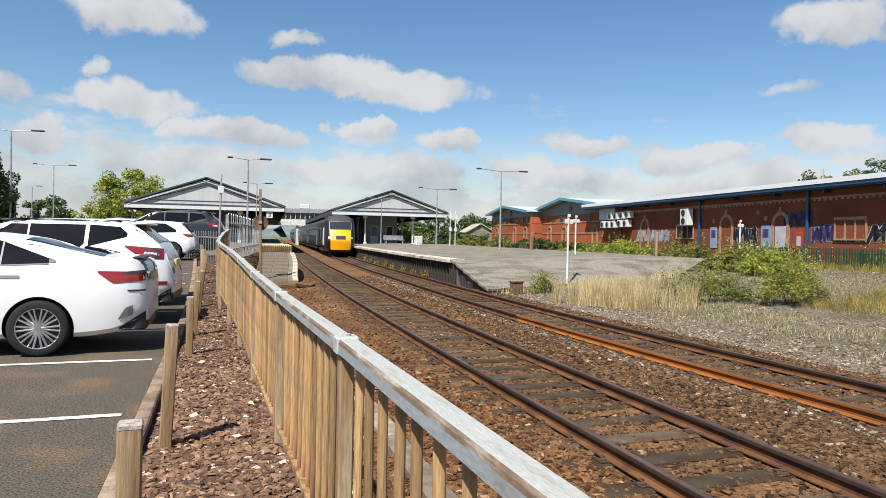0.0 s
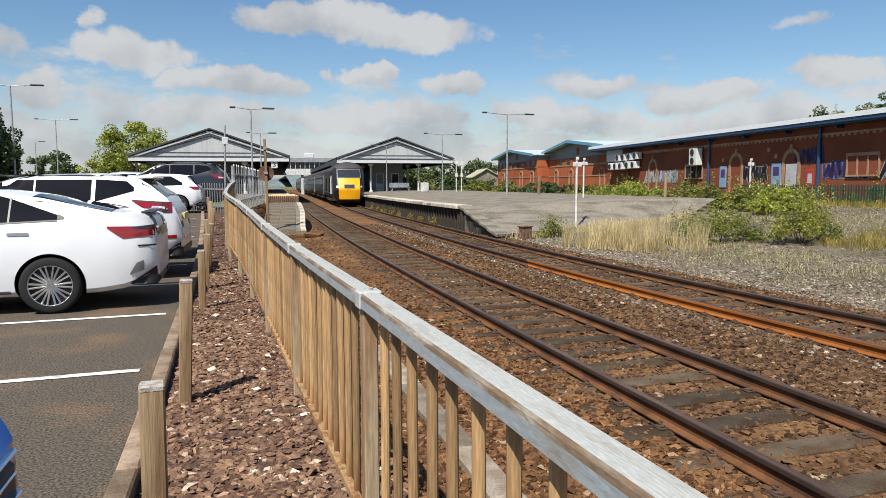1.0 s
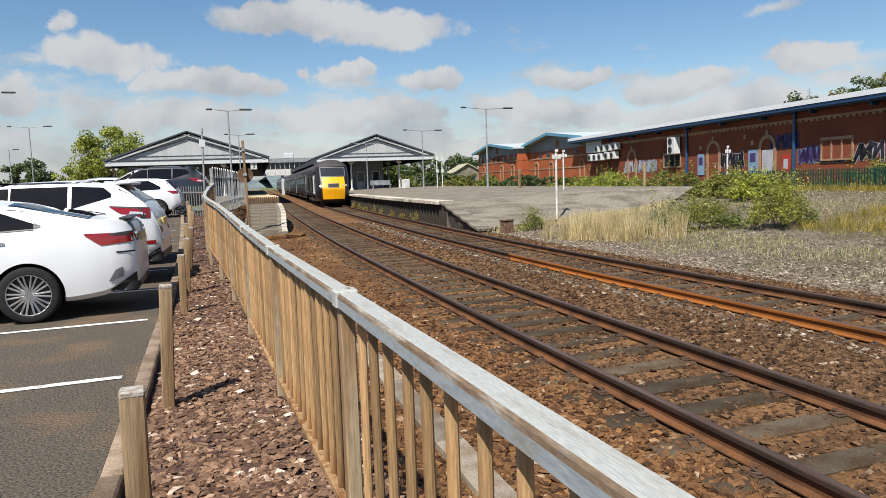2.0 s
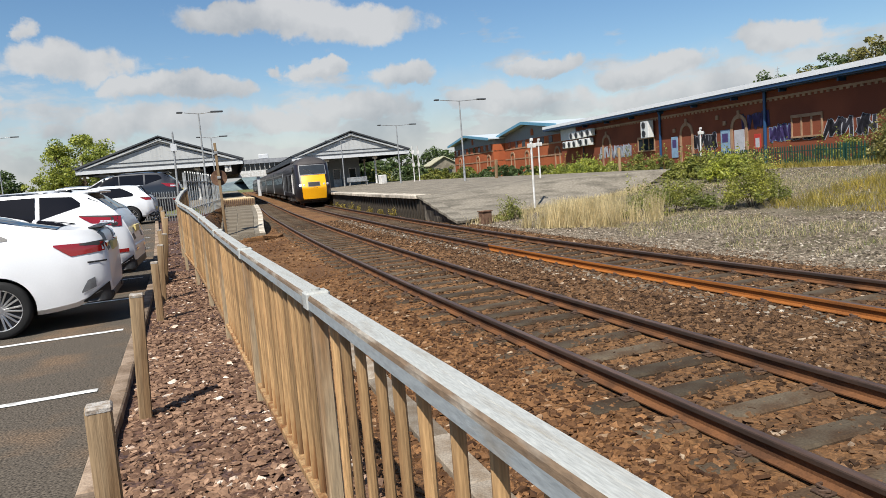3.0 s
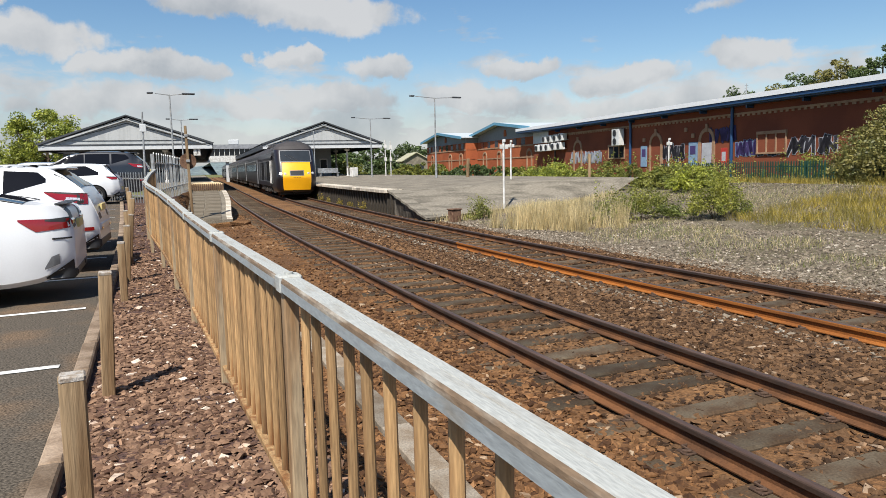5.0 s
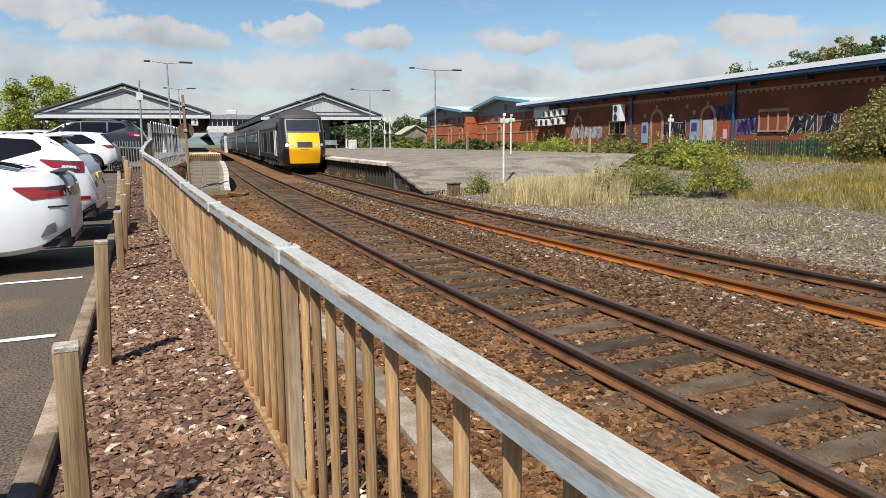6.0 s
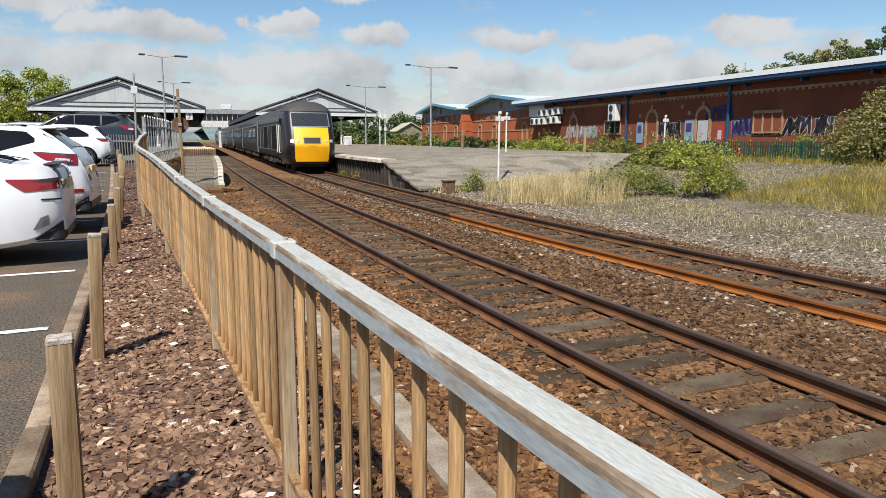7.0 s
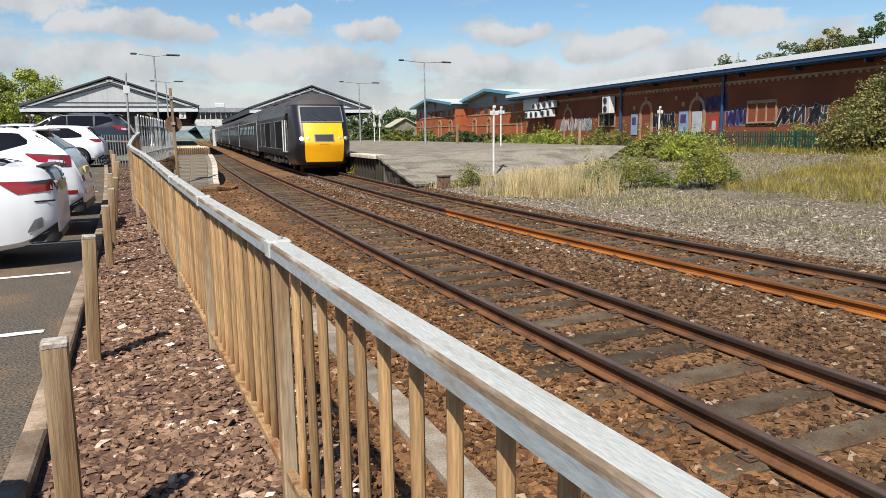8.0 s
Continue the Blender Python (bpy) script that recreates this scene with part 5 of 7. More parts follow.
def build_station():
    build_platforms()
    top = RAIL + 0.92
    canopy(pose(-2.6, 78, top, 0, 0, -3.2), 8.1, 8.15, 0, 4.1, 6.95, 75, "long grey canopy over the near platform")
    canopy(pose(18.7, 82.5, top, 0, 0, -3.2), 7.2, 7.0, 0.0, 4.15, 6.7, 90, "long grey canopy over the island platform")
    station_rooms(pose(-2.6, 78, top, 0, 0, -3.2), -7.5, 3.2, 9, 60, 3.9, "dark station building under the near canopy")
    station_rooms(pose(18.7, 82.5, top, 0, 0, -3.2), -2.2, 1.8, 6, 70, 3.9, "dark station building under the island canopy")
    # footbridge far down the line
    bridge = empty("footbridge", pose(13, 150, 0, 0, 0, -3), "white enclosed footbridge across the lines", "footbridge", "", "structure")
    bm = bm_new()
    box(bm, -14, 8, 0, 2.5, 3.6, 4.9)
    part("parapet", bm, M["white_paint"], bridge, "white panelled parapet")
    bm = bm_new()
    for i in range(22):
        box(bm, -14 + i, -13.9 + i, -0.05, 0.05, 4.9, 6.3)
    part("mullion", bm, M["white_paint"], bridge, "white window bars")
    bm = bm_new()
    box(bm, -14, 8, 0.3, 2.2, 4.9, 6.3)
    part("glazing", bm, M["window"], bridge)
    bm = bm_new()
    prism(bm, [(-0.4, 6.3), (2.9, 6.3), (2.4, 7.2), (0.1, 7.2)], -14.5, 8.5, "x")
    part("roof", bm, M["slate_roof"], bridge, "grey roof")
    bm = bm_new()
    for x in (-9, 0.5, 6.5):
        box(bm, x - 0.3, x + 0.3, 0.4, 2.0, -0.7, 3.6)
    box(bm, 1, 3, 0.4, 2.2, 7.2, 8.2, 0.1)
    part("support", bm, M["grey_trim"], bridge, "grey support")

    lamp(18.6, 46.4, 0.7, 5.75, 1.55, True, "tall grey twin-arm lamp post on the island platform", "platform lamps", 8)
    lamp(18.8, 63.3, 0.7, 5.5, 1.5, True, "tall grey twin-arm lamp post on the island platform", "platform lamps", 12)
    lamp(0.95, 45, 0.5, 5.7, 0.8, True, "tall grey twin-arm lamp post by the near platform", "platform lamps", 5)
    lamp(2.2, 66, 0.5, 5.7, 0.8, True, "tall grey twin-arm lamp post by the near platform", "platform lamps", 5)
    lamp(16.5, 78, 0.7, 5.2, 1.4, True, "grey twin-arm lamp post before the island canopy", "platform lamps", 5)
    lamp(-17.2, 78, 0.46, 7.6, 1.4, True, "tall grey twin-arm lamp post in the car park", "car park lamps", 0)
    lamp(-13.2, 49, 0.46, 7.2, 1.2, True, "tall grey twin-arm lamp post beside the dark tree", "car park lamps", 0)
    lamp(-24.5, 100, 0.46, 6.6, 0.5, False, "slim single-arm lamp post in the car park", "car park lamps", 0)
    lamp(-18.5, 130, 0.46, 6.6, 0.5, False, "slim single-arm lamp post in the car park", "car park lamps", 0)
    platform_sign(13.5, 26.0, -0.1, 2.7, "slim white marker post in dry grass")
    platform_sign(18.2, 34.2, 0.6, 2.3, "slim white marker post on the platform")
    platform_sign(27.2, 31.9, 0.1, 2.75, "slim white marker post behind the bushes")
    # rusty post with the back of a round sign
    post = empty("round_sign", pose(1.15, 28.6, -0.05, -0.5, -1.0, 0), "rusty post with the back of a round sign", "sign")
    bm = bm_new()
    box(bm, -0.05, 0.05, -0.05, 0.05, -0.4, 3.38, 0.01)
    part("post", bm, M["timber"], post, "weathered tan post")
    bm = bm_new()
    rod(bm, (0, 0.06, 2.02), (0, 0.09, 2.02), 0.31, n=28)
    part("disc", bm, M["rusty_post"], post, "brown back of a round sign")
    for z in (1.98, 2.95):
        bm = bm_new()
        box(bm, -0.07, 0.07, -0.09, 0.07, z, z + 0.1, 0.01)
        part("clamp", bm, M["steel"], post)
    # slim mast with a plate, and the platform number
    mast = empty("slim_mast", pose(-0.5, 30.5, 0.45, 0, 1.2, 0), "slim grey mast with a small pale plate", "mast")
    bm = bm_new()
    rod(bm, (0, 0, 0), (0, 0, 3.55), 0.045, 0.035, 8)
    part("pole", bm, M["steel"], mast)
    bm = bm_new()
    box(bm, -0.12, 0.12, -0.07, -0.04, 2.75, 3.05, 0.01)
    part("plate", bm, M["grey_trim"], mast, "small pale plate")
    board = empty("platform_number", pose(3.98, 77.6, 3.68, 0, 0, -3), "white platform number board under the canopy", "sign")
    bm = bm_new()
    box(bm, -0.34, 0.34, -0.04, 0.04, -0.36, 0.36, 0.02)
    part("board", bm, M["white_paint"], board)
    text = bpy.data.curves.new("numeral", "FONT")
    text.body, text.size, text.extrude, text.align_x, text.align_y = "3", 0.72, 0.004, "CENTER", "CENTER"
    text.materials.append(M["ink"])
    numeral = new("numeral", text)
    numeral.parent = board
    numeral.matrix_basis = pose(0, -0.05, 0, 90, 0, 0)
    bm = bm_new()
    rod(bm, (0, 0, 0.36), (0, 0, 0.75), 0.02, n=6)
    part("hanger", bm, M["steel"], board)
    # small things on and beside the island platform
    bm = bm_new()
    box(bm, -0.2, 0.2, -0.17, 0.17, -0.25, 0.4, 0.02)
    box(bm, -0.23, 0.23, -0.2, 0.2, 0.4, 0.45, 0.01)
    tagged(part("cable_box", bm, M["rusty_post"], m=pose(10.3, 23.9, -0.5, 0, 0, 8)), "small rusty cable box at the foot of the ramp", "cable box")
    bm = bm_new()
    box(bm, -0.1, 0.1, -0.08, 0.08, -0.2, 1.5, 0.02)
    tagged(part("timber_post", bm, M["timber"], m=pose(20.9, 46.0, 0.6, 1, 2, 0)), "weathered timber post on the island platform", "post")
    bm = bm_new()
    box(bm, -0.07, 0.07, -0.06, 0.06, -0.2, 2.0, 0.02)
    tagged(part("timber_post", bm, M["timber"], m=pose(23.6, 34.5, 0.1, 0, -1, 0)), "weathered timber post beside the brambles", "post")
    seat = empty("platform_bench", pose(17.6, 76, 0.74, 0, 0, 8), "grey bench on the island platform", "bench")
    bm = bm_new()
    box(bm, -1.2, 1.2, -0.25, 0.2, 0.42, 0.5, 0.02)
    part("seat", bm, M["steel"], seat)
    bm = bm_new()
    box(bm, -1.2, 1.2, 0.2, 0.26, 0.5, 0.95, 0.02)
    part("backrest", bm, M["steel"], seat)
    for x in (-1, 1):
        bm = bm_new()
        box(bm, x - 0.05, x + 0.05, -0.2, 0.2, 0, 0.42, 0.01)
        part("leg", bm, M["steel"], seat)
    bm = bm_new()
    box(bm, -0.35, 0.35, -0.3, 0.3, 0, 0.95, 0.06)
    tagged(part("salt_bin", bm, M["white_paint"], m=pose(18.3, 68, 0.74, 0, 0, 12)), "pale salt bin on the island platform", "bin")
    for x, y in ((21.2, 66.5), (22.4, 68.5)):
        sign = empty("sign_post", pose(x, y, 0.74), "slim white post with white notice panels", "sign post", "notice posts")
        bm = bm_new()
        rod(bm, (0, 0, 0), (0, 0, 3.6), 0.05, n=8)
        part("post", bm, M["white_paint"], sign)
        for z in (1.5, 2.75):
            bm = bm_new()
            box(bm, -0.13, 0.13, -0.1, -0.07, z, z + 0.42, 0.02)
            part("panel", bm, M["white_paint"], sign, "white notice panel")


# ---- brick building beyond the waste ground ----
def arch_outline(w, h, spring, n=8):
    return [(-w, 0), (w, 0), (w, spring)] + [(w * math.cos(a), spring + (h - spring) * math.sin(a)) for a in np.linspace(0, math.pi, n + 2)[1:-1]] + [(-w, spring)]


def build_store():
    """Local frame: x runs along the wall away from the station, y into the building."""
    a, b = Vector((35.9, 50.8, 0)), Vector((32.9, 20.0, 0))
    d = (b - a).normalized()
    at = Matrix.Translation((a.x, a.y, 0.0)) @ Matrix.Rotation(math.atan2(d.y, d.x), 4, "Z")
    store = empty("brick_store", at, "long red-brick store with white metal roof and blue eaves", "building")
    L = 62.0
    eave = 5.2
    bm = bm_new()
    box(bm, -14.2, L, 0, 30, -0.4, eave)
    wall = part("wall", bm, M["brick"], store, "red brick wall")
    bm = bm_new()
    box(bm, -10.4, L, -0.07, 0.0, 4.38, 4.5)
    n = int((L + 10.4) / 0.45)
    for k in range(n):
        box(bm, -10.4 + k * 0.45, -10.18 + k * 0.45, -0.05, 0.0, 4.26, 4.38)
    part("dentil_course", bm, M["brick_band"], wall, "pale toothed brick course")
    bm = bm_new()
    prism(bm, [(-1.05, eave - 0.02), (-1.05, eave + 0.26), (14, 7.0), (31, eave), (31, eave - 0.2), (14, 6.8)], -16.6, L + 1, "x")
    part("roof", bm, M["white_roof"], store, "white sheet-metal roof")
    bm = bm_new()
    box(bm, -16.6, L + 1, -1.0, -0.84, eave - 0.24, eave - 0.025, 0.03)
    box(bm, -16.6, L + 1, -0.82, 0.0, eave - 0.3, eave - 0.2)
    part("gutter", bm, M["blue_metal"], store, "dark blue gutter and soffit")
    bm = bm_new()
    box(bm, -0.06, 0.06, -0.5, 0.0, eave - 0.5, eave - 0.3)
    first = None
    for k in range(16):
        m = pose(-8 + k * 4.4, 0, 0)
        first = part("eaves_bracket", bm, M["blue_metal"], store, "blue bracket under the eaves", m=m) if first is None else again(first, store, m)
    first = None
    bm = bm_new()
    rod(bm, (0, -0.12, 0), (0, -0.12, eave - 0.3), 0.1, n=10)
    for x in (4.85, 16.7, 28.5):
        first = part("downpipe", bm, M["blue_metal"], store, "dark blue downpipe", m=pose(x, 0, 0)) if first is None else again(first, store, pose(x, 0, 0))
    # blind arches
    ring, infill = bm_new(), bm_new()
    prism(infill, arch_outline(0.62, 2.9, 2.2), -0.02, -0.01, "y")
    o, i = arch_outline(0.85, 3.15, 2.2), arch_outline(0.62, 2.9, 2.2)
    for k in range(2, len(o) - 1):
        q = [o[k], o[k + 1], i[k + 1], i[k]]
        prism(ring, q, -0.08, 0.0, "y")
    for s in (-1, 1):
        box(ring, s * 0.735 - 0.115, s * 0.735 + 0.115, -0.08, 0, 0, 2.2)
    box(ring, -0.12, 0.12, -0.12, 0, 2.85, 3.4, 0.02)
    first = None
    for x in (-4.2, 8.25, 14.15):
        m = pose(x, 0, 0.62)
        if first is None:
            arch = part("arch", ring, M["brick_band"], store, "pale brick arch", m=m)
            fill = part("infill", infill, M["brick"], arch, "brick infill of the arch")
            first = arch
        else:
            o_ = again(first, store, m)
            again(fill, o_, pose(0, 0, 0))
    # timber-framed windows with pale surrounds
    for x, w, h, z in ((2.6, 1.3, 0.95, 1.95), (20.05, 1.2, 1.1, 1.95)):
        win = empty("window", pose(x, 0, z), "", "")
        win.parent = store
        for k in list(win.keys()):
            del win[k]
        bm = bm_new()
        box(bm, -w, w, -0.1, 0, h, h + 0.18)
        for k in range(4):
            u = -w + 0.05 + k * (2 * w - 0.1) / 3
            box(bm, u - 0.05, u + 0.05, -0.08, 0, 0, h)
        box(bm, -w, w, -0.1, 0, -0.08, 0.02)
        part("frame", bm, M["brick_band"], win, "pale window frame")
        bm = bm_new()
        box(bm, -w + 0.05, w - 0.05, -0.03, 0.0, 0, h)
        part("pane", bm, M["brick"] if x > 10 else M["window"], win)
    # painted panels on the wall
    for x, w, z0, z1, mat, lab in ((6.65, 0.42, 1.2, 2.8, "tag_blue", "pale blue painted door"), (12.7, 0.48, 1.2, 2.85, "tag_blue", "pale blue painted door"), (14.15, 0.5, 1.2, 2.75, "tag_pale", "pale painted panel"), (15.9, 0.3, 1.2, 2.35, "tag_red", "red panel")):
        bm = bm_new()
        box(bm, x - w, x + w, -0.05, 0.0, z0, z1, 0.01)
        door = part("door", bm, M[mat], store, lab)
        bm = bm_new()
        box(bm, x - w * 0.62, x + w * 0.62, -0.056, -0.05, z1 - 0.85, z1 - 0.25)
        part("notice", bm, M["tag_violet" if mat == "tag_blue" else "tag_pale"], door, "faded painted patch")
    for x, z in ((6.7, 3.1), (11.9, 3.6), (12.7, 3.15)):
        bm = bm_new()
        box(bm, x - 0.14, x + 0.14, -0.12, 0.0, z, z + 0.3, 0.02)
        part("vent_box", bm, M["brick_band"], store, "small pale vent")

    # spray-painted writing, drawn as unreadable strokes

    def tag(x0, x1, z0, z1, mats, n, seed):
        r = random.Random(seed)
        first_, second = bm_new(), bm_new()
        step = (x1 - x0) / n
        for i in range(n):
            cx = x0 + (i + 0.5) * step
            # jagged overlapping strokes
            pts = [(cx + step * r.uniform(-0.75, 0.75), z0 + (z1 - z0) * (r.uniform(0.0, 0.25) if k % 2 else r.uniform(0.75, 1.0))) for k in range(r.choice((4, 5, 6)))]
            for bm_, th, yy in ((second, 0.15, -0.018), (first_, 0.105, -0.026)):
                for p, q in zip(pts[:-1], pts[1:]):
                    dd = Vector((q[0] - p[0], 0, q[1] - p[1]))
                    if dd.length < 0.02:
                        continue
                    mm = Matrix.Translation((p[0], yy, p[1])) @ Matrix.Rotation(-math.atan2(dd.z, dd.x), 4, "Y")
                    box(bm_, -th * 0.5, dd.length + th * 0.5, -0.002, 0.002, -th, th, m=mm)
        a_ = tagged(part("spray_paint", second, M[mats[1]], store, "spray-painted unreadable strokes"), kind="stuff")
        tagged(part("spray_outline", first_, M[mats[0]], a_), kind="stuff")

    tag(-5.6, 0.2, 1.6, 2.6, ("tag_pale", "tag_blue"), 11, 1)
    tag(8.9, 12.0, 1.6, 2.8, ("tag_black", "tag_pale"), 7, 5)
    tag(14.5, 16.9, 2.75, 3.7, ("tag_violet", "tag_black"), 6, 8)
    tag(17.1, 18.7, 1.8, 2.75, ("tag_violet", "tag_blue"), 5, 2)
    tag(18.9, 20.9, 1.8, 2.6, ("tag_black", "tag_pale"), 6, 4)
    tag(21.2, 24.6, 1.75, 2.8, ("tag_black", "tag_pale"), 5, 6)

    # air conditioners
    def cooler(x, z, w, h, fans, label):
        unit = empty("air_conditioner", at @ pose(x, -0.5, z), label, "air conditioner", "air conditioners")
        bm = bm_new()
        box(bm, -w / 2, w / 2, -0.2, 0.3, 0, h, 0.03)
        part("case", bm, M["ac_white"], unit)
        r = min(w * 0.36, h * 0.4 / fans)
        for k in range(fans):
            zc = h * (k + 0.5) / fans
            bm = bm_new()
            rod(bm, (-w * 0.08, -0.225, zc), (-w * 0.08, -0.2, zc), r, n=20)
            fan = part("fan", bm, M["black_plastic"], unit, "dark fan grille")
            bm = bm_new()
            for q in (1.0,):
                for i in range(16):
                    a0, a1 = 6.2832 * i / 16, 6.2832 * (i + 1) / 16
                    rod(bm, (-w * 0.08 + r * q * math.cos(a0), -0.235, zc + r * q * math.sin(a0)), (-w * 0.08 + r * q * math.cos(a1), -0.235, zc + r * q * math.sin(a1)), 0.012, n=4)
            part("guard", bm, M["plastic_grey"], fan, "wire fan guard")
        bm = bm_new()
        box(bm, -w * 0.4, w * 0.4, 0.25, 0.5, 0.05, 0.12)
        part("bracket", bm, M["steel"], unit)

    cooler(3.5, 2.95, 1.15, 1.35, 2, "white wall-mounted air conditioner with two stacked fans")
    for x, z in ((-11.9, 2.9), (-10.75, 2.9), (-9.6, 2.9), (-8.1, 2.95), (-6.9, 2.95), (-10.2, 3.72), (-9.0, 3.72), (-7.7, 3.75), (-6.5, 3.8)):
        cooler(x, z, 0.92, 0.68, 1, "small white air conditioner in a stacked bank")
    bm = bm_new()
    box(bm, -14.15, -10.5, -0.06, 0.0, 3.76, eave - 0.3, 0.01)
    part("cladding_panel", bm, M["grey_trim"], store, "pale grey cladding panel")
    bm = bm_new()
    rod(bm, (-8.75, -0.15, 0.5), (-8.75, -0.15, 4.4), 0.07, n=8)
    part("downpipe", bm, M["black_plastic"], store, "dark pipe between the air conditioners")
    # mast on the roof
    bm = bm_new()
    rod(bm, (0, 0, 0), (0, 0, 1.4), 0.05, 0.03, 6)
    for k in range(4):
        box(bm, -0.2, 0.2, -0.02, 0.02, 0.6 + 0.2 * k, 0.64 + 0.2 * k)
    tagged(part("aerial", bm, M["steel"], m=at @ pose(6, 10, 6.4)), "slim grey aerial on the store roof", "aerial")

    # brick blocks with teal roof edges, nearer the station
    for x0, x1, y, wall_z, ends, peak, apex, wins, arches in (
        (-32.2, -14.25, 0.12, 4.6, 5.45, -23.9, 6.42, (-30.4, -28.0, -25.4, -23.0, -19.6, -17.2), (-29.4, -24.4, -15.5)),
        (-51.2, -32.3, -1.5, 4.6, 5.25, -42.6, 6.2, (-49.5, -47.4, -45.2, -43.0, -40.6, -38.2, -35.8, -33.6), (-48.0, -39.0, -34.2))):
        wing = empty("brick_wing", at @ pose(0, y, 0), "orange-red brick block with teal roof edge and grey gable", "building", "brick blocks")
        bm = bm_new()
        box(bm, x0, x1, 0, 16, -0.4, wall_z)
        wall = part("wall", bm, M["brick_orange"], wing, "orange-red brick wall")
        for z, h in ((3.62, 0.16), (2.35, 0.14)):
            bm = bm_new()
            box(bm, x0 - 0.04, x1, -0.05, 16.0, z, z + h)
            part("band", bm, M["brick_band"], wall, "pale brick band")
        bm = bm_new()
        prism(bm, [(x0, wall_z), (x1, wall_z), (x1, ends), (peak, apex), (x0, ends)], 0.05, 16, "y")
        part("gable", bm, M["grey_clad"], wing, "grey clad gable")
        for side, xe in ((-1, x0 - 0.8), (1, x1 + 0.4)):
            bm = bm_new()
            prism(bm, [(xe, ends - 0.02), (peak, apex + 0.06), (peak, apex + 0.22), (xe, ends + 0.14)], -0.7, 16.3, "y")
            part("roof_slope", bm, M["wing_roof"], wing, "pale metal roof slope")
            bm = bm_new()
            prism(bm, [(xe - 0.05, ends - 0.14), (peak, apex - 0.06), (peak, apex + 0.26), (xe - 0.05, ends + 0.18)], -0.86, -0.71, "y")
            part("fascia", bm, M["teal_metal"], wing, "teal roof edge")
        bm = bm_new()
        box(bm, -0.5, 0.5, -0.04, 0.04, 0, 0.74)
        first = None
        for x in wins:
            m = pose(x, 0, 3.8)
            first = part("window", bm, M["window"], wing, "dark strip window", m=m) if first is None else again(first, wing, m)
        o, i_ = arch_outline(0.72, 1.75, 1.15), arch_outline(0.5, 1.5, 1.15)
        bm = bm_new()
        for k in range(2, len(o) - 1):
            prism(bm, [o[k], o[k + 1], i_[k + 1], i_[k]], -0.09, 0.0, "y")
        for sgn in (-1, 1):
            box(bm, sgn * 0.61 - 0.11, sgn * 0.61 + 0.11, -0.09, 0, -0.6, 1.15)
        first = None
        for x in arches:
            m = pose(x, 0, 1.6)
            first = part("arch", bm, M["brick_band"], wing, "pale brick arch", m=m) if first is None else again(first, wing, m)
        bm = bm_new()
        prism(bm, arch_outline(0.35, 0.8, 0.45), -0.03, 0.05, "y")
        part("gable_vent", bm, M["brick_orange"], wing, "small red arched vent", m=pose(peak + 1.3, 0, wall_z + 0.35))
    # stone goods shed far behind
    shed = empty("stone_shed", pose(54.8, 150, 0, 0, 0, -12), "old stone shed with a mossy roof", "building")
    bm = bm_new()
    box(bm, -3.0, 3.0, -3, 12, -0.5, 3.0)
    part("wall", bm, M["platform_top"], shed, "pale stone wall")
    for side in (-1, 1):
        bm = bm_new()
        prism(bm, [(side * 3.5, 2.9), (0, 4.9), (0, 5.1), (side * 3.5, 3.1)], -3.5, 12.5, "y")
        part("roof_slope", bm, M["shed_roof"], shed, "mossy pale roof slope")
    bm = bm_new()
    prism(bm, [(-3, 3.0), (3, 3.0), (0, 4.85)], -3.0, -2.8, "y")
    part("gable", bm, M["platform_top"], shed)
    for x in (-1.4, 1.2):
        bm = bm_new()
        box(bm, x - 0.4, x + 0.4, -3.06, -3.0, 1.2, 2.4)
        part("window", bm, M["window"], shed, "dark small window")


def palisade(name, pts, h, pitch, mat, label, w=0.035):
    """Upright pales with two rails between points (x, y, z)."""
    fence = empty(name, pose(0, 0, 0), label, "fence", "", "structure")
    bm = bm_new()
    prism(bm, [(-w, 0), (w, 0), (w, h - 0.06), (0, h), (-w, h - 0.06)], -0.012, 0.012, "y")
    first = None
    for a, b in zip(pts[:-1], pts[1:]):
        a, b = Vector(a), Vector(b)
        d = b - a
        turn = math.degrees(math.atan2(d.y, d.x))
        n = max(1, int(d.length / pitch))
        for i in range(n):
            p = a + d * (i / n)
            m = pose(p.x, p.y, p.z, random.uniform(-0.6, 0.6), random.uniform(-0.6, 0.6), turn)
            first = part("pale", bm, M[mat], fence, m=m) if first is None else again(first, fence, m)
        for z in (0.25 * h, 0.8 * h):
            bm2 = bm_new()
            m = Matrix.Translation((a.x, a.y, a.z + z)) @ d.to_track_quat("X", "Z").to_matrix().to_4x4()
            box(bm2, 0, d.length, 0.012, 0.06, -0.025, 0.025)
            part("rail", bm2, M[mat], fence, m=m)
        for p in (a, b):
            bm2 = bm_new()
            box(bm2, -0.04, 0.04, 0.02, 0.1, -0.2, h * 0.97)
            part("post", bm2, M[mat], fence, m=pose(p.x, p.y, p.z, 0, 0, turn))
    return fence


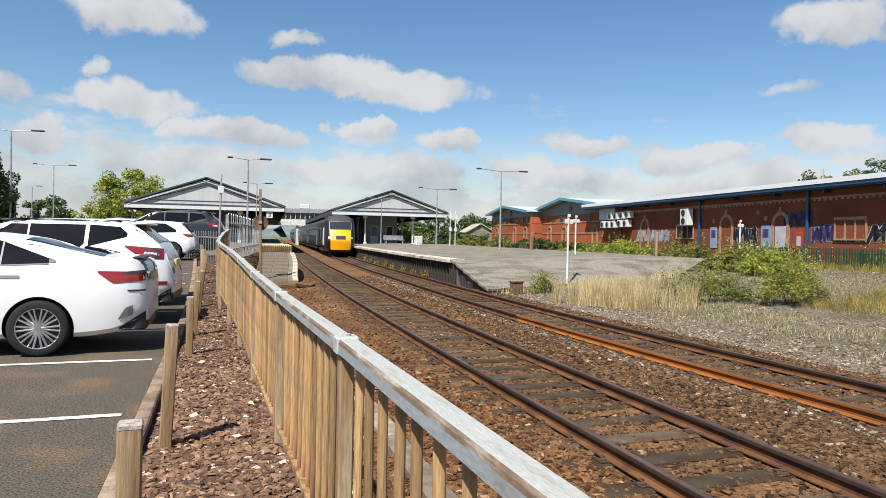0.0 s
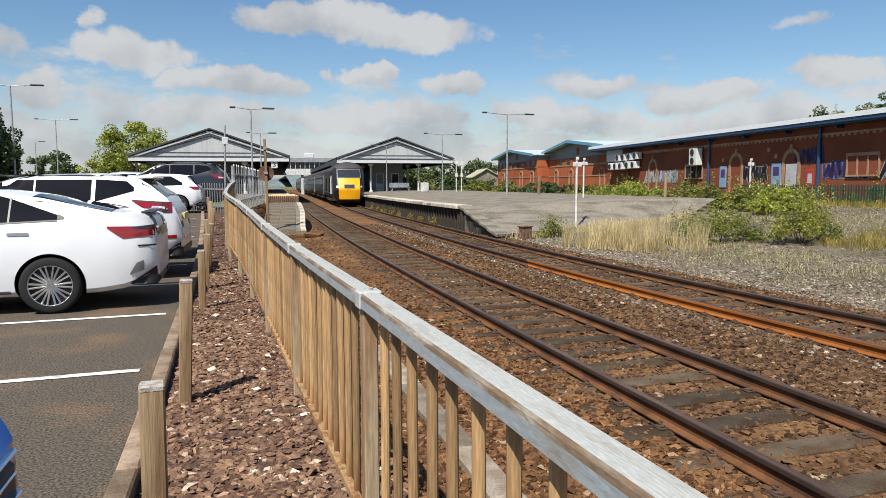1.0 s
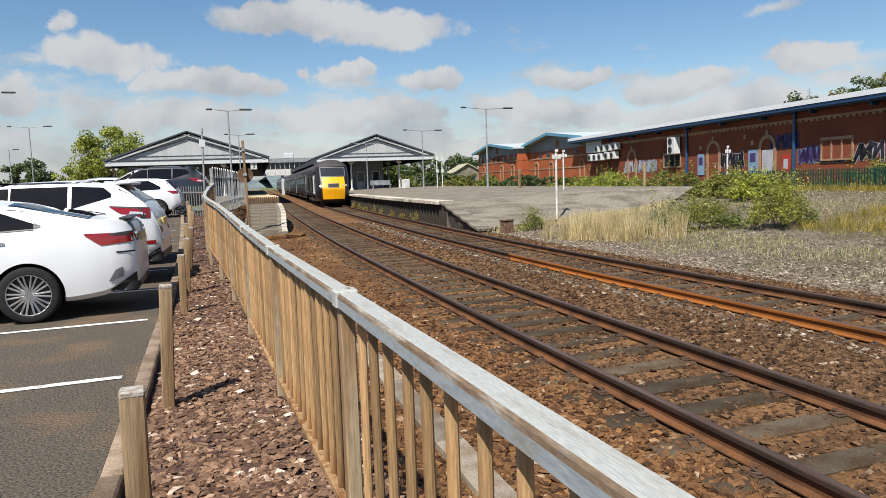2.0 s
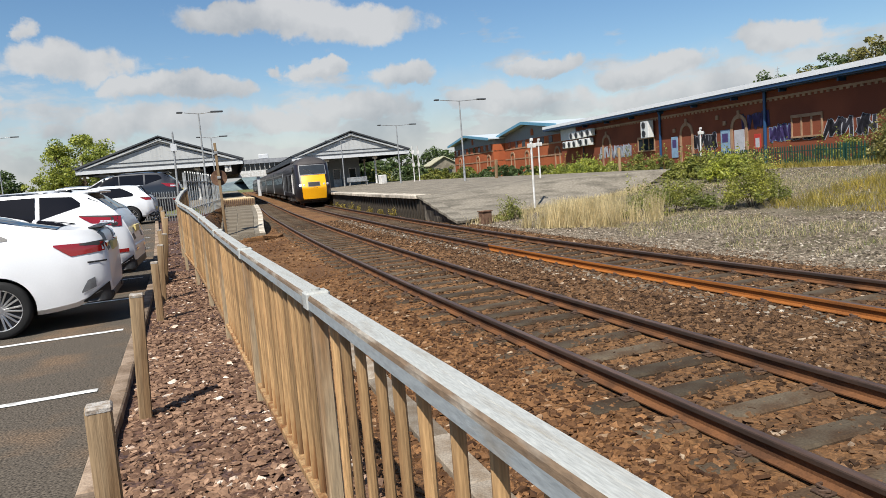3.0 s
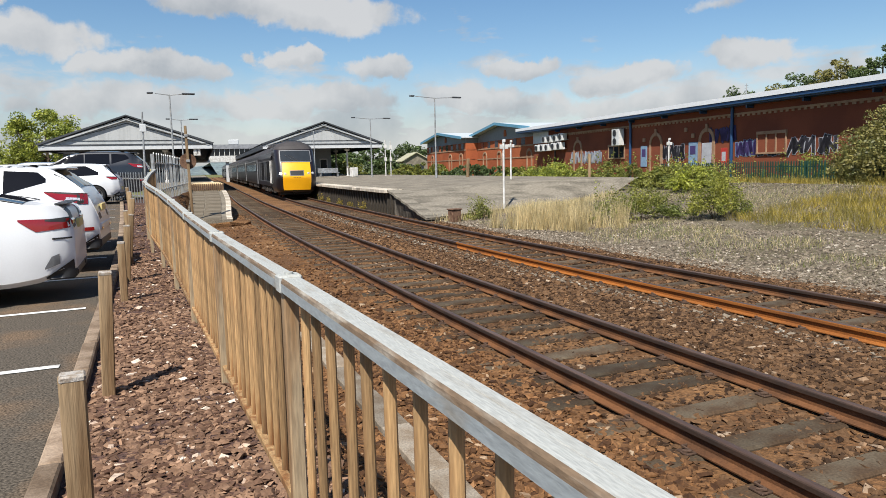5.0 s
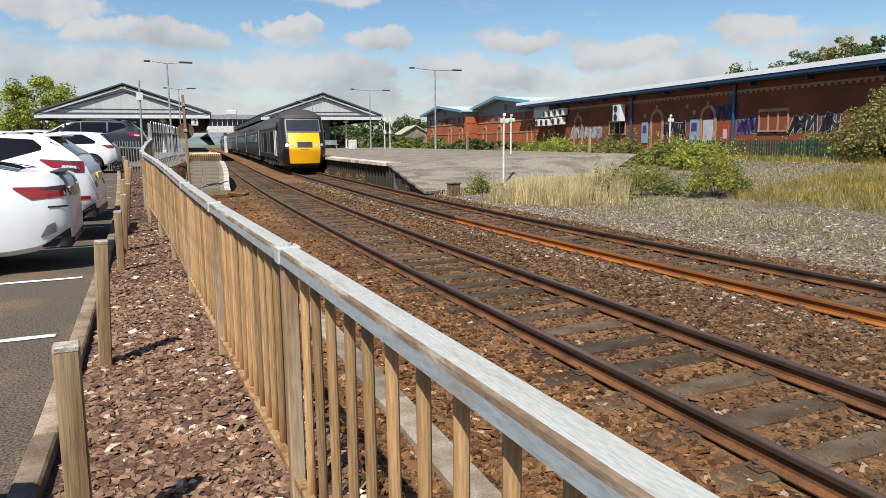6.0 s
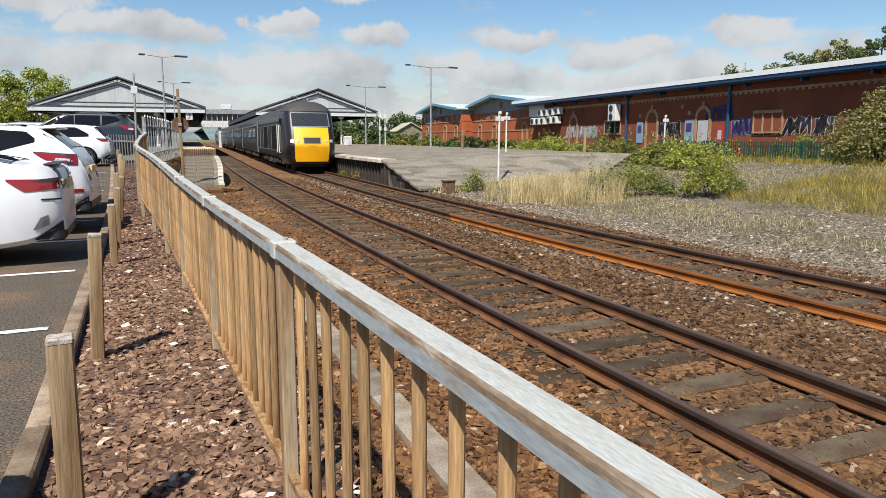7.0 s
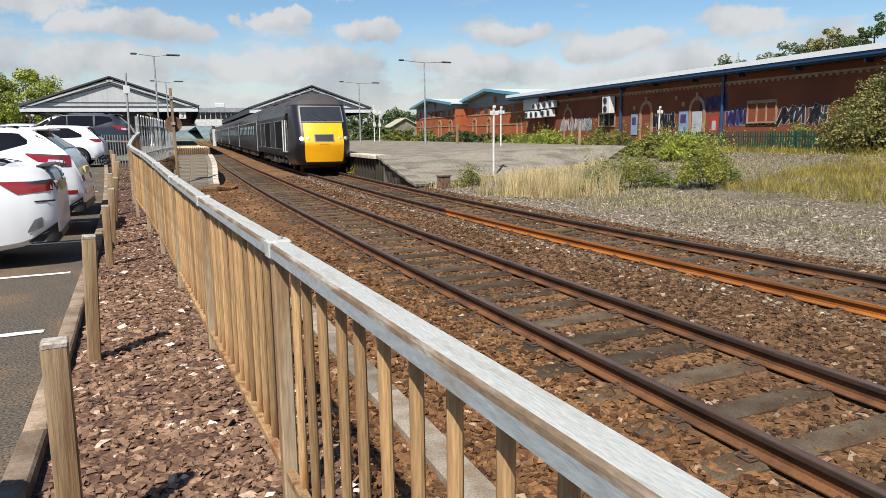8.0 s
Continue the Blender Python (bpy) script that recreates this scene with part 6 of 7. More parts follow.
# ---- cars ----
def car_surface(spec, x):
    """Half section of a car at x (rear is +x): points (y, z) from the sill to the middle of the top."""
    w, top, belt, low = knot(spec["w"], x), knot(spec["top"], x), knot(spec["belt"], x), knot(spec["low"], x)
    belt = min(belt, top - 0.03)
    cabin = top - belt
    tw = w * (0.97 - 0.27 * ease(cabin / 0.42))
    mid = low + (belt - low) * 0.55
    pts = [(w * 0.88, low), (w * 0.955, low + 0.06), (w * 0.995, low + (belt - low) * 0.3), (w, mid), (w * 0.985, belt - (belt - low) * 0.12), (w * 0.95, belt)]
    pts += [(w * 0.95 + (tw - w * 0.95) * k, belt + cabin * k ** 0.92 * 0.9) for k in (0.35, 0.7, 1.0)]
    pts += [(tw * 0.86, top - 0.022 - 0.012 * min(1, cabin)), (tw * 0.5, top - 0.004), (0.0, top)]
    return pts


def side_at(spec, x, z):
    pts = car_surface(spec, x)
    for (y0, z0), (y1, z1) in zip(pts[:-1], pts[1:]):
        if z0 <= z <= z1 and z1 > z0:
            return y0 + (y1 - y0) * (z - z0) / (z1 - z0)
    return pts[-4][0]


def side_patch(spec, s, x0, x1, lo, hi, out=0.006, nx=10, nz=5):
    """A patch on the car's side between two height functions."""
    bm = bm_new()
    g = []
    for i in range(nx + 1):
        x = x0 + (x1 - x0) * i / nx
        a, b = lo(x), max(lo(x) + 0.004, hi(x))
        g.append([bm.verts.new((x, s * (side_at(spec, x, a + (b - a) * k / nz) + out), a + (b - a) * k / nz)) for k in range(nz + 1)])
    for i in range(nx):
        for k in range(nz):
            bm.faces.new((g[i][k], g[i + 1][k], g[i + 1][k + 1], g[i][k + 1]))
    bmesh.ops.recalc_face_normals(bm, faces=bm.faces)
    return bm


def top_patch(spec, x0, x1, share, out=0.007, nx=10, nu=20):
    """A patch on the car's upper side, for a windscreen or a rear window."""
    bm = bm_new()
    g = []
    for i in range(nx + 1):
        x = x0 + (x1 - x0) * i / nx
        pts = car_surface(spec, x)
        edge = pts[7][0] * share
        ys, zs = [q[0] for q in pts[:5:-1]], [q[1] for q in pts[:5:-1]]
        row = []
        for k in range(nu + 1):
            u = -1 + 2 * k / nu
            row.append(bm.verts.new((x + out, u * edge, float(np.interp(abs(u) * edge, ys, zs)) + out)))
        g.append(row)
    for i in range(nx):
        for k in range(nu):
            bm.faces.new((g[i][k], g[i][k + 1], g[i + 1][k + 1], g[i + 1][k]))
    bmesh.ops.recalc_face_normals(bm, faces=bm.faces)
    return bm


def wheel(parent, x, s, track, r, mat_face, spokes):
    m = pose(x, s * track, r)
    bm = bm_new()
    ring = [(r * 0.72, -0.1), (r * 0.9, -0.11), (r * 0.985, -0.09), (r, -0.06), (r, 0.06), (r * 0.985, 0.09), (r * 0.9, 0.11), (r * 0.72, 0.1)]
    n = 40
    vs = [[bm.verts.new((a * math.cos(t), y, a * math.sin(t))) for a, y in ring] for t in np.linspace(0, 2 * math.pi, n, endpoint=False)]
    for i in range(n):
        for k in range(len(ring) - 1):
            bm.faces.new((vs[i][k], vs[i][k + 1], vs[(i + 1) % n][k + 1], vs[(i + 1) % n][k]))
    bmesh.ops.recalc_face_normals(bm, faces=bm.faces)
    w = part("wheel", bm, M["tyre"], parent, "black tyre on an alloy rim", True, m)
    bm = bm_new()
    rod(bm, (0, -0.06, 0), (0, 0.06, 0), r * 0.73, n=36)
    part("rim", bm, M["alloy_dark"], w, "dark inside of the rim")
    bm = bm_new()
    o = s * 0.068
    for i in range(36):
        a, b = 2 * math.pi * i / 36, 2 * math.pi * (i + 1) / 36
        rod(bm, (r * 0.725 * math.cos(a), o * 1.3, r * 0.725 * math.sin(a)), (r * 0.725 * math.cos(b), o * 1.3, r * 0.725 * math.sin(b)), 0.012, n=5)
    for i in range(spokes):
        for d in (-0.09, 0.09):
            t = 2 * math.pi * i / spokes
            a, b = t + d * 2.2, t + d * 1.4
            rod(bm, (r * 0.1 * math.cos(a), o * 1.05, r * 0.1 * math.sin(a)), (r * 0.71 * math.cos(b), o * 1.25, r * 0.71 * math.sin(b)), 0.013, 0.012, n=5)
    rod(bm, (0, 0, 0), (0, o * 1.25, 0), r * 0.17, r * 0.12, n=16)
    part("spokes", bm, M[mat_face], w, "bright alloy spokes")


def build_car(name, at, spec, paint, label, group="parked cars"):
    car = empty(name, at, label, "car", group)
    n = spec.get("stations", 44)
    L0, L1 = spec["top"][0][0], spec["top"][-1][0]
    xs = [L0 + (L1 - L0) * (0.5 - 0.5 * math.cos(math.pi * i / n)) for i in range(n + 1)]
    bm = bm_new()
    rings = []
    for x in xs:
        h = car_surface(spec, x)
        rings.append([bm.verts.new((x, y, z)) for y, z in h] + [bm.verts.new((x, -y, z)) for y, z in h[-2::-1]])
    m_ = len(rings[0])
    for a, b in zip(rings[:-1], rings[1:]):
        for i in range(m_ - 1):
            bm.faces.new((a[i], a[i + 1], b[i + 1], b[i]))
        bm.faces.new((a[0], b[0], b[-1], a[-1]))
    for r in (rings[0], rings[-1]):
        bm.faces.new(r)
    bmesh.ops.recalc_face_normals(bm, faces=bm.faces)
    body = part("body", bm, M[paint], car, "", True)
    # wheel arches are cut out of the shell
    cut = bm_new()
    for x in spec["wheels"]:
        rod(cut, (x, -1.2, spec["r"]), (x, -0.5, spec["r"]), spec["r"] * 1.13, n=40)
        rod(cut, (x, 0.5, spec["r"]), (x, 1.2, spec["r"]), spec["r"] * 1.13, n=40)
    cutter = part("cutter", cut, M["black_plastic"])
    md = body.modifiers.new("arches", "BOOLEAN")
    md.operation, md.object, md.solver = "DIFFERENCE", cutter, "EXACT"
    bpy.context.view_layer.update()
    cutter.parent = car
    bpy.context.view_layer.update()
    me = bpy.data.meshes.new_from_object(body.evaluated_get(bpy.context.evaluated_depsgraph_get()))
    body.modifiers.clear()
    body.data = me
    me.materials.clear()
    me.materials.append(M[paint])
    me.materials.append(M["black_plastic"])
    for p in me.polygons:
        c = p.center
        p.material_index = 0
        for x in spec["wheels"]:
            if math.hypot(c.x - x, c.z - spec["r"]) < spec["r"] * 1.129 and abs(p.normal.y) < 0.5 or abs(abs(c.y) - 0.5) < 0.02:
                p.material_index = 1
        p.use_smooth = True
    me.set_sharp_from_angle(angle=radians(32))
    bpy.data.objects.remove(cutter)
    for x in spec["wheels"]:
        for s in (-1, 1):
            wheel(car, x, s, spec["track"], spec["r"], spec.get("face", "alloy"), spec.get("spokes", 10))
    for s in (-1, 1):
        for x0, x1, lo, hi in spec["glass"]:
            part("side_window", side_patch(spec, s, x0, x1, lo, hi), M["car_glass"], car, "dark side window", True)
        for x0, x1, z0, z1, mat, nm in spec["side_bits"]:
            part(nm, side_patch(spec, s, x0, x1, z0 if callable(z0) else flat(z0), z1 if callable(z1) else flat(z1), 0.008, 12, 3), M[mat], car, "", True)
    x0, x1 = spec["rear_glass"]
    part("rear_window", top_patch(spec, x0, x1, 0.97), M["car_glass"], car, "dark rear window", True)
    x0, x1 = spec["windscreen"]
    part("windscreen", top_patch(spec, x0, x1, 0.95), M["car_glass"], car, "windscreen", True)
    for nm, mat, (a0, a1, b0, b1, c0, c1), bev in spec["boxes"]:
        bm = bm_new()
        box(bm, a0, a1, b0, b1, c0, c1, bev)
        part(nm, bm, M[mat], car)
    return car


def flat(v):
    return lambda x: v + 0 * x


def line2(x0, z0, x1, z1):
    return lambda x: z0 + (z1 - z0) * (x - x0) / (x1 - x0)


def higher(*fs):
    return lambda x: max(f(x) for f in fs)


def lower(*fs):
    return lambda x: min(f(x) for f in fs)


SALOON = dict(
    w=[(-2.36, 0.62), (-2.2, 0.82), (-1.6, 0.91), (0, 0.905), (1.6, 0.915), (2.1, 0.9), (2.36, 0.86), (2.5, 0.8), (2.58, 0.72)],
    top=[(-2.36, 0.62), (-2.2, 0.78), (-1.5, 0.95), (-0.95, 1.06), (-0.1, 1.41), (0.35, 1.475), (0.85, 1.46), (1.3, 1.395), (1.75, 1.28), (2.1, 1.2), (2.3, 1.185), (2.44, 1.175), (2.52, 1.1), (2.58, 0.88)],
    belt=[(-2.36, 0.6), (-1.5, 0.88), (0, 1.02), (1.5, 1.09), (2.0, 1.1), (2.58, 1.06)],
    low=[(-2.36, 0.3), (-2.1, 0.2), (0, 0.2), (1.9, 0.22), (2.2, 0.26), (2.58, 0.4)],
    wheels=(-1.45, 1.4), r=0.335, track=0.82, spokes=10,
    glass=[(-0.8, 0.24, line2(-1, 1.0, 1.5, 1.11), lower(flat(1.405), line2(-0.85, 1.03, -0.1, 1.36))), (0.27, 1.5, line2(-1, 1.0, 1.5, 1.11), lower(line2(0.2, 1.41, 1.0, 1.385), line2(0.85, 1.41, 1.52, 1.16)))],
    side_bits=[(2.03, 2.55, higher(line2(2.03, 1.0, 2.2, 0.87), line2(2.2, 0.87, 2.55, 0.9)), line2(2.03, 1.02, 2.55, 1.01), "lamp_red", "tail_light"), (2.3, 2.55, line2(2.3, 0.99, 2.55, 0.965), line2(2.3, 1.01, 2.55, 1.03), "ink", "tail_light_trim"), (2.36, 2.56, 0.77, 0.79, "black_plastic", "bumper_slot"),
               (2.26, 2.42, line2(2.26, 0.42, 2.42, 0.48), lower(line2(2.26, 0.44, 2.34, 0.57), line2(2.34, 0.57, 2.42, 0.6)), "plastic_grey", "bumper_vent"), (2.26, 2.56, flat(0.3), line2(2.26, 0.32, 2.56, 0.52), "black_plastic", "diffuser_side"), (-2.2, -1.9, 0.6, 0.74, "lamp_clear", "headlight"), (0.98, 1.2, 0.93, 0.965, "car_silver", "door_handle"),
               (-0.82, 1.5, line2(-1, 0.985, 1.5, 1.095), line2(-1, 1.0, 1.5, 1.11), "black_plastic", "window_trim"), (0.98, 1.0, line2(-1, 1.0, 1.5, 1.11), flat(1.37), "plastic_grey", "window_divider"), (1.5, 1.57, line2(-1, 1.0, 1.5, 1.115), line2(1.5, 1.18, 1.6, 1.13), "black_plastic", "window_trim"), (0.25, 0.262, 0.3, 1.0, "plastic_grey", "door_gap"), (-0.9, 0.98, 0.245, 0.285, "plastic_grey", "sill_trim")],
    rear_glass=(1.2, 2.05), windscreen=(-0.92, -0.12),
    boxes=[("boot_spoiler", "black_plastic", (2.38, 2.53, -0.6, 0.6, 1.168, 1.186), 0.006), ("tail_light", "lamp_red", (2.46, 2.572, -0.68, -0.36, 0.92, 1.0), 0.02), ("tail_light", "lamp_red", (2.46, 2.572, 0.36, 0.68, 0.92, 1.0), 0.02),
           ("number_plate", "plate", (2.57, 2.605, -0.26, 0.26, 0.87, 0.98), 0.004), ("diffuser", "black_plastic", (2.1, 2.57, -0.66, 0.66, 0.27, 0.4), 0.03), ("exhaust", "alloy_dark", (2.3, 2.585, -0.62, -0.46, 0.31, 0.39), 0.02), ("exhaust", "alloy_dark", (2.3, 2.585, 0.46, 0.62, 0.31, 0.39), 0.02),
           ("roof_bar_foot", "black_plastic", (0.3, 0.46, -0.66, -0.54, 1.4, 1.56), 0.03), ("roof_bar_foot", "black_plastic", (0.3, 0.46, 0.54, 0.66, 1.4, 1.56), 0.03), ("roof_bar", "black_plastic", (0.33, 0.43, -0.6, 0.6, 1.52, 1.55), 0.01)],
)
CROSSOVER = dict(
    w=[(-2.27, 0.65), (-2.1, 0.85), (-1.5, 0.92), (1.8, 0.925), (2.15, 0.9), (2.35, 0.84), (2.43, 0.77)],
    top=[(-2.27, 0.72), (-2.1, 0.95), (-1.3, 1.1), (-0.95, 1.18), (-0.2, 1.61), (0.3, 1.695), (1.2, 1.71), (1.78, 1.67), (1.95, 1.56), (2.22, 1.33), (2.34, 1.14), (2.4, 0.96), (2.43, 0.84)],
    belt=[(-2.27, 0.7), (-1.2, 1.06), (0, 1.13), (1.6, 1.25), (2.2, 1.23), (2.43, 0.95)],
    low=[(-2.27, 0.36), (-2.0, 0.28), (2.0, 0.3), (2.43, 0.5)],
    wheels=(-1.38, 1.36), r=0.36, track=0.83, spokes=5,
    glass=[(-0.85, 0.3, line2(-1, 1.1, 1.5, 1.27), lower(flat(1.6), line2(-0.9, 1.13, -0.2, 1.54))), (0.33, 1.12, line2(-1, 1.1, 1.5, 1.27), flat(1.605)), (1.18, 1.74, line2(1.18, 1.26, 1.74, 1.42), lower(line2(1.2, 1.605, 1.74, 1.57), line2(1.6, 1.6, 1.76, 1.46)))],
    side_bits=[(1.72, 2.3, higher(line2(1.72, 1.265, 1.9, 1.14), line2(1.9, 1.14, 2.3, 1.07)), line2(1.72, 1.275, 2.3, 1.23), "lamp_red", "tail_light"), (1.98, 2.24, line2(1.98, 1.14, 2.24, 1.12), line2(1.98, 1.19, 2.24, 1.17), "lamp_clear", "reversing_light"), (1.72, 2.3, line2(1.72, 1.268, 2.3, 1.205), line2(1.72, 1.285, 2.3, 1.24), "ink", "tail_light_trim"), (2.16, 2.3, line2(2.16, 1.08, 2.3, 1.07), line2(2.16, 1.23, 2.3, 1.2), "ink", "tail_light_trim"), (2.06, 2.36, 0.66, 0.715, "lamp_red", "reflector"),
               (2.1, 2.41, flat(0.38), line2(2.1, 0.4, 2.41, 0.6), "black_plastic", "bumper_corner"), (-2.15, -1.8, 0.8, 0.95, "lamp_clear", "headlight"), (-1.0, 0.95, 0.3, 0.4, "black_plastic", "sill_trim"), (-0.5, 1.6, 1.655, 1.685, "black_plastic", "roof_rail"), (0.31, 0.325, 0.4, 1.15, "plastic_grey", "door_gap"), (0.7, 0.92, 1.08, 1.115, "chrome", "door_handle")],
    rear_glass=(1.84, 2.2), windscreen=(-0.92, -0.24),
    boxes=[("spoiler", "car_white", (1.7, 2.02, -0.6, 0.6, 1.615, 1.655), 0.018), ("bumper", "car_white", (2.1, 2.45, -0.76, 0.76, 0.56, 0.84), 0.1), ("lower_bumper", "black_plastic", (2.0, 2.44, -0.76, 0.76, 0.35, 0.56), 0.06), ("reflector", "lamp_red", (2.41, 2.456, -0.66, -0.42, 0.65, 0.7), 0.01), ("reflector", "lamp_red", (2.41, 2.456, 0.42, 0.66, 0.65, 0.7), 0.01), ("number_plate", "plate", (2.395, 2.432, -0.26, 0.26, 0.94, 1.05), 0.004)],
)
HATCH = dict(
    w=[(-2.05, 0.62), (-1.9, 0.8), (-1.3, 0.88), (1.5, 0.88), (1.85, 0.84), (2.05, 0.72)],
    top=[(-2.05, 0.66), (-1.9, 0.85), (-1.2, 0.97), (-0.8, 1.05), (-0.1, 1.42), (0.4, 1.47), (1.2, 1.45), (1.55, 1.4), (1.75, 1.2), (1.93, 1.0), (2.02, 0.9), (2.05, 0.75)],
    belt=[(-2.05, 0.65), (-1.2, 0.93), (0, 0.96), (1.5, 1.03), (2.05, 0.85)],
    low=[(-2.05, 0.32), (-1.8, 0.24), (1.8, 0.26), (2.05, 0.4)],
    wheels=(-1.28, 1.26), r=0.33, track=0.79, spokes=7,
    glass=[(-0.7, 0.3, line2(-1, 0.95, 1.5, 1.03), lower(flat(1.37), line2(-0.75, 0.97, -0.1, 1.34))), (0.36, 1.4, line2(-1, 0.95, 1.5, 1.04), lower(flat(1.36), line2(1.0, 1.36, 1.45, 1.1)))],
    side_bits=[(1.62, 1.98, higher(line2(1.62, 0.97, 1.8, 0.87), flat(0.87)), line2(1.62, 0.98, 1.98, 0.95), "lamp_red", "tail_light"), (1.66, 1.98, line2(1.66, 0.965, 1.98, 0.94), line2(1.66, 0.985, 1.98, 0.97), "ink", "tail_light_trim"), (1.8, 2.04, flat(0.3), line2(1.8, 0.31, 2.04, 0.44), "black_plastic", "bumper_corner"), (-1.0, 0.9, 0.27, 0.33, "black_plastic", "sill_trim"), (-1.95, -1.6, 0.68, 0.82, "lamp_clear", "headlight")],
    rear_glass=(1.58, 1.86), windscreen=(-0.78, -0.14),
    boxes=[("grille", "black_plastic", (-2.07, -1.96, -0.56, 0.56, 0.34, 0.62), 0.03), ("grille_surround", "chrome", (-2.075, -2.02, -0.56, 0.56, 0.62, 0.635), 0.006), ("grille_bar", "chrome", (-2.08, -2.05, -0.52, 0.52, 0.56, 0.572), 0.004), ("grille_bar", "chrome", (-2.098, -2.05, -0.5, 0.5, 0.5, 0.515), 0.004), ("grille_bar", "chrome", (-2.098, -2.05, -0.5, 0.5, 0.44, 0.455), 0.004), ("spoiler", "car_white", (1.4, 1.64, -0.52, 0.52, 1.37, 1.41), 0.02), ("bumper", "car_white", (1.8, 2.07, -0.7, 0.7, 0.42, 0.66), 0.1), ("lower_bumper", "black_plastic", (1.7, 2.07, -0.7, 0.7, 0.26, 0.42), 0.05), ("number_plate", "plate", (2.04, 2.08, -0.26, 0.26, 0.5, 0.61), 0.004)],
)


def stretch(v, kx, kz):
    return (lambda x: v(x / kx) * kz) if callable(v) else v * kz


def scaled(spec, kx, kz, **other):
    """A longer or taller car of the same build."""
    s = dict(spec)
    s["w"] = [(x * kx, w) for x, w in spec["w"]]
    for k in ("top", "belt"):
        s[k] = [(x * kx, z * kz) for x, z in spec[k]]
    s["low"] = [(x * kx, z) for x, z in spec["low"]]
    s["wheels"] = tuple(x * kx for x in spec["wheels"])
    s["glass"] = [(a * kx, b * kx, (lambda f: lambda x: f(x / kx) * kz)(lo), (lambda f: lambda x: f(x / kx) * kz)(hi)) for a, b, lo, hi in spec["glass"]]
    s["side_bits"] = [(a * kx, b * kx, stretch(c, kx, kz), stretch(d, kx, kz), m, n) for a, b, c, d, m, n in spec["side_bits"]]
    s["rear_glass"], s["windscreen"] = tuple(v * kx for v in spec["rear_glass"]), tuple(v * kx for v in spec["windscreen"])
    s["boxes"] = [(n, other.get("paint", m) if m == "car_white" else m, (a * kx, b * kx, c, d, e * kz, f * kz), g) for n, m, (a, b, c, d, e, f), g in spec["boxes"]]
    return s


def build_cars():
    def spot(x, y, turn=0.0):
        return pose(x, y, yard(y), 0, 0, turn)

    build_car("saloon_car", spot(-3.57, 9.98, 0.5), SALOON, "car_white", "white saloon car with tinted glass parked on asphalt")
    build_car("crossover_car", spot(-3.3, 12.8, -2), CROSSOVER, "car_white", "white crossover car with black roof rails")
    build_car("hatchback_car", spot(-3.1, 15.5, -2), scaled(HATCH, 1.0, 1.0, paint="car_dark"), "car_dark", "dark grey hatchback parked beside the crossover")
    build_car("hatchback_car", spot(-3.3, 28.1, -3), HATCH, "car_white", "white hatchback parked near the railings")
    build_car("estate_car", spot(-3.0, 31.8, -3), scaled(CROSSOVER, 1.14, 1.17, paint="car_dark"), "car_dark", "large dark estate car with roof rails")
    build_car("hatchback_car", spot(-5.6, 36.0, 0), scaled(HATCH, 1.05, 1.15, paint="car_silver"), "car_silver", "silver car behind the dark estate car")
    build_car("saloon_car", spot(-7.6, 16.0, 180), scaled(SALOON, 1.0, 1.0, paint="car_silver"), "car_silver", "silver saloon parked in the next row")
    build_car("saloon_car", spot(-8.6, 19.0, 180), scaled(HATCH, 1.0, 1.0, paint="car_dark"), "car_dark", "dark car parked in the next row")
    build_car("hatchback_car", pose(-2.83, 2.06, 0, 0, 0, 180), scaled(HATCH, 1.0, 1.0, paint="car_blue"), "car_blue", "blue hatchback parked nose to the kerb")


# ---- plants ----
def leaves(spots, size, rng, up=0.3, slim=0.55):
    """Small folded leaves at the spots; returns vertex and face arrays."""
    n = len(spots)
    a = rng.normal(size=(n, 3))
    a[:, 2] = a[:, 2] * 0.6 + up
    a /= np.linalg.norm(a, axis=1)[:, None]
    b = np.cross(a, rng.normal(size=(n, 3)))
    b /= np.linalg.norm(b, axis=1)[:, None] + 1e-9
    s = (size * rng.uniform(0.6, 1.4, n))[:, None]
    p = np.asarray(spots)
    v = np.stack([p - a * s, p + b * s * slim, p + a * s, p - b * s * slim], 1).reshape(-1, 3)
    f = np.arange(4 * n).reshape(-1, 4)
    return v, f


def quad_mesh(name, v, f, material):
    me = bpy.data.meshes.new(name)
    me.vertices.add(len(v))
    me.vertices.foreach_set("co", np.asarray(v, np.float32).reshape(-1))
    k = f.shape[1]
    me.loops.add(f.size)
    me.polygons.add(len(f))
    me.polygons.foreach_set("loop_start", np.arange(0, f.size, k))
    me.loops.foreach_set("vertex_index", f.reshape(-1))
    me.update(calc_edges=True)
    me.materials.append(material)
    return new(name, me)


def cluster(rng, clumps, per, flat_=0.8):
    """Points in many clumps (x, y, z, radius)."""
    out = []
    for x, y, z, r in clumps:
        d = rng.normal(size=(per, 3))
        d /= np.linalg.norm(d, axis=1)[:, None]
        d *= (rng.uniform(0.35, 1.0, per) ** 0.5 * r)[:, None]
        d[:, 2] *= flat_
        out.append(d + (x, y, z))
    return np.concatenate(out)


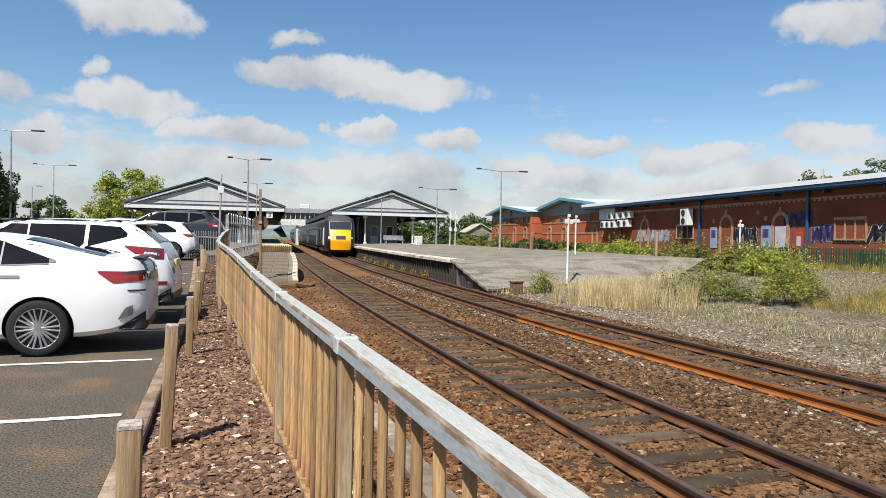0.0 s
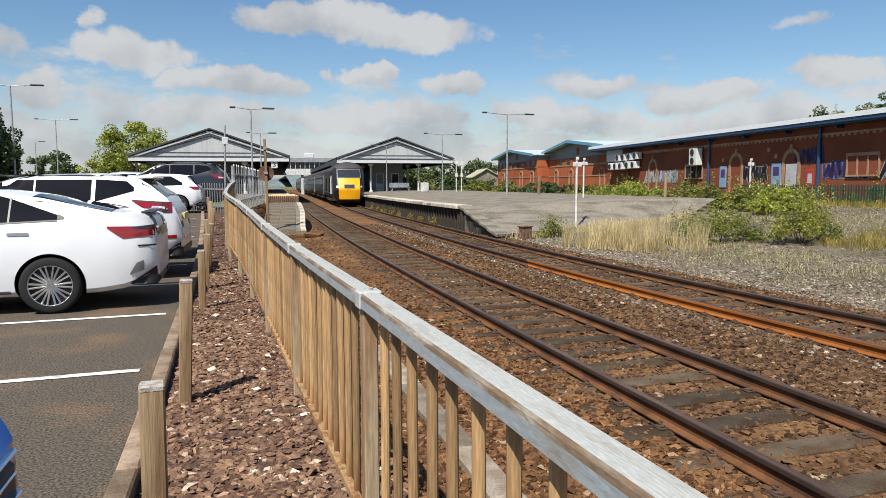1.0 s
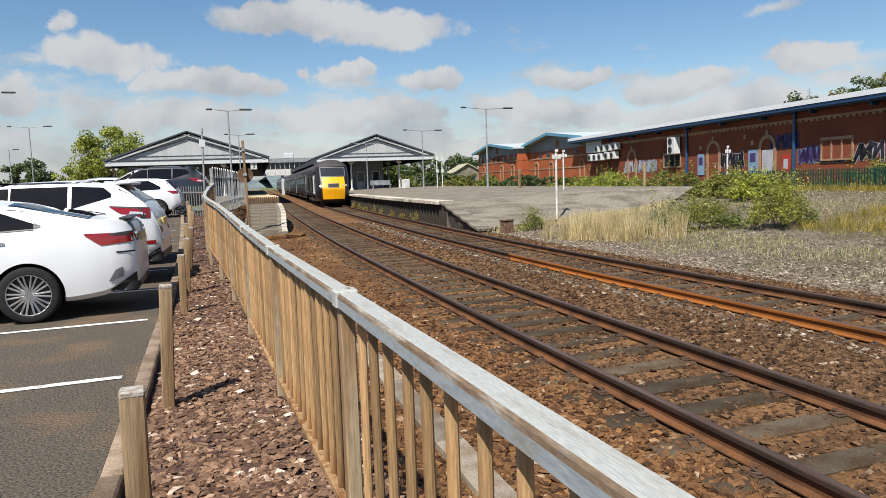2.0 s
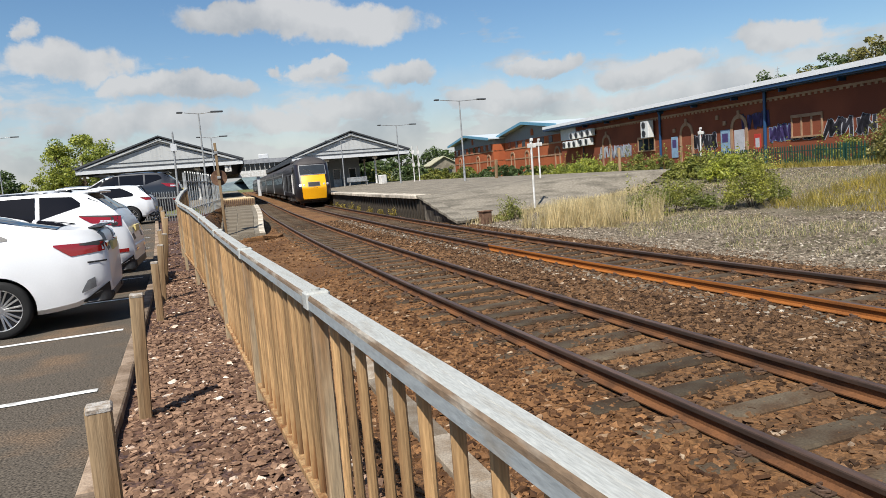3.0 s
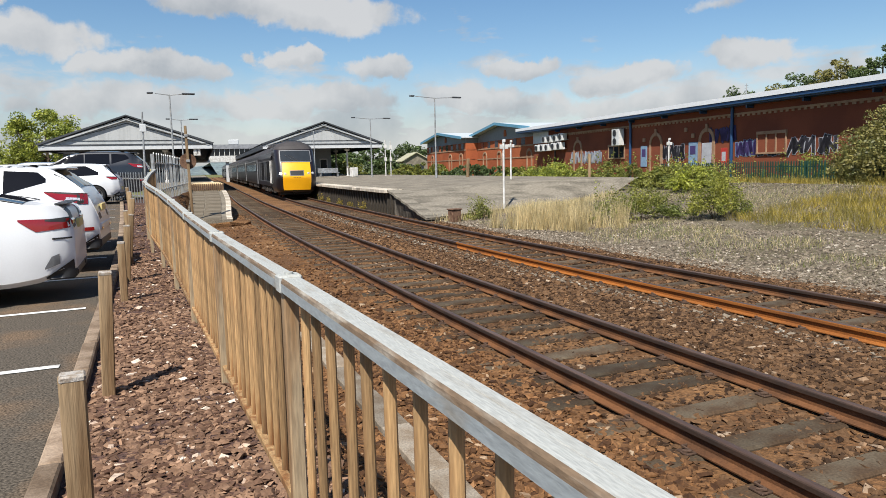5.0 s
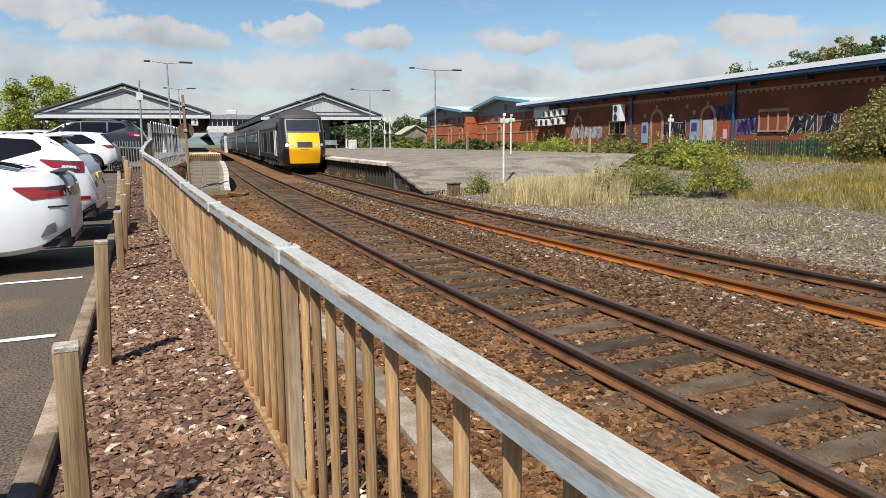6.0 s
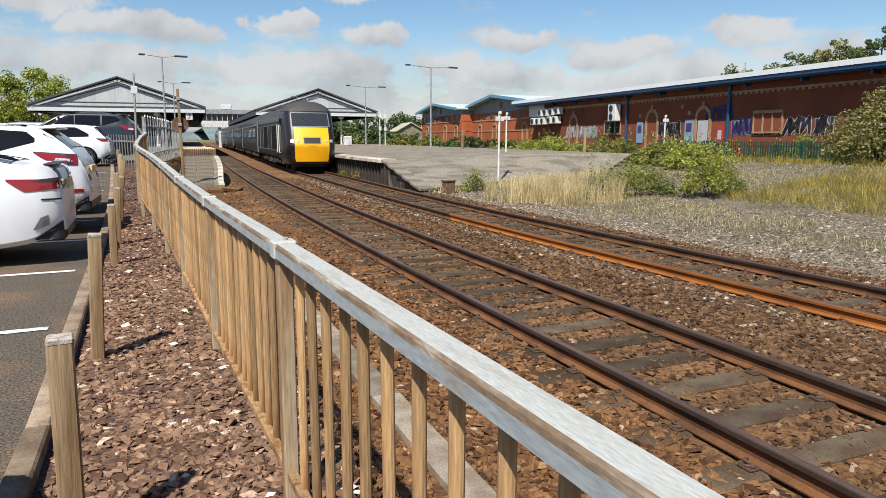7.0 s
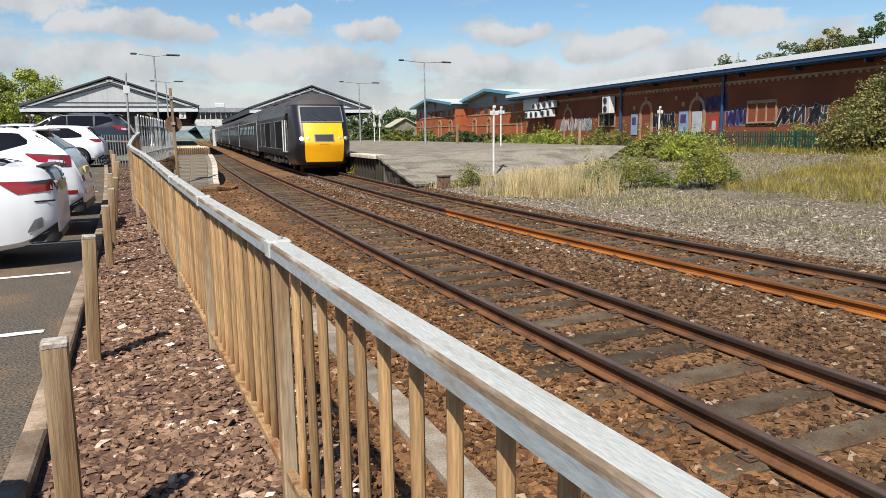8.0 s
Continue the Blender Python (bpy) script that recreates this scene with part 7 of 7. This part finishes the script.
def tree(x, y, z, h, width, mat, label, seed, per=70, size=0.16, crown_from=0.25, clumps=70):
    rng = np.random.default_rng(seed)
    thing = empty("tree", pose(x, y, z), label, "tree")
    bm = bm_new()
    rod(bm, (0, 0, -0.3), (0.05 * h * 0.2, 0, h * 0.4), h * 0.035, h * 0.022, 9)
    tips = []
    for i in range(9):
        t = rng.uniform(0, 6.28)
        k = rng.uniform(0.3, 0.75)
        tip = (math.cos(t) * width * 0.36, math.sin(t) * width * 0.36, h * (0.4 + 0.45 * k))
        rod(bm, (0, 0, h * (0.2 + 0.2 * k)), tip, h * 0.014, h * 0.004, 6)
        tips.append(tip)
    rod(bm, (0, 0, h * 0.38), (0, 0, h * 0.85), h * 0.02, h * 0.005, 6)
    part("trunk", bm, M["bark"], thing, "brown branching trunk")
    cl = []
    for _ in range(clumps):
        d = rng.normal(size=3)
        d /= np.linalg.norm(d)
        r = rng.uniform(0.45, 1.0) ** 0.6
        cz = h * (crown_from + (1 - crown_from) * 0.5)
        cl.append((d[0] * width * 0.5 * r, d[1] * width * 0.5 * r, cz + d[2] * h * (1 - crown_from) * 0.48 * r, width * rng.uniform(0.06, 0.14)))
    v, f = leaves(cluster(rng, cl, per), size, rng)
    crown = quad_mesh("crown", v, f, M[mat])
    crown.parent = thing
    return thing


def bush(name, x, y, z, sx, sy, h, mat, label, seed, clumps=60, per=90, size=0.05, sprigs=0):
    rng = np.random.default_rng(seed)
    cl = []
    for _ in range(clumps):
        a, r = rng.uniform(0, 6.28), rng.uniform(0, 1) ** 0.5
        top = h * (1 - 0.65 * r * r) * rng.uniform(0.35, 1.0)
        cl.append((math.cos(a) * r * sx, math.sin(a) * r * sy, max(0.08, top - 0.1), rng.uniform(0.08, 0.17) * h + 0.03))
    pts = cluster(rng, cl, per)
    for _ in range(sprigs):
        a, r = rng.uniform(0, 6.28), rng.uniform(0, 0.9)
        bx, by, hh = math.cos(a) * r * sx, math.sin(a) * r * sy, h * rng.uniform(0.8, 1.3)
        lean = rng.normal(size=2) * 0.15
        t = np.linspace(0.3, 1, 30)
        pts = np.concatenate([pts, np.stack([bx + lean[0] * t * hh, by + lean[1] * t * hh, t * hh], 1) + rng.normal(size=(30, 3)) * 0.05])
    pts = pts[pts[:, 2] > 0.0]
    v, f = leaves(pts, size, rng)
    thing = empty(name, pose(x, y, z), label, "bush", "bushes on the waste ground")
    bm = bm_new()
    for i in range(7):
        a = i * 0.9
        rod(bm, (0.1 * math.cos(a), 0.1 * math.sin(a), -0.1), (sx * 0.6 * math.cos(a), sy * 0.6 * math.sin(a), h * 0.6), 0.02, 0.006, 5)
    part("stems", bm, M["bark"], thing)
    q = quad_mesh("foliage", v, f, M[mat])
    q.parent = thing
    return thing


def grass(name, spots, h, mat, label, seed, width=0.006, lean=0.35, kind="stuff"):
    """Upright blades at x, y, z spots."""
    rng = np.random.default_rng(seed)
    p = np.asarray(spots)
    n = len(p)
    a = rng.uniform(0, 6.28, n)
    side = np.stack([np.cos(a), np.sin(a), np.zeros(n)], 1) * width
    hh = (h * rng.uniform(0.5, 1.25, n))[:, None]
    tip = rng.normal(size=(n, 3)) * lean * hh * 0.5
    tip[:, 2] = hh[:, 0]
    v = np.stack([p - side, p + side, p + side * 0.4 + tip, p - side * 0.4 + tip], 1).reshape(-1, 3)
    return tagged(quad_mesh(name, v, np.arange(4 * n).reshape(-1, 4), M[mat]), label, "grass", "", kind)


def build_plants():
    rng = np.random.default_rng(21)
    # dry tall grass before the ramp
    sp = []
    for _ in range(52):
        cx, cy = rng.normal(11.9, 0.75), rng.normal(19.4, 0.9)
        for _ in range(120):
            x, y = rng.normal(cx, 0.13), rng.normal(cy, 0.13)
            if x > far_line(y) + 2.4:
                sp.append((x, y, field(x, y)))
    grass("dry_grass", sp, 0.72, "straw", "tall dry straw-coloured grass", 1, 0.006)
    sp = []
    for _ in range(2400):
        k = rng.random()
        x, y = 9.9 + 10.5 * k + rng.normal() * 0.25, 24.5 + 3.8 * k + abs(rng.normal()) * -0.5
        sp.append((x, y, field(x, y)))
    grass("ramp_grass", sp, 0.28, "straw", "dry grass along the foot of the ramp", 8, 0.006, 0.5)
    sp, gr = [], []
    for _ in range(90000):
        x, y = rng.uniform(9.8, 30), rng.uniform(2, 29)
        if x > far_line(y) + 2.7 and noise.noise((x * 0.35, y * 0.35, 12)) + 0.3 * noise.noise((x * 1.5, y * 1.5, 2)) > -0.06 + 0.2 * ease((15 - x) / 5):
            (gr if rng.random() < 0.55 else sp).append((x, y, verge(x, y)))
    grass("thin_grass", gr, 0.11, "blade", "thin green grass on dry ground", 2, 0.006, 0.8)
    grass("thin_straw", sp, 0.12, "straw", "thin straw on dry ground", 3, 0.004, 0.7)
    bush("wild_shrub", 16.9, 17.4, field(16.9, 17.4), 1.05, 0.85, 1.5, "leaf_fresh", "tall yellow-green shrub on dry ground", 31, 80, 60, 0.034, 90)
    bush("wild_shrub", 15.0, 19.0, field(15.0, 19.0), 2.0, 1.0, 1.15, "leaf_bush", "spreading green shrub on dry ground", 35, 120, 55, 0.034, 70)
    sp = []
    for _ in range(13000):
        x, y = rng.uniform(16.5, 23), rng.uniform(6.5, 17)
        if noise.noise((x * 0.6, y * 0.6, 20)) > -0.1 - 0.25 * ease((x - 18) / 3):
            sp.append((x, y, field(x, y)))
    grass("tall_weeds", sp, 0.27, "leaf_yellow", "yellow-green weeds on dry ground", 5, 0.008, 0.8)
    sp = [(x, y, field(x, y)) for x, y in zip(rng.uniform(24.6, 28.2, 16000), rng.uniform(8, 27, 16000))]
    grass("rank_grass", sp, 0.5, "leaf_yellow", "rank yellow-green grass before the fence", 6, 0.012, 0.6)
    bush("small_shrub", 11.5, 24.2, field(11.5, 24.2), 0.6, 0.5, 0.75, "leaf_bush", "small yellow-green shrub by the ramp", 32, 30, 50, 0.03, 36)
    bush("thorn_bush", 27.9, 18.4, field(27, 19), 3.1, 2.6, 3.9, "leaf_olive", "large olive-brown bush beside the green fence", 34, 300, 130, 0.06, 12)
    # bramble belt below the store and along the far platform
    k = 0
    for x, y, sx, sy, h in ((27.5, 31, 2.2, 3.2, 1.2), (27.0, 37, 2.2, 3.6, 1.35), (26.5, 43, 2.0, 4.0, 1.4), (24.6, 29.2, 1.4, 1.6, 1.0), (30.6, 25, 1.2, 5, 1.35), (22.5, 24.5, 1.3, 1.4, 0.8), (28.6, 13.5, 2, 3.5, 0.9)):
        k += 1
        bush("bramble", x, y, field(x, y), sx, sy, h * 1.3, "leaf_bush" if k % 3 else "leaf_lime", "tangled green bramble below the brick wall", 40 + k, 130, 80, 0.06, 16)
    for x, y, sx, sy, h in ((30, 52, 3, 6, 1.7), (30, 64, 3, 7, 1.9), (30, 80, 3.5, 9, 2.3), (33, 98, 4, 9, 2.3), (28, 112, 5, 9, 3.0)):
        k += 1
        bush("hedge", x, y, 0, sx, sy, h, "leaf_dark" if k % 2 else "leaf_bush", "overgrown green hedge behind the platform", 40 + k, 110, 70, 0.13, 0)
    # trees
    tree(-16.6, 50, 0.46, 6.6, 7.0, "leaf_dark", "dense dark green tree by the car park", 51, 230, 0.11, 0.08, 150)
    tree(-13.0, 102, 0.46, 9.6, 9.5, "leaf_lime", "yellow-green tree beside the canopy", 52, 150, 0.15, 0.1, 110)
    tree(-17.0, 100, 0.5, 4.6, 6.5, "leaf_lime", "low yellow-green tree beside the canopy", 53, 60, 0.15, 0.05, 50)
    for x, y, h, w, s in ((-34, 150, 8, 9, 54), (-23, 150, 7, 6, 55), (30, 130, 5.2, 9, 56), (38, 150, 6, 10, 57), (66, 185, 8.0, 12, 58), (54, 180, 8.5, 10, 68), (24, 150, 7, 8, 65), (34, 108, 3.0, 6, 67)):
        tree(x, y, 0, h, w, "leaf_dark", "distant dark green tree", s, 60, 0.3, 0.1, 60)
    for i, (az, d, top) in enumerate(((45.6, 92, 10.4), (47.5, 92, 10.6), (49.5, 90, 11.4), (52, 88, 12.5), (54.5, 86, 13), (57, 86, 14), (60, 86, 14))):
        x, y = d * math.sin(radians(az)), d * math.cos(radians(az))
        tree(x, y, 0, top, 6.0, "leaf_olive" if i % 2 else "leaf_dark", "tree rising behind the store roof", 70 + i, 120, 0.14, 0.3, 70)
    # weeds at the foot of the platform wall
    for i in range(8):
        y = 33.5 + i * 3.1 + rng.uniform(-0.6, 0.6)
        bush("weed", far_line(y) + 1.3, y, -0.58, 0.25, 0.4, 0.25 + 0.2 * rng.random(), "leaf_yellow", "weeds at the foot of the platform wall", 200 + i, 8, 30, 0.03, 6)
    # far wooded ridge; its haze is only the grey-blue colour
    for x0, x1, y, h in ((-400, 500, 1100, 22), (60, 700, 900, 26)):
        n = 120
        v = []
        for i in range(n):
            x = x0 + (x1 - x0) * i / (n - 1)
            z = h * (0.55 + 0.45 * noise.noise((x * 0.004, y, 0))) + 3 * noise.noise((x * 0.05, y, 1))
            v += [(x, y - 120, -2), (x, y, z), (x, y + 200, z * 0.6)]
        f = [(3 * i + a, 3 * i + 3 + a, 3 * i + 4 + a, 3 * i + 1 + a) for i in range(n - 1) for a in (0, 1)]
        tagged(raw("wooded_ridge", v, f, M["hill"], smooth=True), "distant wooded ridge coloured grey-blue for haze", "hill", "", "structure")


# ---- the place ----
build_ground()
build_stones()
build_track(near_line, "main line of rusty rails on concrete sleepers", False, 0.0)
build_track(far_line, "second line of rusty rails on concrete sleepers", True, 0.3)
build_railing()
build_trough()
build_kerb()
build_bollards()
build_station()
build_store()
palisade("green_palisade", [(28.9, 34.5, 0.0), (29.0, 30.5, 0.0), (28.6, 24, 0.0), (28.2, 17, 0.0), (27.5, 9, 0.0)], 1.45, 0.16, "green_steel", "green steel palisade fence in front of the store")
palisade("grey_palisade", [(-0.1, 26.5, 0.42), (0.6, 33, 0.45), (1.2, 39, 0.45), (1.8, 45.5, 0.45)], 1.85, 0.8, "steel", "grey steel palisade fence along the platform")
palisade("park_railings", [(-2.0, 30.5, 0.47), (-0.15, 26.3, 0.42)], 1.15, 0.24, "steel", "grey steel railings across the end of the car park", 0.012)
build_cars()
build_plants()
build_train()


# ---- what moves ----
def along(line, y, length):
    """The point that lies length further along the line, by steps."""
    left = length
    while left > 0:
        s = min(0.5, left)
        y += s / math.hypot(1.0, (line(y + 0.25) - line(y - 0.25)) / 0.5)
        left -= s
    return y


def motions():
    for vehicle, ahead, length in TRAIN:
        rows = []
        for i in range(17):
            t = i * 0.5
            front = 64.4 - 2.75 * t - 0.145 * t * t
            a = along(far_line, front, ahead + length * 0.14)
            b = along(far_line, a, length * 0.72)
            xa, xb = far_line(a), far_line(b)
            rows.append((t, pose((xa + xb) / 2, (a + b) / 2, RAIL + (rise(a) + rise(b)) / 2, math.degrees(math.atan2(rise(b) - rise(a), b - a)), 0, math.degrees(math.atan2(xa - xb, b - a)))))
        walk(vehicle, rows)


motions()
